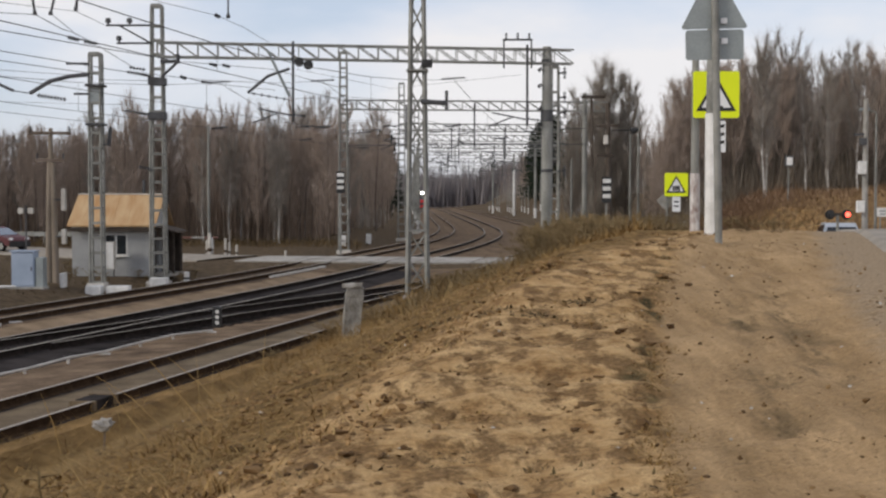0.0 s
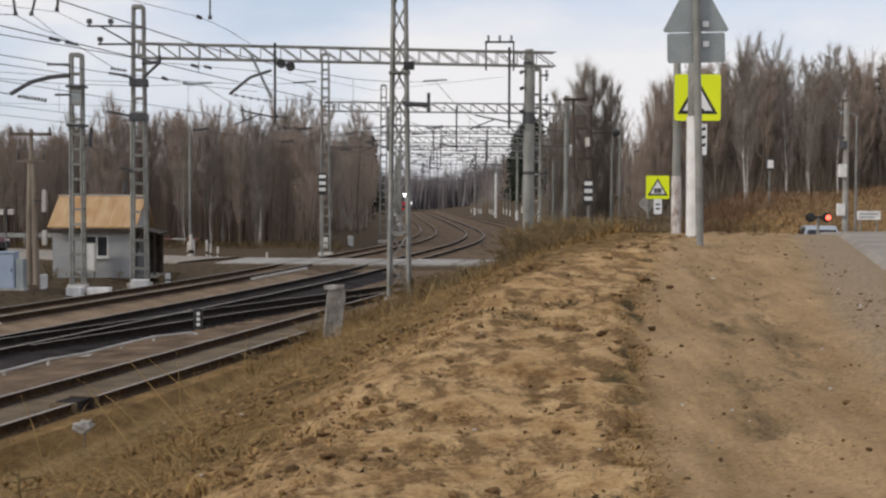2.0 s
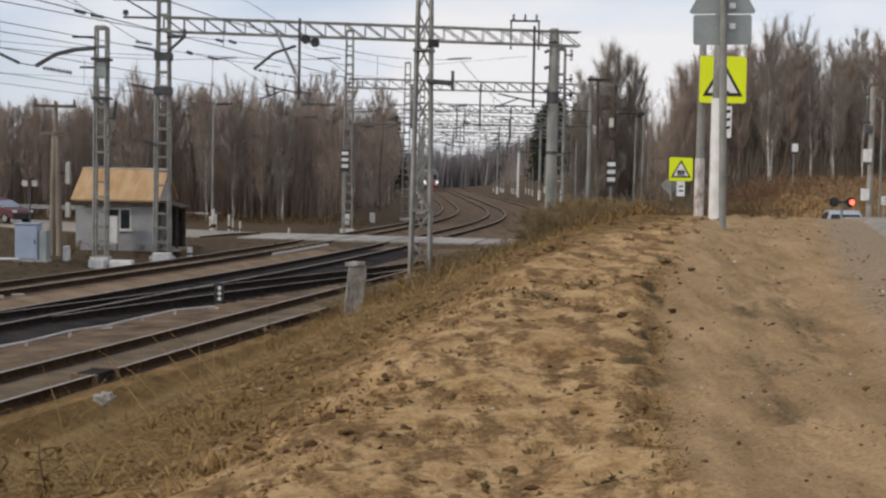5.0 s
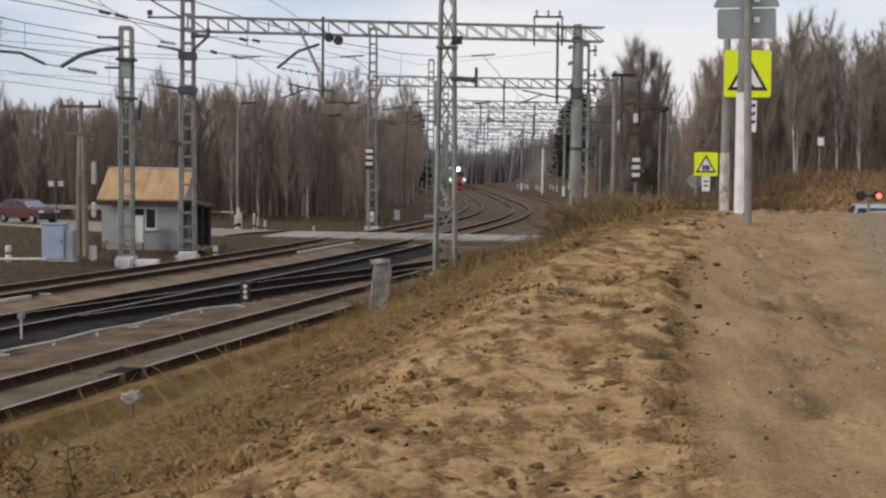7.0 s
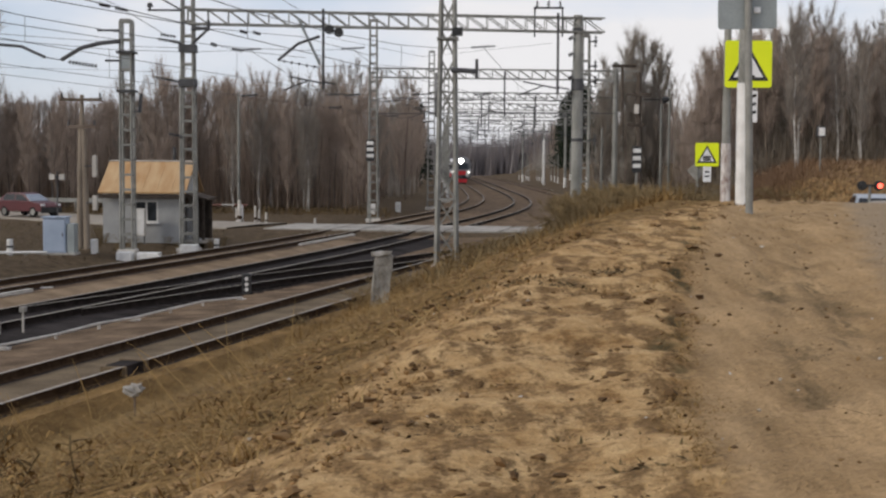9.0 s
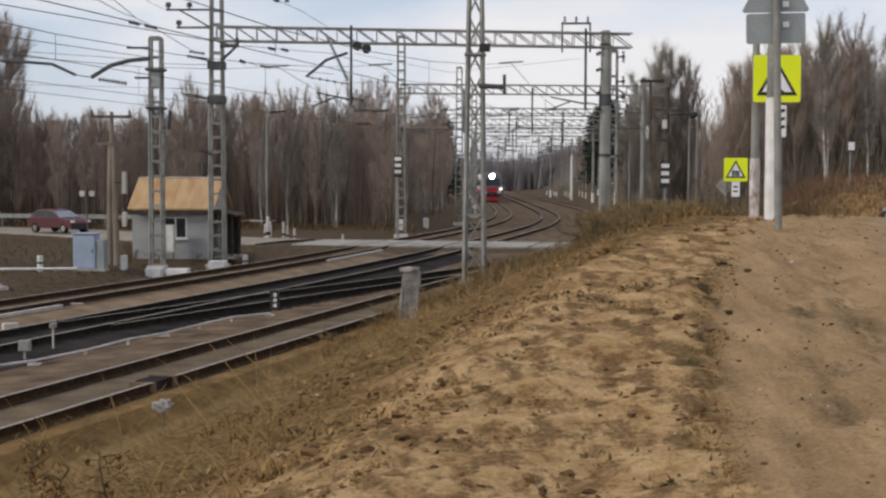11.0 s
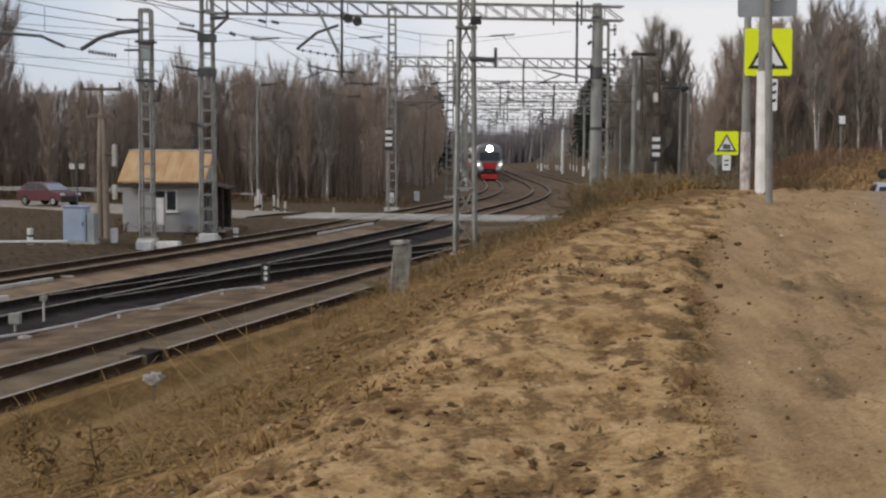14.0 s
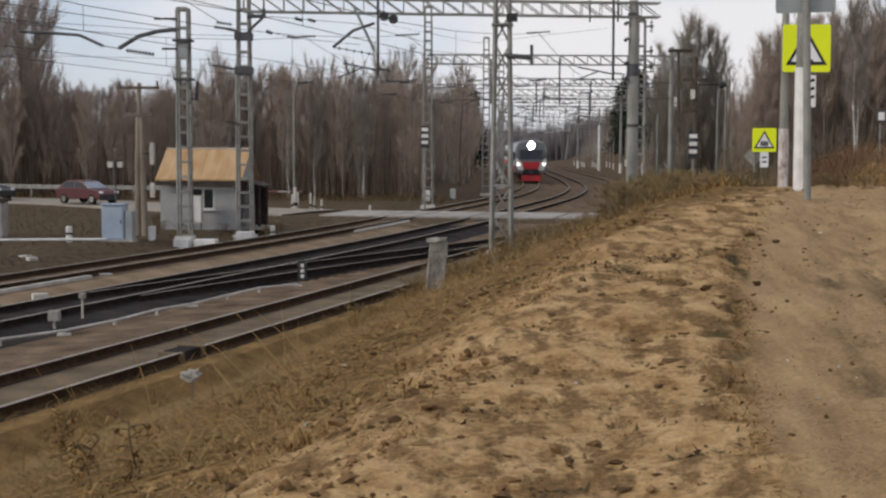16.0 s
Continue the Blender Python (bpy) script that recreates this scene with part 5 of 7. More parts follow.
def bare_tree(seed, height, spread, twigs, low=0.4, tw=0.011, plume=False):
    """Trunk and crown of a slender leafless tree: verts and faces of both."""
    rnd = random.Random(seed)
    tv, tf, cv, cf = [], [], [], []
    n = 8
    lean = Vector((rnd.uniform(-0.03, 0.03), rnd.uniform(-0.03, 0.03), 0))
    pts, p = [], Vector((0, 0, -0.3))
    for i in range(n + 1):
        pts.append(p.copy())
        p = p + Vector((rnd.gauss(0, 0.006), rnd.gauss(0, 0.006), 0)) * height + lean * height / n + Vector((0, 0, (height + 0.3) / n))
    r = height * 0.0085
    tube(tv, tf, pts, [r * (1 - 0.93 * i / n) for i in range(n + 1)], 6)
    limbs = 60 if plume else rnd.randint(36, 42)
    for i in range(limbs):
        f = low + (0.97 - low) * (i + rnd.random()) / limbs
        x = f * n
        a = pts[min(int(x), n)].lerp(pts[min(int(x) + 1, n)], x - int(x))
        an = rnd.uniform(0, 2 * math.pi)
        g = (f - low) / (1 - low)
        ln = spread * (math.sin(math.pi * (0.12 + 0.7 * g)) if plume else math.sin(math.pi * (0.2 + 0.62 * g))) * rnd.uniform(0.55, 1.2) + 0.3
        rise = rnd.uniform(1.0, 2.0)
        side = Vector((math.cos(an), math.sin(an), 0))
        b = a + (side + Vector((0, 0, rise * 0.8))) * ln * 0.42
        c = b + (side * 0.45 + Vector((0, 0, rise))) * ln * 0.42
        rr = max(r * (1 - 0.93 * f) * 0.4, 0.008)
        tube(cv, cf, [a, b, c], [rr, rr * 0.6, rr * 0.25], 3)
        m = twigs // limbs
        twig_cloud(rnd, cv, cf, a, b, m // 3, 0.7, tw, 1.1)
        twig_cloud(rnd, cv, cf, b, c, m - m // 3, 0.8, tw, 1.2)
    twig_cloud(rnd, cv, cf, pts[-2], pts[-1], twigs // 30, 0.6, tw, 1.4)
    return tv, tf, cv, cf


def spruce(seed, height):
    rnd = random.Random(seed)
    tv, tf, cv, cf = [], [], [], []
    tube(tv, tf, [Vector((0, 0, -0.3)), Vector((0, 0, height))], [height * 0.012, 0.02], 6)
    z = height * 0.12
    while z < height * 0.98:
        ln = (height - z) * 0.24 + 0.15
        for k in range(9):
            an = rnd.uniform(0, 2 * math.pi)
            a = Vector((0, 0, z + rnd.uniform(-0.2, 0.2)))
            b = a + Vector((math.cos(an), math.sin(an), rnd.uniform(-0.35, -0.05))) * ln * rnd.uniform(0.7, 1.15)
            twig_cloud(rnd, cv, cf, a, b, 9, 0.45, 0.09)
        z += 0.42
    return tv, tf, cv, cf


def as_mesh(name, verts, faces, mat):
    me = bpy.data.meshes.new(name)
    me.from_pydata(verts, [], faces)
    me.materials.append(mat)
    return me


def quick_mesh(name, verts, tris, mat, parent=None):
    """A large mesh of triangles from arrays."""
    me = bpy.data.meshes.new(name)
    me.vertices.add(len(verts))
    me.vertices.foreach_set("co", np.asarray(verts, np.float32).ravel())
    me.loops.add(len(tris) * 3)
    me.loops.foreach_set("vertex_index", np.asarray(tris, np.int32).ravel())
    me.polygons.add(len(tris))
    me.polygons.foreach_set("loop_start", np.arange(len(tris), dtype=np.int32) * 3)
    me.update(calc_edges=True)
    me.materials.append(mat)
    ob = new(name, me)
    if parent:
        ob.parent = parent
    return ob


def build_trees():
    rnd = random.Random(5)
    kinds = []
    for k in range(7):
        h = (10.5, 12.0, 9.0, 11.2, 8.0, 12.8, 10.0)[k]
        data = bare_tree(20 + k, h, 1.35 + 0.1 * k, 3900, 0.16 if k % 3 else 0.32, 0.01)
        kinds.append((data, h))
    birch = [as_mesh("trunk", d[0], d[1], BIRCH) for d, h in kinds]
    bark = [as_mesh("trunk", d[0], d[1], BARK) for d, h in kinds]
    crowns = [as_mesh("crown", d[2], d[3], TWIGS) for d, h in kinds]
    grey = [as_mesh("crown", d[2], d[3], GREY_TWIGS) for d, h in kinds]
    sp = [spruce(70 + k, 9.5 + k) for k in range(2)]
    sp_t = [as_mesh("trunk", d[0], d[1], BARK) for d in sp]
    sp_c = [as_mesh("crown", d[2], d[3], NEEDLES) for d in sp]

    larch = [bare_tree(90 + k, 10.0, 1.15, 5200, 0.1, 0.009, True) for k in range(2)]
    larch_t = [as_mesh("trunk", d[0], d[1], BARK) for d in larch]
    larch_c = [as_mesh("crown", d[2], d[3], LARCH) for d in larch]

    def plant_larch(x, y, scale):
        ob = thing("larch_tree", "slender bare larch with fine upright twigs beside the tracks", "tree", "larches", pose(x, y, ground_z(x, y) - 0.1, 0, 0, rnd.uniform(0, 360)))
        k = rnd.randint(0, 1)
        for me, nm in ((larch_t[k], "trunk"), (larch_c[k], "crown")):
            o = new(nm, me)
            o.parent = ob
            o.scale = (scale, scale, scale)

    def left_top(x):
        """Height of the canopy along the left wood."""
        return float(np.interp(x, [-60, -29, -26, -22, -19, -15, -11, -8], [8.1, 8.2, 8.6, 9.7, 9.6, 9.1, 8.9, 8.7]))

    def plant(x, y, k, scale, white, group):
        lab = ("bare birch with a pale trunk at the wood's edge" if white else "bare brown deciduous tree at the wood's edge")
        ob = thing("birch_tree" if white else "bare_tree", lab, "tree", group, pose(x, y, ground_z(x, y) - 0.1, 0, 0, rnd.uniform(0, 360)))
        for me, nm in (((birch if white else bark)[k], "trunk"), ((grey if white else crowns)[k], "crown")):
            o = new(nm, me)
            o.parent = ob
            o.scale = (scale, scale, scale)
        return ob

    def plant_spruce(x, y, scale):
        ob = thing("spruce_tree", "dark green spruce standing in the bare wood", "tree", "spruces", pose(x, y, ground_z(x, y) - 0.1, 0, 0, rnd.uniform(0, 360)))
        k = rnd.randint(0, 1)
        for me, nm in ((sp_t[k], "trunk"), (sp_c[k], "crown")):
            o = new(nm, me)
            o.parent = ob
            o.scale = (scale, scale, scale)

    # the wood's front rows, tree by tree
    for i in range(96):
        x = -58 + i * 0.52 + rnd.uniform(-0.6, 0.6)
        k = rnd.randrange(7)
        plant(x, 105 + rnd.uniform(-2, 7), k, left_top(x) / kinds[k][1] * rnd.uniform(0.86, 0.98), rnd.random() < 0.12, "left wood edge trees")
    for i in range(44):
        y = 112 + i * 3.2
        x, yy = on_track((-8.5 if y < 135 else -6.3) - rnd.uniform(0, 4), y)
        plant(x, yy, rnd.randrange(7), rnd.uniform(0.75, 1.0), rnd.random() < 0.25, "left wood edge trees")
    for i in range(58):
        x = 18.0 + i * 0.52 + rnd.uniform(-0.4, 0.4)
        k = rnd.randrange(7)
        plant(x, 85 + rnd.uniform(-2, 8), k, (7.5 if x > 20 else 7.6) / kinds[k][1] * rnd.uniform(0.84, 1.08), rnd.random() < 0.1, "right wood edge trees")
    # the wood's shoulder falls towards the tracks
    for i in range(26):
        x = 12.9 + i * 0.21 + rnd.uniform(-0.15, 0.15)
        y = rnd.uniform(84, 93)
        k = rnd.randrange(7)
        top = float(np.interp(x * 85 / y, [12.6, 13.6, 14.4, 15.2, 18.0], [5.6, 7.4, 9.6, 11.0, 11.8]))
        plant(x, y, k, (top - ground_z(x, y)) / kinds[k][1] * rnd.uniform(0.86, 1.0), False, "right wood edge trees")
    for i in range(34):
        plant_spruce(19.0 + i * 0.95 + rnd.uniform(-0.5, 0.5), rnd.uniform(94, 104), rnd.uniform(0.62, 0.82))
    for x, y, h in ((12.5, 106, 12.3), (13.1, 108, 11.9), (13.7, 107, 10.9), (12.1, 109, 11.2), (11.3, 105, 9.8), (10.8, 108, 10.6), (10.3, 106, 9.0), (14.1, 108, 9.2), (9.6, 106, 7.4), (11.8, 111, 10.4)):
        plant_larch(x, y, h / 10.0)
    for i in range(22):
        x, yy = on_track(20.0 + rnd.uniform(-1, 6), 124 + i * 8)
        plant(x, yy, rnd.randrange(7), rnd.uniform(0.5, 0.62) + 0.012 * i, rnd.random() < 0.1, "right wood edge trees")
    for x, y, s in ((-9.4, 215, 1.3), (-10.8, 219, 1.35), (-8.2, 222, 1.25), (-12.6, 216, 1.25), (-13.8, 225, 1.3), (-11.8, 228, 1.4), (15.6, 240, 1.2), (16.4, 246, 1.3), (17.4, 252, 1.3), (18.2, 262, 1.35), (16.9, 270, 1.25), (18.4, 234, 1.2), (19.6, 240, 1.3), (20.4, 228, 1.15), (19.2, 250, 1.35), (21.8, 236, 1.2), (-33.5, 130, 0.95)):
        plant_spruce(x, y, s)

    for x, y, k, sc in ((17.9, 79.0, 0, 0.74), (18.2, 79.6, 3, 0.68), (20.5, 80.0, 5, 0.55), (21.8, 80.0, 1, 0.62), (23.6, 80.5, 6, 0.68), (-11.9, 103.0, 3, 0.66), (-12.2, 103.4, 2, 0.7), (-7.0, 104.5, 0, 0.68), (-17.4, 102.5, 1, 0.62), (-15.6, 103.5, 6, 0.7)):
        plant(x, y, k, sc, True, "birches at the wood's edge")
    for x, y, h in ((19.6, 87.0, 8.3), (21.7, 87.5, 8.3), (25.2, 88.0, 8.4)):
        k = rnd.randrange(7)
        plant(x, y, k, h / kinds[k][1], True, "birches at the wood's edge")
    for x, y, k, sc in ((-30.2, 79.0, 5, 1.0), (-28.9, 80.5, 3, 0.98), (-32.0, 81.0, 1, 1.0), (-27.9, 79.5, 0, 0.72), (-31.2, 77.0, 3, 1.0), (-29.6, 77.6, 6, 1.0), (-33.2, 79.2, 5, 1.05), (-32.4, 83.0, 0, 1.1), (-30.6, 83.5, 2, 1.2), (-28.6, 82.0, 4, 1.2), (-29.4, 84.0, 1, 1.0), (-34.4, 82.0, 6, 1.2)):
        plant(x * 1.34, y * 1.34, k, sc * 1.3, False, "trees by the road")

    # the wood behind them, beyond counting
    def woodland(name, label, spots, mat_t, mat_c, size):
        arrs = []
        for d, h in kinds[:5]:
            pair = []
            for vs, fs in ((d[0], d[1]), (d[2], d[3])):
                tri = [t for q in fs for t in ([q] if len(q) == 3 else [(q[0], q[1], q[2]), (q[0], q[2], q[3])])]
                pair.append((np.array([tuple(v) for v in vs]), np.array(tri)))
            arrs.append(pair)
        root = thing(name, label, "wood", kind="stuff")
        for which, nm, mat in ((0, "trunks", mat_t), (1, "crowns", mat_c)):
            vs, fs, base = [], [], 0
            for i, (x, y) in enumerate(spots):
                v, f = arrs[i % 5][which]
                if which:
                    f = f[(i % 5)::5]
                    used, inv = np.unique(f, return_inverse=True)
                    v, f = v[used], inv.reshape(-1, 3)
                an, sc = (i * 2.4) % 6.28, size * (0.88 + 0.2 * ((i * 37) % 11) / 11)
                if mat_c is TWIGS and size == 0.74:
                    sc = left_top(x) / kinds[i % 5][1] * (0.86 + 0.14 * ((i * 37) % 11) / 11)
                c, s_ = math.cos(an), math.sin(an)
                vs.append(np.stack([(v[:, 0] * c - v[:, 1] * s_) * sc + x, (v[:, 0] * s_ + v[:, 1] * c) * sc + y, v[:, 2] * sc + zs_of[(x, y)]], -1))
                fs.append(f + base)
                base += len(v)
            quick_mesh(nm, np.concatenate(vs), np.concatenate(fs), mat, root)

    zs_of = {}
    def spots_in(n, make):
        out = [make() for _ in range(n)]
        xy = np.array(out)
        for p, z in zip(out, full_height(xy[:, 0], xy[:, 1])[0]):
            zs_of[p] = float(z) - 0.1
        return out
    left = lambda: (rnd.uniform(-80, -9.5), rnd.uniform(110, 160))
    bend = lambda: on_track(rnd.uniform(-42, -7), rnd.uniform(145, 380))
    right = lambda: (rnd.uniform(17.5, 62), rnd.uniform(86, 125))
    distant = lambda: (rnd.uniform(-75, 75), rnd.uniform(440, 520))
    beside = lambda: on_track(rnd.uniform(19.5, 45), rnd.uniform(108, 380))
    for make, n, size, label, crown in (
            (left, 560, 0.74, "brown leafless wood behind the keeper's house", TWIGS),
            (bend, 260, 0.92, "grey leafless wood along the far bend of the line", GREY_TWIGS),
            (right, 400, 0.68, "brown leafless wood on the rise beyond the road", TWIGS),
            (distant, 220, 1.15, "far leafless wood closing the end of the line", HAZED_TWIGS),
            (beside, 220, 0.8, "leafless wood beside the far tracks", TWIGS)):
        woodland("bare_wood", label, spots_in(n, make), BARK, crown, size)
    # saplings and brushwood that fill the woods from the ground up
    for make, n, high, label, mat in (
            (left, 21000, 7.0, "dense brown saplings inside the wood behind the house", SAPLING),
            (bend, 6000, 7.0, "dense grey saplings along the far bend", GREY_TWIGS),
            (right, 15000, 6.2, "dense saplings on the rise, coloured darker for shade", SHADE_TONED),
            (distant, 9000, 12.5, "dense far saplings at the end of the line", HAZED_TWIGS),
            (beside, 6000, 6.5, "dense grey saplings beside the far tracks", GREY_TWIGS)):
        xy = np.array([make() for _ in range(n)])
        z = full_height(xy[:, 0], xy[:, 1])[0] - 0.1
        verts, faces = [], []
        thick = 7.0 if mat is HAZED_TWIGS else 0.55 if mat is SHADE_TONED else 0.8
        for (x, y), z0 in zip(xy, z):
            h = high * (rnd.uniform(0.6, 1.0) if mat is HAZED_TWIGS else rnd.uniform(0.25, 1.0) ** 0.8)
            w = rnd.uniform(0.03, 0.075) * thick
            an = rnd.uniform(0, math.pi)
            dx, dy = w * math.cos(an), w * math.sin(an)
            tx, ty = rnd.gauss(0, 0.1) * h, rnd.gauss(0, 0.1) * h
            k = len(verts)
            verts += [(x - dx, y - dy, z0), (x + dx, y + dy, z0), (x - dy * 0.8, y + dx * 0.8, z0), (x + tx, y + ty, z0 + h)]
            faces += [(k, k + 1, k + 3), (k + 1, k + 2, k + 3), (k + 2, k, k + 3)]
        tagged(soft_mesh("brushwood", verts, faces, mat), label, "brushwood", kind="stuff")


build_trees()


# ---- masts and clutter left of the tracks ----
def arm(ob, name, a, b, r=0.04, mat=None, label=""):
    bm = B()
    bar(bm, a, b, r, None, 6)
    return part(name, bm, mat or DARK_STEEL, ob, label)


def bent_arm(ob, pts, r=0.06):
    bm = B()
    for p, q in zip(pts, pts[1:]):
        bar(bm, p, q, r, None, 6)
    return part("curved_arm", bm, DARK_STEEL, ob)


def build_masts():
    g = ground_z(-13.85, 56.8)
    m1 = lattice_mast("lattice_mast", "grey lattice mast with curved bracket beside the house", 9.45, 0.48, 0.43, True, pose(-13.9, 56.8, g - 0.05))
    for z, ln in ((9.05, 0.9), (7.85, 0.6)):
        arm(m1, "cross_arm", (-0.2, -0.3, z), (-0.2 - ln, -0.3, z), 0.045)
    bent_arm(m1, [(-0.2, -0.3, 8.62), (-0.95, -0.3, 8.55), (-1.75, -0.3, 8.35), (-2.55, -0.3, 7.87)], 0.085)
    bent_arm(m1, [(-6.6, -0.3, 8.55), (-5.2, -0.3, 8.48), (-4.15, -0.3, 8.4), (-3.2, -0.3, 7.97)], 0.06)
    arm(m1, "tie_rod", (-3.2, -0.3, 7.97), (-2.5, -0.3, 7.86), 0.02)
    bm = B()
    insulator(bm, (-1.1, -0.3, 7.62), (-2.3, -0.3, 7.8), 0.1, 9)
    part("insulator", bm, DARK_STEEL, m1)
    for z in (6.6, 8.15):
        bm = B()
        box(bm, -0.36, -0.36, z, 0.36, 0.36, z + 0.09)
        part("collar", bm, DARK_STEEL, m1)
    bm = B()
    box(bm, -0.19, -0.23, 7.45, 0.19, 0.23, 8.14)
    part("plate_box", bm, SIGN_BACK, m1)
    bm = B()
    bar(bm, (0.5, 0, 5.8), (0.58, 0, 6.55), 0.08, 0.07, 8)
    bar(bm, (0.25, 0, 5.85), (0.52, 0, 5.85), 0.03, None, 6)
    part("lamp", bm, DARK_STEEL, m1)
    # arms on the gantry mast beside the house
    x, y = on_track(-3.0, GANTRIES[0])
    ob = thing("mast_bracket", "dark steel arms with insulators on the gantry mast", "bracket", "mast brackets", m=pose(x, y, ground_z(x, y)))
    for z, ln in ((11.05, 2.1), (10.3, 1.65)):
        arm(ob, "cross_arm", (-0.2, -0.3, z), (-ln, -0.3, z), 0.045)
    arm(ob, "brace", (-0.25, -0.3, 10.33), (-1.5, -0.3, 11.02), 0.035)
    for xx, z in ((-2.0, 11.05), (-1.1, 11.05), (-1.55, 10.3)):
        bm = B()
        bar(bm, (xx, -0.3, z), (xx, -0.3, z + 0.16), 0.04, 0.05, 8)
        bar(bm, (xx, -0.3, z + 0.12), (xx, -0.3, z + 0.3), 0.13, 0.1, 10)
        part("insulator", bm, DARK_STEEL, ob)
    arm(ob, "side_arm", (0.2, -0.3, 9.52), (0.95, -0.3, 9.55), 0.08)
    arm(ob, "end_post", (0.93, -0.3, 9.45), (0.93, -0.3, 9.85), 0.08)
    arm(ob, "brace", (0.25, -0.3, 8.9), (0.9, -0.3, 9.5), 0.06)
    for z, ln in ((8.9, 0.75), (7.28, 0.85), (4.9, 0.3)):
        arm(ob, "side_arm", (-0.2, -0.3, z), (-ln, -0.3, z + 0.12), 0.05)
        bm = B()
        insulator(bm, (-ln, -0.3, z + 0.12), (-ln - 0.5, -0.3, z + 0.2), 0.09, 4)
        part("insulator", bm, DARK_STEEL, ob)
    for z in (7.3, 8.75):
        bm = B()
        box(bm, -0.34, -0.36, z - 0.2, 0.34, 0.36, z + 0.12)
        part("collar", bm, DARK_STEEL, ob)
    concrete_pole("slender pale pole close behind the gantry mast", 7.6, pose(x - 0.42, y + 0.6, ground_z(x - 0.42, y + 0.6)), 0.0, 0.11, "poles before the wood")
    # a cross span with hanging insulator strings
    span = thing("cross_span", "thin steel cross span with hanging insulator strings", "overhead line", "overhead lines")
    arm(span, "span_wire", (-30.0, 45.0, 10.45), (8.0, 45.0, 10.45), 0.014)
    for xa, xb, low in ((-13.1, -12.92, 9.24), (-12.1, -12.42, 9.24), (-11.5, -11.62, 9.38), (-6.8, -6.8, 9.15)):
        bm = B()
        bar(bm, (xa, 45.0, 10.45), (xb, 45.0, low), 0.03, None, 6)
        if xa < -7:
            insulator(bm, (xa * 0.4 + xb * 0.6, 45.0, 9.75), (xb, 45.0, low), 0.06, 6)
        bar(bm, (xb, 45.0, low - 0.06), (xb, 45.0, low + 0.06), 0.07, 0.06, 8)
        part("insulator_string", bm, DARK_STEEL, span)
    # zigzag mast on the bank
    xm, ym = -0.72, 40.0
    g = ground_z(xm, ym)
    m3 = lattice_mast("lattice_mast", "tall tapering zigzag-laced lattice mast on the bank", 11.5, 0.56, 0.27, False, pose(xm, ym, g - 0.1), foot=0.08)
    arm(m3, "cross_arm", (0.1, -0.3, 5.55), (0.85, -0.3, 5.5), 0.07)
    arm(m3, "insulator_pin", (0.82, -0.3, 5.3), (0.82, -0.3, 5.85), 0.05)
    bm = B()
    box(bm, 0.12, -0.35, 6.5, 0.42, -0.1, 6.72, 0.02)
    part("lamp", bm, BLACK, m3)
    for z in (1.9, 6.4):
        bm = B()
        box(bm, -0.3, -0.34, z, 0.3, 0.34, z + 0.05)
        part("collar", bm, STEEL, m3)
    # twin floodlights and portal on the first gantry
    fl = thing("signal_lamps", "pair of round black lamps under the gantry beam", "lamp")
    for dx, z in ((-5.98, 9.02), (-5.6, 8.9)):
        bm = B()
        bar(bm, (dx, GANTRIES[0] - 0.55, z), (dx, GANTRIES[0] - 0.3, z), 0.2, 0.12, 18)
        part("lamp_head", bm, BLACK, fl)
    bm = B()
    bar(bm, (-6.3, GANTRIES[0] - 0.3, 9.05), (-5.5, GANTRIES[0] - 0.3, 8.95), 0.03, None, 6)
    bar(bm, (-6.3, GANTRIES[0] - 0.3, 9.05), (-6.3, GANTRIES[0] - 0.3, 9.6), 0.03, None, 6)
    bar(bm, (-6.3, GANTRIES[0] - 0.3, 9.58), (-6.3, GANTRIES[0] + 0.6, 9.58), 0.03, None, 6)
    part("carrier", bm, DARK_STEEL, fl)
    pt = thing("insulator_portal", "small steel frame with three insulators on the gantry", "bracket")
    y = GANTRIES[0] + 2.2
    for xx in (2.65, 3.85):
        arm(pt, "post", (xx, y, 9.0), (xx, y, 10.24), 0.04)
    arm(pt, "cross_bar", (2.6, y, 10.24), (3.9, y, 10.24), 0.045)
    for xx in (2.75, 3.25, 3.75):
        bm = B()
        insulator(bm, (xx, y, 10.24), (xx, y, 10.55), 0.08, 3)
        part("insulator", bm, DARK_STEEL, pt)
    br = thing("stay_arm", "dark curved stay arm under the gantry", "bracket")
    y = GANTRIES[0] - 0.4
    bent_arm(br, [(-6.4, y, 8.75), (-7.3, y, 8.45), (-8.15, y, 7.75)], 0.06)
    arm(br, "diagonal", (-7.3, y, 9.5), (-6.4, y, 7.6), 0.06, SIGN_BACK)
    bm = B()
    insulator(bm, (-8.1, y, 7.75), (-6.4, y, 7.45), 0.09, 5)
    part("insulator", bm, DARK_STEEL, br)


build_masts()


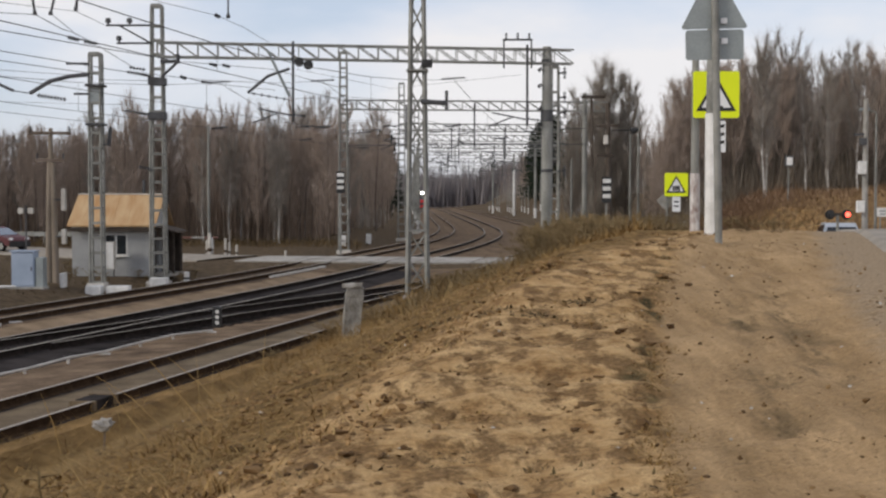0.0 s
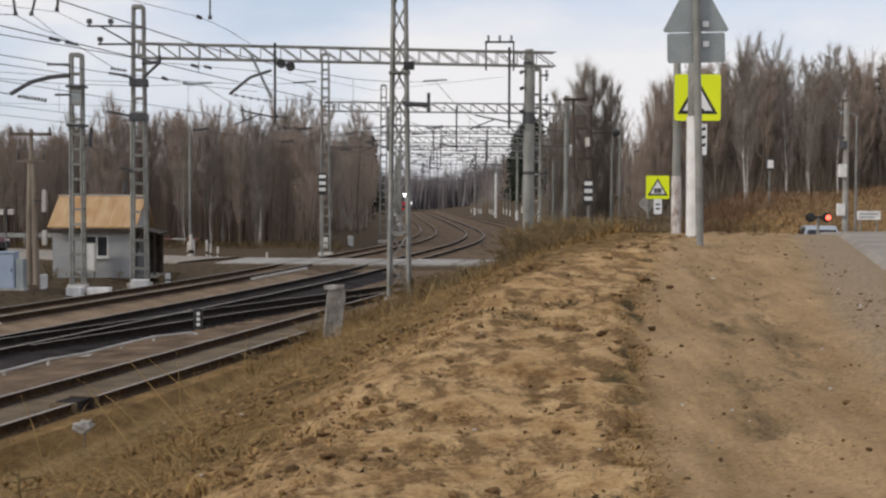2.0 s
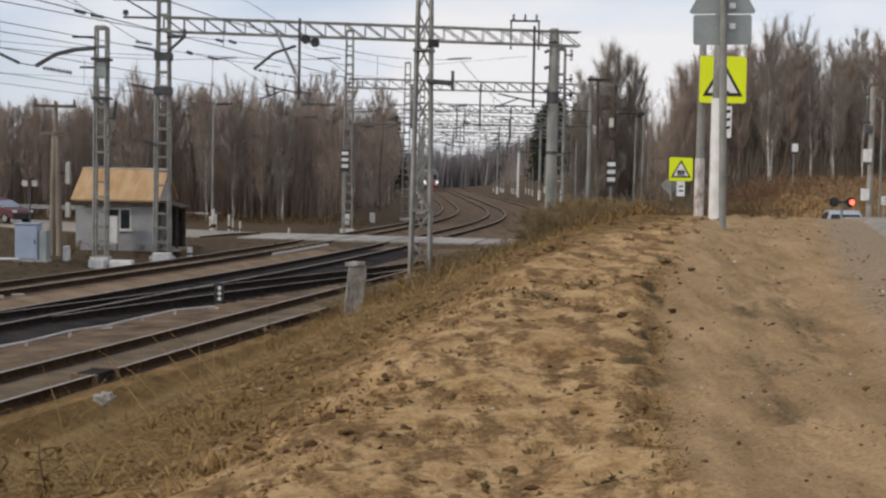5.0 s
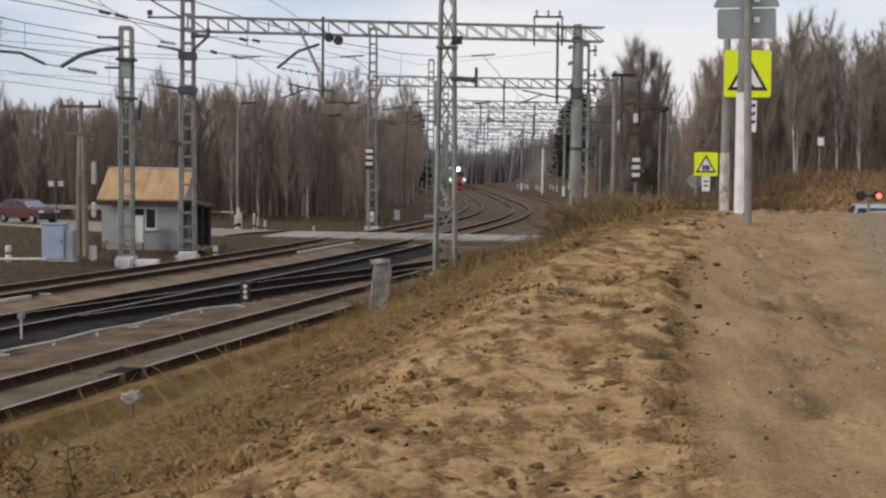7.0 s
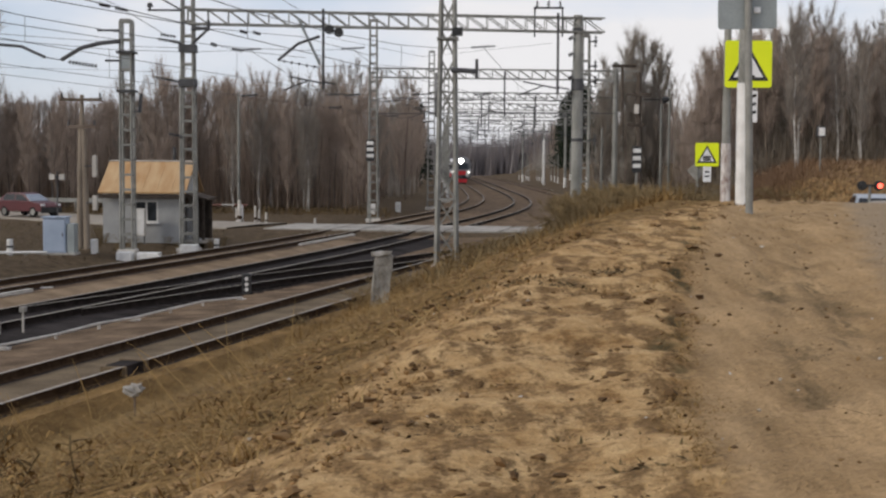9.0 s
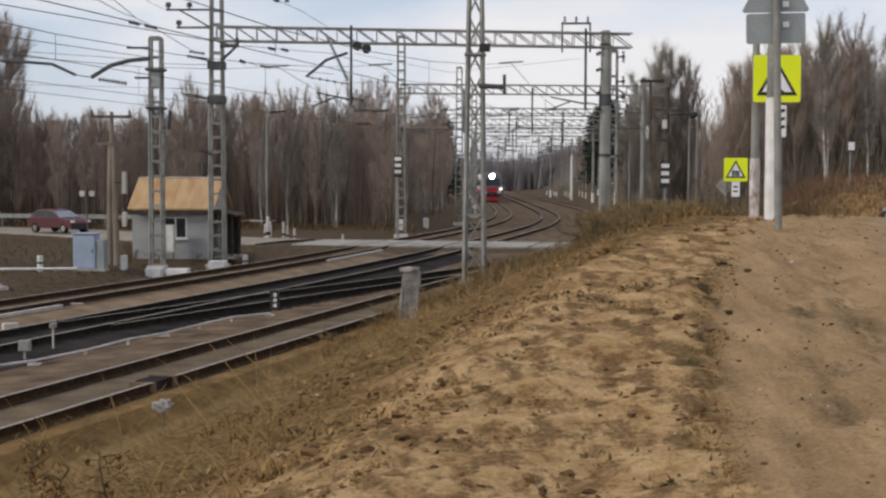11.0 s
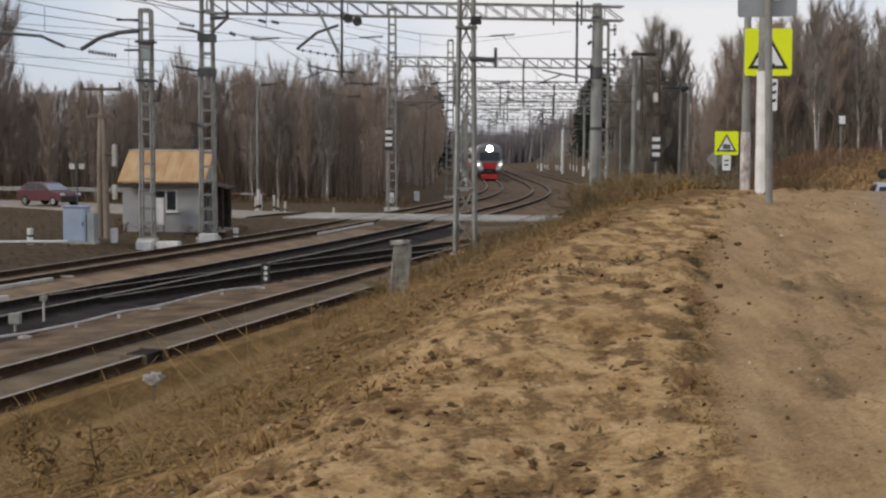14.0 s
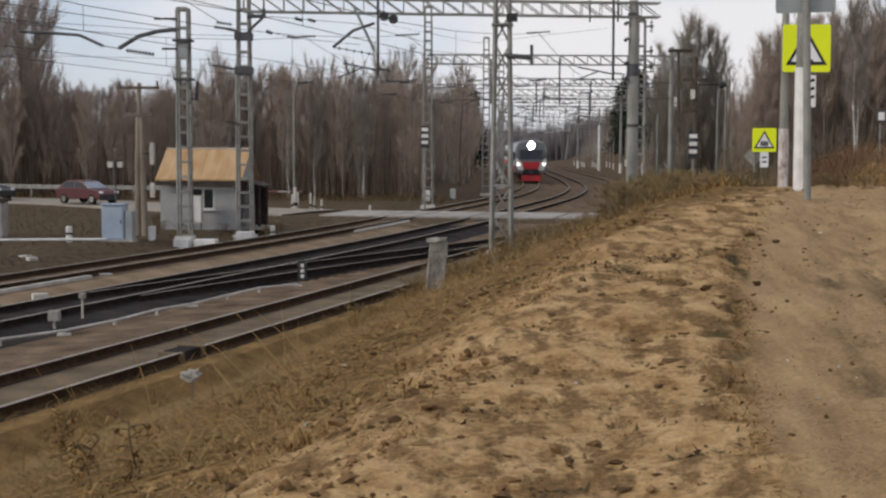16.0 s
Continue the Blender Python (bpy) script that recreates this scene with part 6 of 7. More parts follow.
def build_left_clutter():
    # double wooden pole with cross arms
    x, y = -15.95, 57.6
    ob = thing("utility_pole", "old twin-legged wooden utility pole with cross arms", "utility pole", "utility poles", m=pose(x, y, ground_z(x, y)))
    for dx, h in ((-0.11, 5.1), (0.13, 4.9)):
        bm = B()
        bar(bm, (dx * 1.3, 0, -0.3), (dx * 0.5, 0, h), 0.15, 0.11, 10)
        part("leg", bm, WOOD, ob)
    bm = B()
    bar(bm, (0, 0, 4.2), (0, 0, 6.3), 0.1, 0.08, 10)
    part("extension", bm, WOOD, ob)
    for z, w in ((6.1, 0.85), (5.0, 0.6)):
        bm = B()
        box(bm, -w, -0.14, z - 0.06, w, -0.06, z + 0.06)
        a = part("cross_arm", bm, BARK, ob)
        for s in (-1, 1):
            bm = B()
            bar(bm, (s * (w - 0.07), -0.1, z + 0.06), (s * (w - 0.07), -0.1, z + 0.28), 0.05, 0.03, 8)
            part("insulator", bm, DARK_STEEL, a)
    for z, h in ((3.4, 0.9), (1.9, 0.6)):
        bm = B()
        box(bm, 0.45, -0.2, z - h / 2, 0.62, 0.0, z + h / 2, 0.02)
        part("switch_box", bm, PALE_CONCRETE, ob)
        arm(ob, "box_bracket", (0.1, -0.1, z), (0.5, -0.1, z), 0.03)
    # pale blue relay cabinet
    x, y = -16.0, 54.2
    g = ground_z(x, y)
    ob = thing("relay_cabinet", "pale blue metal relay cabinet on a low plinth", "cabinet", m=pose(x, y, g))
    bm = B()
    box(bm, -0.48, -0.3, 0.08, 0.4, 0.3, 1.42, 0.03)
    body = part("body", bm, BLUE_BOX, ob)
    bm = B()
    box(bm, 0.42, -0.26, 0.08, 0.72, 0.3, 1.2, 0.03)
    part("side_body", bm, SIGN_BACK, ob, "grey side cabinet")
    bm = B()
    box(bm, -0.43, -0.318, 0.14, 0.35, -0.302, 1.36, 0.006)
    door = part("door", bm, BLUE_BOX, ob)
    bm = B()
    box(bm, 0.26, -0.34, 0.7, 0.31, -0.32, 0.85, 0.006)
    part("handle", bm, DARK_STEEL, door)
    bm = B()
    box(bm, -0.55, -0.36, -0.3, 0.78, 0.36, 0.075, 0.02)
    part("plinth", bm, CONCRETE, ob)
    bm = B()
    box(bm, -0.54, -0.36, 1.425, 0.44, 0.36, 1.47, 0.01)
    part("lid", bm, BLUE_BOX, ob)
    # long pale pipe before the cabinet and the house
    y = 52.0
    for a, b in ((-24.0, -16.2),):
        ob = thing("pipe_rail", "long white pipe lying on low supports", "pipe", "white pipes")
        z = 0.02
        bm = B()
        bar(bm, (a, y, z), (b, y + 1.5, z), 0.05, None, 8)
        part("pipe", bm, WHITE, ob)
        for t in (0.1, 0.5, 0.9):
            p = Vector((a + (b - a) * t, y + 1.5 * t, 0))
            bm = B()
            bar(bm, (p.x, p.y, ground_z(p.x, p.y) - 0.1), (p.x, p.y, z - 0.03), 0.05, None, 6)
            part("support", bm, CONCRETE, ob)
    # whitewashed blocks at the masts' feet and small posts
    for x, y, w, h in ((-13.65, 55.3, 0.3, 0.34), (-12.75, 55.5, 0.44, 0.34), (-11.76, 58.5, 0.35, 0.48), (-14.9, 55.4, 0.08, 0.55)):
        bm = B()
        g = ground_z(x, y)
        box(bm, -w, -0.3, -0.2, w, 0.3, h, 0.04)
        ob = new("concrete_block", mesh_of(bm, "concrete_block", WHITE))
        ob.matrix_basis = pose(x, y, g)
        tagged(ob, "whitewashed concrete block beside the track", "block", "whitewashed blocks")
    for x, y in ((-17.6, 53.4), (-11.0, 60.6)):
        g = ground_z(x, y)
        ob = thing("marker_post", "short white marker post with a dark band", "post", "marker posts", m=pose(x, y, g))
        bm = B()
        bar(bm, (0, 0, -0.2), (0, 0, 0.62), 0.12, 0.11, 10)
        pst = part("post", bm, WHITE, ob)
        bm = B()
        bar(bm, (0, 0, 0.3), (0, 0, 0.38), 0.13, 0.13, 10)
        part("band", bm, BLACK, pst)
    # concrete gate pillar at the far left
    x, y = -21.68, 56.5
    g = ground_z(x, y)
    ob = thing("gate_pillar", "grey concrete pillar with a dark cap", "pillar", m=pose(x, y, g))
    bm = B()
    box(bm, -0.4, -0.4, -0.3, 0.4, 0.4, 1.45, 0.03)
    part("shaft", bm, CONCRETE, ob)
    bm = B()
    box(bm, -0.52, -0.52, 1.452, 0.52, 0.52, 1.58, 0.03)
    part("cap", bm, SLEEPER, ob)
    # white electric box on the house front
    ob = thing("meter_cabinet", "white metal meter cabinet standing before the house", "cabinet", m=pose(-14.6, 61.6, ground_z(-14.6, 61.6)))
    bm = B()
    box(bm, -0.3, -0.16, 0.35, 0.3, 0.16, 1.55, 0.02)
    part("body", bm, PALE_CONCRETE, ob)
    for s in (-1, 1):
        arm(ob, "leg", (s * 0.24, 0, -0.1), (s * 0.24, 0, 0.36), 0.03)
    bm = B()
    box(bm, -0.26, -0.172, 0.4, -0.01, -0.162, 1.5)
    box(bm, 0.01, -0.172, 0.4, 0.26, -0.162, 1.5)
    part("door", bm, WHITE, ob)
    # guard rail behind the cars
    gr = thing("guard_rail", "grey steel guard rail along the road", "guard rail")
    pts = [(-60 + k * 4, float(np.interp(-60 + k * 4, [-60, -46, -34, -24], [107.0, 104.3, 100.3, 98.6]))) for k in range(10)]
    for p, q in zip(pts, pts[1:]):
        bm = B()
        box_between(bm, Vector((*p, 0.75)), Vector((*q, 0.75)), 0.05, 0.3)
        part("beam", bm, STEEL, gr)
        bm = B()
        bar(bm, (*p, -0.3), (*p, 0.85), 0.06, None, 6)
        part("post", bm, STEEL, gr)
    # backs of crossing lamps
    ob = thing("crossing_signal", "twin crossing lamp seen from behind", "traffic signal", m=pose(-23.6, 80.0, ground_z(-23.6, 80.0)))
    arm(ob, "post", (0, 0, -0.2), (0, 0, 2.94), 0.045, DARK_STEEL)
    for s in (-1, 1):
        bm = B()
        box(bm, s * 0.28 - 0.16, -0.1, 2.47, s * 0.28 + 0.16, 0.04, 2.79, 0.04)
        part("lamp_back", bm, PALE_CONCRETE, ob)
    arm(ob, "cross_bar", (-0.37, 0.05, 2.63), (0.37, 0.05, 2.63), 0.05)
    # barrier posts and boom beside the deck
    for x, y, h in ((-13.7, 83.0, 1.3), (-13.96, 83.5, 0.85), (-12.98, 84.3, 0.98), (-12.63, 83.5, 0.75), (-12.2, 83.5, 0.6), (-9.2, 82.5, 0.45)):
        g = ground_z(x, y)
        ob = thing("barrier_post", "white painted barrier post at the level crossing", "post", "barrier posts", m=pose(x, y, g))
        bm = B()
        bar(bm, (0, 0, -0.3), (0, 0, h), 0.16 if h > 1 else 0.08, 0.09 if h > 1 else 0.07, 10)
        pst = part("post", bm, PALE_CONCRETE, ob)
        bm = B()
        bar(bm, (0, 0, h * 0.15), (0, 0, h * 0.3), 0.165 if h > 1 else 0.083, None, 10)
        part("band", bm, RAIL, pst)
    ob = thing("barrier", "faded red and grey crossing barrier, lowered", "barrier", m=pose(-16.1, 86.0, ground_z(-16.1, 86.0)))
    for k in range(6):
        bm = B()
        bar(bm, (-2.4 + k * 0.8, 0, 0.95), (-1.6 + k * 0.8, 0, 0.95), 0.06, None, 8)
        part("boom_section", bm, DULL_RED if k % 2 else CONCRETE, ob)
    for k in (0, 5):
        arm(ob, "stand", (-2.2 + k * 0.85, 0, -0.2), (-2.2 + k * 0.85, 0, 0.95), 0.08, WHITE)
    # tall bare concrete poles against the wood
    for x, y, h in ((-16.4, 99.0, 8.4), (8.9, 98.0, 6.4), (12.7, 96.0, 7.2), (13.8, 100.0, 7.8)):
        concrete_pole("slender pole standing before the wood", h, pose(x, y, ground_z(x, y)), 0.0, 0.1, "poles before the wood")
    for off, y in ((-4.6, 100.0), (-4.2, 108.0), (12.6, 82.0), (13.4, 64.0)):
        x, yy = on_track(off, y)
        bm = B()
        box(bm, -0.2, -0.1, -0.2, 0.2, 0.1, 0.75, 0.03)
        ob = new("marker_plate", mesh_of(bm, "marker_plate", WHITE))
        ob.matrix_basis = pose(x, yy, ground_z(x, yy))
        tagged(ob, "small white marker plate beside the track", "marker", "marker plates")
    for k in range(16):
        x, yy = on_track(14.2 + 0.4 * (k % 3), 150 + k * 11)
        concrete_pole("thin lineside pole with a whitewashed foot", 2.6 + (k * 7 % 4) * 0.9, pose(x, yy, ground_z(x, yy)), 0.9, 0.085, "lineside poles")


build_left_clutter()


def build_dark_pole():
    """An old wooden line pole on the bank, with arms and a switch."""
    x, y = 8.95, 76.0
    g = ground_z(x, y)
    ob = thing("utility_pole", "dark wooden line pole with cross arms on the bank", "utility pole", "utility poles", m=pose(x, y, g))
    bm = B()
    bar(bm, (0, 0, -0.4), (-0.12, 0, 8.4 - g), 0.16, 0.12, 10)
    bar(bm, (-0.95, 0, 5.0 - g), (-1.0, 0, 8.8 - g), 0.08, 0.07, 8)
    part("shaft", bm, SLEEPER, ob)
    for z, a, b in ((8.73, -1.55, -0.28), (7.2, -0.75, 0.5), (5.6, -0.7, 0.2)):
        bm = B()
        box(bm, a, -0.14, z - 0.08 - g, b, -0.04, z + 0.08 - g)
        part("cross_arm", bm, SLEEPER, ob)
    bm = B()
    bar(bm, (1.15, 0, 6.9 - g), (1.5, 0, 7.0 - g), 0.2, 0.12, 12)
    bar(bm, (0.1, 0, 6.95 - g), (1.2, 0, 6.95 - g), 0.03, None, 6)
    part("lamp", bm, BLACK, ob)
    bm = B()
    box(bm, -0.35, -0.25, 6.2 - g, -0.12, -0.05, 6.7 - g, 0.02)
    part("switch_box", bm, PALE_CONCRETE, ob)


build_dark_pole()


# ---- lineside things near the tracks ----
def build_lineside():
    # leaning concrete stub
    x, y = -2.06, 31.5
    ob = thing("concrete_stub", "weathered square concrete stub leaning in the grass", "post", m=pose(x, y, ground_z(x, y), 0, 5, 8))
    def worn(bm, amount):
        bmesh.ops.subdivide_edges(bm, edges=bm.edges[:], cuts=5, use_grid_fill=True)
        for v in bm.verts:
            v.co += Vector((noise.noise(v.co * 5), noise.noise(v.co * 5 + Vector((7, 0, 0))), noise.noise(v.co * 4 + Vector((0, 9, 0))))) * amount
        return bm
    bm = B()
    box(bm, -0.19, -0.17, -0.3, 0.19, 0.17, 1.1)
    body = part("shaft", worn(bm, 0.05), STUB, ob)
    bm = B()
    box(bm, -0.27, -0.2, 1.1, 0.14, 0.19, 1.19)
    part("cap", worn(bm, 0.07), STUB, body, "broken cap")
    bm = B()
    bar(bm, (0.05, 0, 1.12), (0.06, 0.02, 1.27), 0.015, None, 6)
    part("rebar", bm, RAIL, body)
    # dwarf signal with three white discs
    x, y = -6.35, 39.6
    ob = thing("dwarf_signal", "short black dwarf signal with white marks", "signal", m=pose(x, y, -0.3))
    bm = B()
    box(bm, -0.12, -0.1, 0.0, 0.12, 0.1, 0.66, 0.02)
    b = part("case", bm, BLACK, ob)
    for k in range(3):
        bm = B()
        bar(bm, (0.02, -0.108, 0.22 + k * 0.15), (0.02, -0.101, 0.22 + k * 0.15), 0.055, None, 12)
        part("disc", bm, WHITE, b)
    # pipe run on pegs
    ob = thing("signal_pipe", "pale pipe run on short pegs between the tracks", "pipe")
    prev = None
    for k in range(14):
        yy = 16.9 + k * 1.75
        px, py = on_track(float(np.interp(yy, [17, 27, 29, 32, 38, 40], [6.6, 6.4, 6.75, 6.9, 7.05, 7.5])) + 0.03 * math.sin(k * 1.7), yy)
        z = -0.13 + 0.03 * math.sin(k * 2.3)
        arm(ob, "peg", (px, py, -0.45), (px, py, z), 0.035, PALE_CONCRETE)
        if k % 3 == 1:
            bm = B()
            box(bm, px - 0.12, py - 0.09, -0.42, px + 0.12, py + 0.09, -0.19, 0.02)
            part("block", bm, PALE_CONCRETE, ob)
        if prev:
            arm(ob, "pipe", prev, (px, py, z), 0.03, PALE_CONCRETE)
        prev = (px, py, z)
    # concrete beams and old rails lying along the far track
    for off, a, b in ((1.13, 32.0, 39.6), (1.05, 62.4, 71.6), (12.6, 79.5, 82.0)):
        bm = B()
        rings = []
        for y in np.linspace(a, b, 6):
            ring = []
            for o, z in ((-0.07, -0.22), (0.07, -0.22), (0.07, -0.08), (-0.07, -0.08)):
                x, yy = on_track(off + o, float(y))
                ring.append((x, yy, z))
            rings.append(ring)
        ring_loft(bm, rings)
        tagged(new("concrete_beam", mesh_of(bm, "concrete_beam", PALE_CONCRETE)), "long pale concrete beam lying beside the rails", "beam", "lying beams")
    rnd = random.Random(3)
    for x, yy in ((-12.17, 34.56), (-13.86, 44.1), (-13.5, 44.4), (-12.32, 40.53), (-12.22, 42.52), (-14.97, 39.93), (-17.08, 47.18), (-16.6, 46.4)):
        bm = B()
        box(bm, -rnd.uniform(0.14, 0.3), -0.1, -0.28, 0.2, 0.12, -rnd.uniform(0.08, 0.14), 0.03)
        ob = new("concrete_piece", mesh_of(bm, "concrete_piece", PALE_CONCRETE))
        ob.matrix_basis = pose(x, yy, 0, 0, 0, rnd.uniform(0, 90))
        tagged(ob, "pale broken concrete piece on the ballast", "rubble", "concrete pieces")
    # posts with small heads by the near track
    for x, y, h, w in ((-9.7, 28.4, 0.42, 0.11), (-9.62, 30.0, 0.72, 0.06)):
        ob = thing("track_box", "small pale track box on a thin leg", "box", "track boxes", m=pose(x, y, -0.4))
        arm(ob, "leg", (0, 0, 0), (0, 0, h), 0.025, PALE_CONCRETE)
        bm = B()
        box(bm, -w, -0.09, h - 0.06, w, 0.09, h + (0.16 if w > 0.1 else 0.06), 0.02)
        part("case", bm, CONCRETE, ob)
    # dark joint box at the near rail
    x, y = on_track(10.62, 26.6)
    ob = thing("joint_box", "dark open joint box with a pale lid against the near rail", "box", m=pose(x, y, -0.2, 0, 0, -math.degrees(math.atan(slope_at(26)))))
    bm = B()
    box(bm, -0.16, -0.34, -0.05, 0.24, 0.3, 0.215, 0.02)
    part("case", bm, OILY_SHADED, ob)
    bm = B()
    box(bm, -0.24, 0.32, -0.05, 0.28, 0.42, 0.225, 0.015)
    part("end_plate", bm, DUSTY, ob, "pale dusty end plate")
    bm = B()
    box(bm, -0.22, -0.44, -0.05, 0.26, -0.36, 0.2, 0.015)
    part("end_plate", bm, DUSTY, ob, "pale dusty end plate")
    # stake with a crumpled tag
    x, y = -4.1, 17.0
    ob = thing("stake", "thin stake with a crumpled white tag in the grass", "stake", m=pose(x, y, ground_z(x, y)))
    arm(ob, "stick", (0, 0, -0.1), (0.01, 0, 0.42), 0.012, BARK)
    bm = B()
    bmesh.ops.create_icosphere(bm, subdivisions=3, radius=0.095)
    for v in bm.verts:
        v.co = Vector((v.co.x * 1.3, v.co.y * 0.5, v.co.z * 0.75)) * (1 + 0.7 * noise.noise(v.co * 20))
        v.co.z += 0.36
    part("tag", bm, CONCRETE, ob, "crumpled pale tag")


build_lineside()


def build_long_stalks():
    for a, b, c in (((-1.5, 10.0, 1.6), (-1.82, 10.1, 1.98), (-2.14, 10.2, 2.32)), ((-2.36, 11.5, 1.42), (-2.6, 11.6, 1.68), (-2.8, 11.7, 1.92)), ((-3.4, 12.5, 1.2), (-3.46, 12.5, 1.45), (-3.6, 12.6, 1.72)), ((-4.3, 14.0, 0.5), (-4.52, 14.0, 0.85), (-4.7, 14.1, 1.15)), ((-4.9, 15.5, 0.3), (-5.05, 15.5, 0.62), (-5.3, 15.6, 0.95)), ((-5.6, 17.0, 0.0), (-5.78, 17.0, 0.4), (-6.1, 17.1, 0.8)), ((-1.9, 12.2, 1.62), (-2.1, 12.2, 1.86), (-2.4, 12.3, 2.08)), ((-2.9, 14.5, 1.1), (-3.2, 14.5, 1.4), (-3.6, 14.6, 1.62))):
        bm = B()
        bar(bm, a, b, 0.005, 0.004, 5)
        bar(bm, b, c, 0.004, 0.002, 5)
        tagged(new("dry_stalk", mesh_of(bm, "dry_stalk", STRAW)), "single long pale dry stalk leaning in the grass", "stalk", "long stalks")


build_long_stalks()


# ---- grass, weeds, clods, litter ----
def blades(name, label, spots, zs, lo, hi, width, lay, mat, seed, curl=0.3, comb=None):
    """Loose blades, each bent once; comb: the way, in radians, in which they lie."""
    rnd = np.random.RandomState(seed)
    n = len(spots)
    an = rnd.uniform(0, 2 * math.pi, n) if comb is None else rnd.normal(comb, 0.5, n) + math.pi * rnd.randint(0, 2, n)
    ln = rnd.uniform(lo, hi, n)
    tilt = np.clip(rnd.normal(lay, 0.3, n), 0.05, 1.5)
    side = np.stack([-np.sin(an), np.cos(an), np.zeros(n)], -1) * (width * rnd.uniform(0.6, 1.4, n))[:, None]
    fwd = np.stack([np.cos(an) * np.sin(tilt), np.sin(an) * np.sin(tilt), np.cos(tilt)], -1)
    t2 = np.clip(tilt + curl, 0, 1.65)
    fw2 = np.stack([np.cos(an) * np.sin(t2), np.sin(an) * np.sin(t2), np.cos(t2)], -1)
    base = np.stack([spots[:, 0], spots[:, 1], zs - 0.02], -1)
    mid = base + fwd * (ln * 0.55)[:, None]
    tip = mid + fw2 * (ln * 0.5)[:, None]
    v = np.stack([base - side, base + side, mid - side * 0.7, mid + side * 0.7, tip], 1).reshape(-1, 3)
    k = np.arange(n) * 5
    f4 = np.stack([k, k + 1, k + 3, k + 2], -1).tolist()
    f3 = np.stack([k + 2, k + 3, k + 4], -1).tolist()
    return tagged(soft_mesh(name, v.tolist(), f4 + f3, mat), label, "grass", kind="stuff")


def scatter(n, y0, y1, s0, s1, seed, clump=0.0, keep=None):
    """Spots on the bank, by distance up the line and from the near track."""
    rnd = np.random.RandomState(seed)
    y = y0 * (y1 / y0) ** rnd.uniform(0, 1, n)
    s = rnd.uniform(s0, s1, n)
    g = np.arctan(np.interp(y, _ys, _slope))
    x = np.interp(y, _ys, _mid) + (s + 9.95) / np.cos(g)
    if clump:
        m = np.array([noise.noise(Vector((a * 0.8, b * 0.8, seed))) for a, b in zip(x, y)])
        ok = m > rnd.uniform(-0.5, clump, n)
        x, y, s = x[ok], y[ok], s[ok]
    if keep is not None:
        ok = keep(x, y, s)
        x, y = x[ok], y[ok]
    return np.stack([x, y], -1), full_height(x, y)[0]


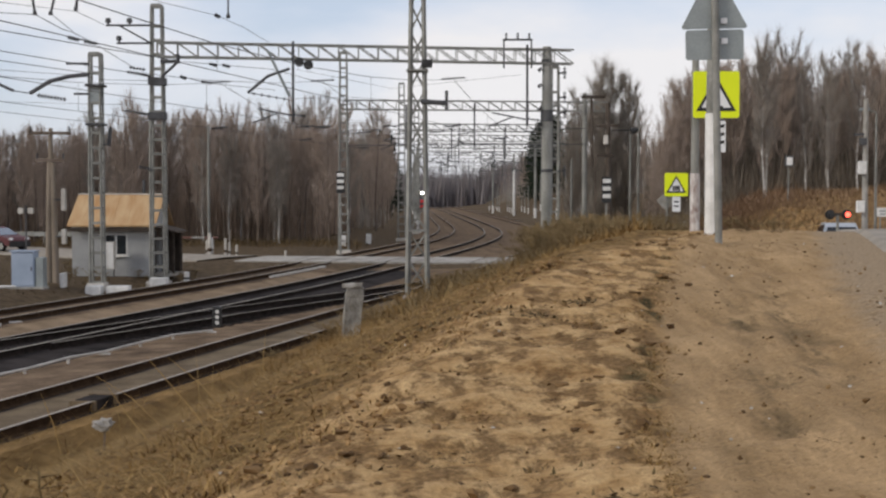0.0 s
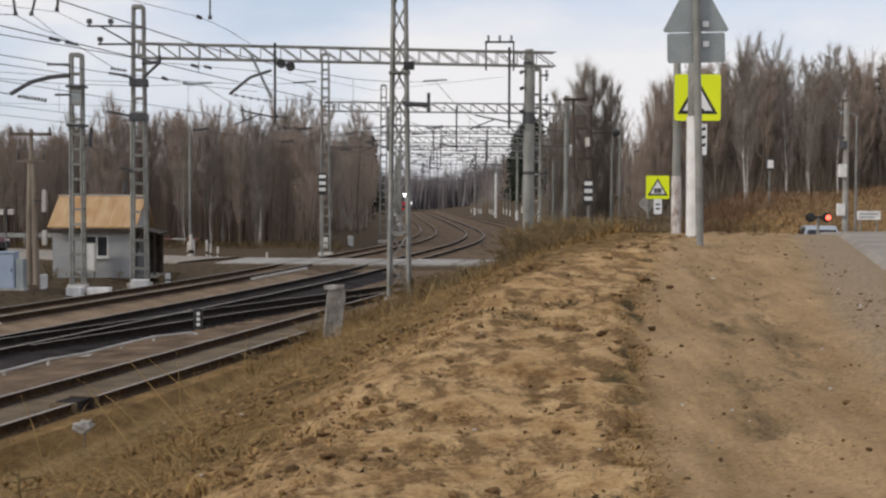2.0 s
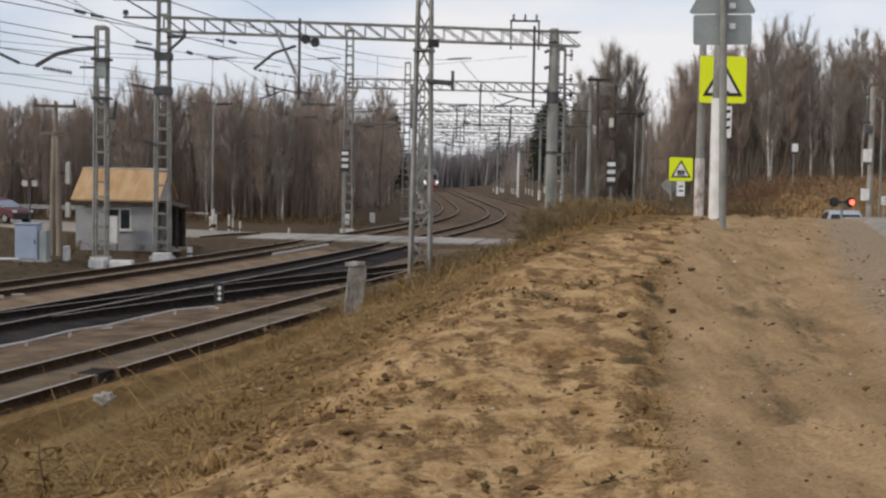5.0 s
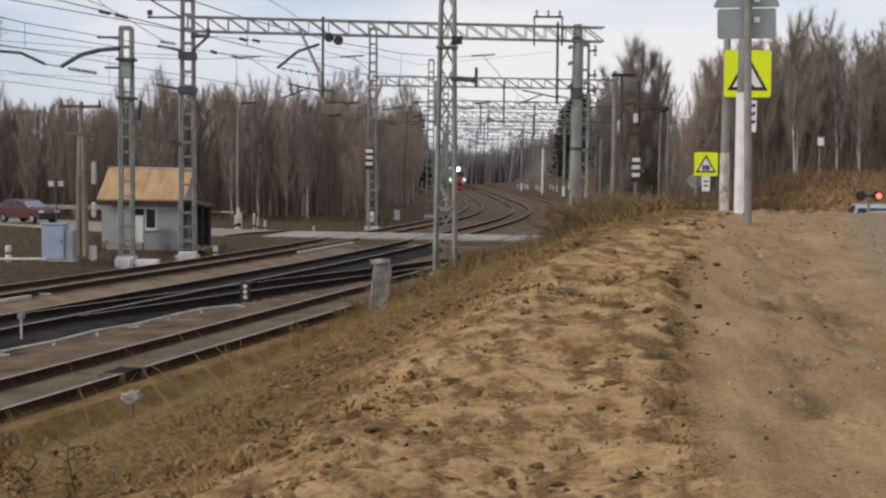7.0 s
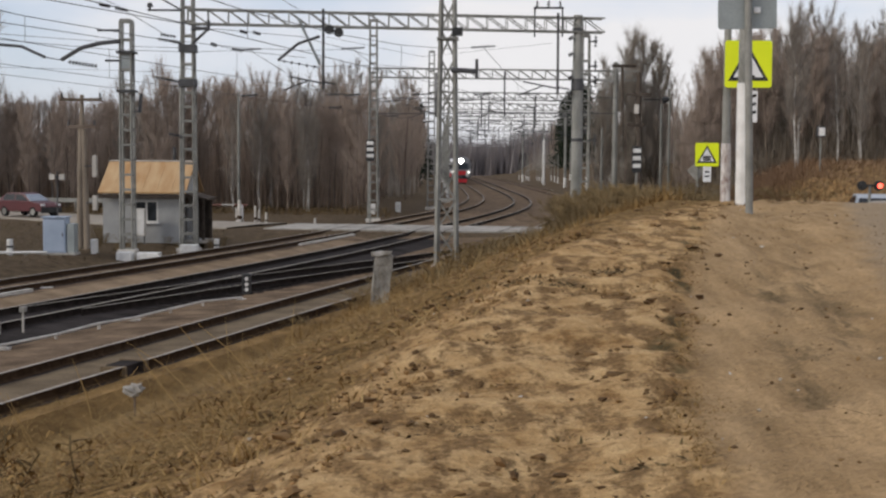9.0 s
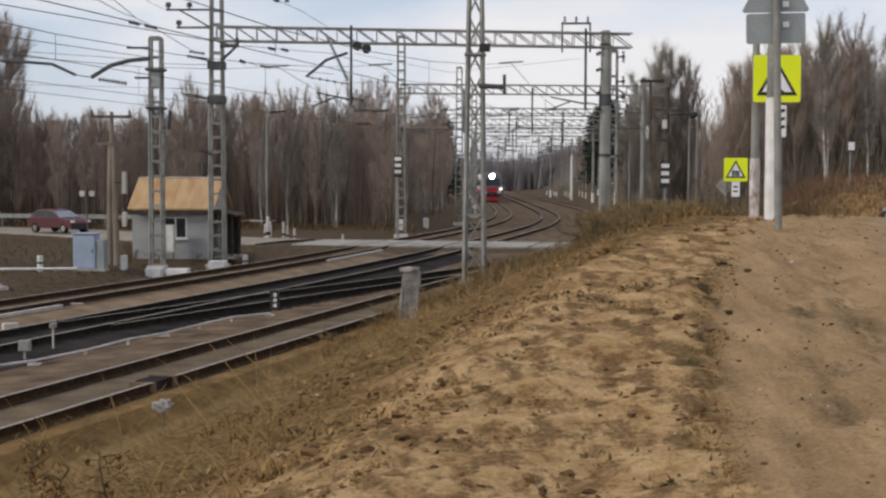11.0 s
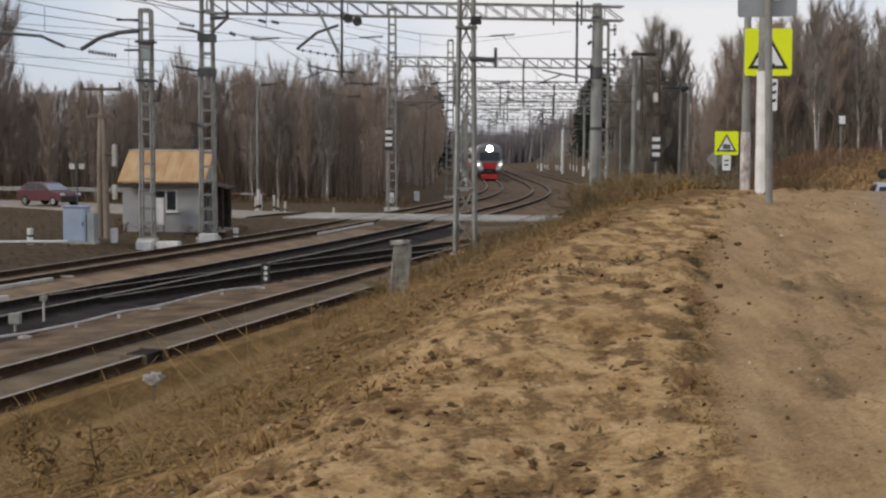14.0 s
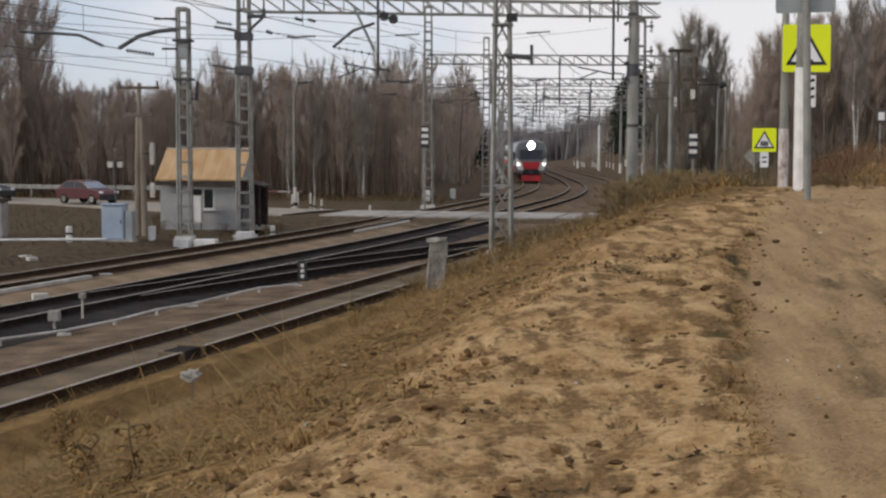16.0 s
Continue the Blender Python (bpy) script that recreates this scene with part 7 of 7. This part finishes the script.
def build_growth():
    off_road = lambda x, y, s: (full_height(x, y)[1] > 4.0)
    sp, z = scatter(125000, 5.5, 44.0, 1.5, 8.9, 11, 0.7)
    blades("dry_grass", "dense straw-coloured dry grass on the bank", sp, z, 0.16, 0.46, 0.0027, 1.47, STRAW, 12, 0.08, 0.35)
    sp, z = scatter(40000, 8.0, 60.0, 0.98, 3.4, 61, 0.8)
    z = np.maximum(z, np.interp(aside(sp[:, 0], sp[:, 1]), [1.0, 1.5, 2.1], [-0.165, -0.14, -0.5]))
    blades("matted_grass", "matted brown grass reaching up to the near rail", sp, z, 0.12, 0.4, 0.005, 1.3, TUFT, 62, 0.25, 0.6)
    sp, z = scatter(26000, 9.0, 24.0, 0.98, 3.6, 64, 0.9)
    z = np.maximum(z, np.interp(aside(sp[:, 0], sp[:, 1]), [1.0, 1.5, 2.1], [-0.165, -0.14, -0.5]))
    blades("trampled_grass", "pale trampled grass over the near shoulder of the track", sp, z, 0.15, 0.45, 0.0045, 1.42, STRAW, 65, 0.15, 0.3)
    sp, z = scatter(14000, 6.0, 36.0, 1.9, 7.8, 51, -0.15)
    blades("dark_grass", "dark rotting grass in the hollows of the bank", sp, z, 0.1, 0.32, 0.005, 1.45, BRUSH, 52, 0.1, 0.2)
    sp, z = scatter(15000, 7.0, 34.0, 5.0, 9.5, 13, 0.25, lambda x, y, s: (full_height(x, y)[1] > 4.2) & (x < np.interp(y, [0, 8, 14, 22, 30], [1.2, 1.3, 2.0, 3.6, 5.5])))
    blades("sparse_grass", "sparse trampled dry grass on bare soil", sp, z, 0.06, 0.22, 0.006, 1.25, STRAW, 14)
    sp, z = scatter(160, 8.0, 40.0, 2.0, 5.5, 15, 0.4)
    blades("tall_stalks", "tall thin dry stalks in the grass", sp, z, 0.5, 1.1, 0.005, 0.45, STRAW, 16)
    sp, z = scatter(26000, 27.0, 62.0, 2.2, 9.6, 17, 0.3, off_road)
    blades("weeds", "brown dead weeds along the crest of the bank", sp, z, 0.15, 0.55, 0.009, 0.85, TUFT, 18)
    sp, z = scatter(14000, 31.0, 58.0, 3.5, 9.8, 19, -0.05, off_road)
    blades("weed_thicket", "dark thicket of dead weeds before the poles", sp, z, 0.3, 0.9, 0.007, 0.85, THICKET, 20)
    # tufts at the rim of the sandy way
    rnd = np.random.RandomState(31)
    pts = []
    for _ in range(85):
        y = rnd.uniform(5.2, 24) if rnd.uniform() < 0.7 else rnd.uniform(5.2, 9)
        x = np.interp(y, [0, 8, 14, 22, 30], [0.2, 1.22, 2.05, 3.75, 5.5]) + rnd.normal(0, 0.09)
        for _ in range(rnd.randint(20, 70)):
            pts.append((x + rnd.normal(0, 0.06), y + rnd.normal(0, 0.12)))
    pts = np.array(pts)
    blades("rim_tufts", "dark dead tufts along the rim of the sandy way", pts, full_height(pts[:, 0], pts[:, 1])[0], 0.015, 0.06, 0.006, 1.35, TUFT, 32, 0.15)
    # stubs of dead plants in clusters over the bare soil
    pts = []
    for _ in range(260):
        y = 5.2 * (26.0 / 5.2) ** rnd.uniform(0, 1)
        edge_x = np.interp(y, [0, 8, 14, 22, 30], [0.8, 1.1, 1.8, 3.4, 5.2])
        x = edge_x - rnd.uniform(0.1, 4.6)
        for _ in range(rnd.randint(8, 30)):
            pts.append((x + rnd.normal(0, 0.09), y + rnd.normal(0, 0.14)))
    pts = np.array(pts)
    blades("dead_stubs", "small dark clusters of dead leaves on bare soil", pts, full_height(pts[:, 0], pts[:, 1])[0], 0.02, 0.07, 0.014, 1.42, TUFT, 53, 0.1)
    pts = []
    for _ in range(46):
        y = 5.3 * (15.0 / 5.3) ** rnd.uniform(0, 1)
        x = np.interp(y, [0, 8, 14], [0.8, 1.0, 1.7]) - abs(rnd.normal(0, 1.3))
        for _ in range(rnd.randint(40, 120)):
            pts.append((x + rnd.normal(0, 0.13), y + rnd.normal(0, 0.1)))
    pts = np.array(pts)
    blades("dark_clumps", "dark rotten clumps of plants on the bare bank", pts, full_height(pts[:, 0], pts[:, 1])[0], 0.02, 0.08, 0.013, 1.4, BRUSH, 56, 0.12)
    sp, z = scatter(150, 6.5, 18.0, 10.6, 14.5, 58, 0.0, lambda x, y, s: full_height(x, y)[1] > 3.9)
    blades("sticks", "dark twigs and crumbs trodden into the sandy way", sp, z + 0.03, 0.05, 0.2, 0.006, 1.54, BRUSH, 59, 0.03, 0.1)
    # dark plants at the bank's foot close by
    pts = []
    for _ in range(34):
        x, y = rnd.uniform(-3.6, -1.2), rnd.uniform(7.6, 11.5)
        for _ in range(40):
            pts.append((x + rnd.normal(0, 0.09), y + rnd.normal(0, 0.12)))
    pts = np.array(pts)
    blades("dead_plants", "dark withered plants in the grass of the bank", pts, full_height(pts[:, 0], pts[:, 1])[0], 0.08, 0.2, 0.007, 1.05, TUFT, 54)
    # brown undergrowth along the edge of the wood
    pts = np.stack([rnd.uniform(-62, -5.5, 7000), rnd.uniform(96.5, 107, 7000)], -1)
    zz, d = full_height(pts[:, 0], pts[:, 1])
    ok = (d > 4.5) & (aside(pts[:, 0], pts[:, 1]) < -13.5)
    blades("undergrowth", "brown undergrowth along the edge of the wood", pts[ok], zz[ok], 0.2, 0.9, 0.018, 0.7, BRUSH, 55)
    # bushes on the rise beyond the road
    pts = np.stack([rnd.uniform(15.0, 36, 60000), rnd.uniform(58, 86, 60000)], -1)
    zz, d = full_height(pts[:, 0], pts[:, 1])
    ok = d > 5
    blades("hill_grass", "reddish dry grass on the rise beyond the road", pts[ok], zz[ok], 0.15, 0.55, 0.012, 1.0, HILL_GRASS, 33)
    pts = np.stack([rnd.normal(15.6, 1.7, 15000), rnd.uniform(62, 82, 15000)], -1)
    zz, d = full_height(pts[:, 0], pts[:, 1])
    ok = (d > 5) & (pts[:, 0] > 12)
    blades("shrubs", "low reddish-brown bare shrubs at the foot of the rise", pts[ok], zz[ok], 0.25, 1.0, 0.012, 0.75, RED_GRASS, 63)
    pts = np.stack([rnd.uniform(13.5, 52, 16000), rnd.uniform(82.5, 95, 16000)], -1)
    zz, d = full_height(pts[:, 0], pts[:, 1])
    blades("understory", "brown undergrowth inside the wood on the rise, coloured darker for shade", pts, zz, 0.6, 3.4, 0.014, 0.45, SHADE_TONED, 71)
    pts = np.stack([rnd.uniform(-60, -11.5, 20000), rnd.uniform(38, 84, 20000)], -1)
    zz, d = full_height(pts[:, 0], pts[:, 1])
    ok = (d > 4.5) & (aside(pts[:, 0], pts[:, 1]) < -14) & ~((np.abs(pts[:, 0] + 14.4) < 2.4) & (np.abs(pts[:, 1] - 64) < 3))
    blades("yard_grass", "dull brown grass round the keeper's house", pts[ok], zz[ok], 0.12, 0.4, 0.014, 1.0, YARD_GRASS, 34)


build_growth()


def build_bushes():
    """Dry bushes along the crest and tall withered weeds in the grass close by."""
    rnd = random.Random(77)
    meshes = []
    for k in range(4):
        sv, sf, cv, cf = [], [], [], []
        for _ in range(16):
            an, out = rnd.uniform(0, 6.28), rnd.uniform(0.1, 0.75)
            a = Vector((rnd.gauss(0, 0.16), rnd.gauss(0, 0.16), -0.05))
            b = a + Vector((math.cos(an) * out, math.sin(an) * out, rnd.uniform(0.45, 0.8)))
            c = b + Vector((math.cos(an) * out * 0.4, math.sin(an) * out * 0.4, rnd.uniform(0.05, 0.3)))
            tube(sv, sf, [a, b, c], [0.009, 0.006, 0.003], 3)
            twig_cloud(rnd, cv, cf, a, b, 24, 0.2, 0.006, 0.7)
            twig_cloud(rnd, cv, cf, b, c, 34, 0.17, 0.007, 0.5)
        meshes.append((as_mesh("stem", sv, sf, BRUSH), as_mesh("crown", cv, cf, THICKET if k % 2 else BUSH)))
    # place along the crest, and the height that the bush's top reaches
    for i in range(80):
        y = rnd.uniform(35.0, 54.0)
        u = rnd.uniform(0.058, 0.168)
        x = u * y
        top = 3.5 - y / 2502 * float(np.interp(784 + u * 2502, [925, 940, 955, 975, 1010, 1070, 1120, 1160, 1205], [92, 76, 58, 47, 38, 30, 42, 52, 60]))
        g = ground_z(x, y)
        h = top - g
        if full_height(np.array([x]), np.array([y]))[1][0] < 4.3 or h < 0.2:
            continue
        h = min(h * rnd.uniform(0.75, 1.05), 1.5)
        ob = thing("dry_bush", "dry brown leafless bush among the weeds of the crest", "bush", "dry bushes", pose(x, y, g, 0, 0, rnd.uniform(0, 360)))
        for me in meshes[i % 4]:
            o = new(me.name.split(".")[0], me)
            o.parent = ob
            o.scale = (0.7 + 0.3 * h, 0.7 + 0.3 * h, h)
    # scrub round the foot of the zigzag mast and the stub
    for i in range(26):
        y = rnd.uniform(31.0, 47.0)
        x = -0.9 + (y - 40) * 0.18 + rnd.gauss(0, 0.8)
        g = ground_z(x, y)
        h = rnd.uniform(0.25, 0.5)
        ob = thing("dry_bush", "low dry bush in the grass at the mast's foot", "bush", "dry bushes", pose(x, y, g, 0, 0, rnd.uniform(0, 360)))
        for me in meshes[i % 4]:
            o = new(me.name.split(".")[0], me)
            o.parent = ob
            o.scale = (0.8, 0.8, h)
    for x, y, h in ((5.75, 26.6, 0.3), (6.1, 25.6, 0.22), (5.4, 28.6, 0.35), (4.5, 28.8, 0.35), (4.0, 30.0, 0.3), (3.4, 31.5, 0.3), (4.4, 31.5, 0.4)):
        ob = thing("dry_bush", "low dry bush at the foot of the roadside poles", "bush", "dry bushes", pose(x, y, ground_z(x, y), 0, 0, rnd.uniform(0, 360)))
        for me in meshes[int(x * 10) % 4]:
            o = new(me.name.split(".")[0], me)
            o.parent = ob
            o.scale = (0.7, 0.7, h)
    for x, y, h in ((-16.1, 61.8, 0.5), (-15.5, 61.95, 0.35), (-14.9, 61.9, 0.25), (-13.4, 61.9, 0.4), (-12.9, 61.7, 0.3), (-11.6, 62.6, 0.55), (-11.2, 63.4, 0.6), (-16.6, 62.6, 0.7), (-16.7, 63.6, 0.8), (-12.2, 57.4, 0.3), (-14.5, 57.2, 0.3), (-15.4, 57.8, 0.4)):
        ob = thing("dry_bush", "dark weeds against the wall of the keeper's house", "bush", "weeds round the house", pose(x, y, ground_z(x, y), 0, 0, rnd.uniform(0, 360)))
        for me in meshes[1 + 2 * (int(-x * 10) % 2)]:
            o = new(me.name.split(".")[0], me)
            o.parent = ob
            o.scale = (0.45, 0.3, h)
    # withered burdock: a bent dark stem, branches, curled pale leaves and seed heads
    for x, y, h, lean in ((-3.35, 10.1, 0.5, 10), (-2.45, 8.5, 0.4, -14), (-3.9, 11.6, 0.45, 18), (-2.95, 9.1, 0.3, -8), (-4.6, 13.6, 0.4, 6), (-3.1, 9.5, 0.35, 16)):
        ob = thing("dead_burdock", "withered burdock with curled leaves and dark seed heads", "weed", "dead burdocks", pose(x, y, ground_z(x, y), 0, lean, rnd.uniform(0, 360)))
        bm, lv, lf = B(), [], []
        pts = [Vector((rnd.gauss(0, 0.03), rnd.gauss(0, 0.03), h * k / 4)) for k in range(5)]
        pts[0].z = -0.08
        for p, q in zip(pts, pts[1:]):
            bar(bm, p, q, 0.008, 0.006, 5)
        for k in range(18):
            a = pts[k % 4].lerp(pts[k % 4 + 1], rnd.random())
            an = rnd.uniform(0, 6.28)
            e = a + Vector((math.cos(an), math.sin(an), rnd.uniform(-0.1, 0.7))) * h * rnd.uniform(0.12, 0.4)
            arm(ob, "branch", a, e, 0.003, BRUSH)
            if k % 4 == 1:
                head = B()
                bmesh.ops.create_icosphere(head, subdivisions=1, radius=rnd.uniform(0.012, 0.02), matrix=Matrix.Translation(e))
                part("seed_head", head, CLOD, ob, "dark seed head")
            for _ in range(3):
                an += rnd.gauss(0, 0.8)
                w = Vector((-math.sin(an), math.cos(an), rnd.uniform(-0.4, 0.4))) * rnd.uniform(0.006, 0.016)
                fw = Vector((math.cos(an), math.sin(an), rnd.uniform(-0.9, 0.2))) * rnd.uniform(0.03, 0.07)
                p = a.lerp(e, rnd.uniform(0.4, 1.0))
                j = len(lv)
                lv += [p, p + fw * 0.5 - w, p + fw * 0.5 + w, p + fw - Vector((0, 0, 0.02))]
                lf += [(j, j + 1, j + 2), (j + 1, j + 3, j + 2)]
        part("stem", bm, BRUSH, ob)
        soft_mesh("foliage", lv, lf, TUFT, ob)


build_bushes()


def build_clods():
    """Lumps of soil and leaf litter, each a small dented ball."""
    rnd = np.random.RandomState(41)
    lump = B()
    bmesh.ops.create_icosphere(lump, subdivisions=1, radius=1.0)
    lump.verts.ensure_lookup_table()
    oct_v = np.array([tuple(v.co) for v in lump.verts])
    oct_f = [tuple(v.index for v in f.verts) for f in lump.faces]
    lump.free()
    def heap(name, label, spots, zs, lo, hi, flat, mat):
        v, f = [], []
        for (x, y), z in zip(spots, zs):
            r = lo * (hi / lo) ** rnd.uniform(0, 1) ** 1.6
            w = oct_v * rnd.uniform(0.4, 1.5, (12, 1)) * r * rnd.uniform(0.7, 1.4, (1, 3))
            w[:, 2] *= flat
            k = len(v)
            v += (w + (x, y, z + r * flat * 0.25)).tolist()
            f += [tuple(q + k for q in t) for t in oct_f]
        tagged(soft_mesh(name, v, f, mat), label, name, kind="stuff")
    sp, z = scatter(3600, 5.2, 32.0, 5.6, 11.2, 42, 0.05, lambda x, y, s: full_height(x, y)[1] > 4.2)
    heap("clods", "dark lumps of soil and dead leaves on the bank", sp, z, 0.009, 0.05, 0.5, CLOD)
    sp, z = scatter(4200, 5.2, 20.0, 5.4, 9.6, 45, 0.05, lambda x, y, s: full_height(x, y)[1] > 5.0)
    heap("crumbs", "crumbled brown soil on the bank", sp, z, 0.01, 0.03, 0.6, SOD)
    sp, z = scatter(1300, 5.2, 24.0, 10.5, 15.0, 43, 0.3, lambda x, y, s: full_height(x, y)[1] > 3.9)
    heap("gravel", "small stones and crumbs on the sandy way", sp, z, 0.006, 0.022, 0.6, CLOD)
    sp, z = scatter(60, 6.8, 24.0, 6.0, 13.5, 44)
    heap("litter", "pale scraps of litter and stones on the ground", sp, z, 0.008, 0.022, 0.5, LITTER)


build_clods()


motions()
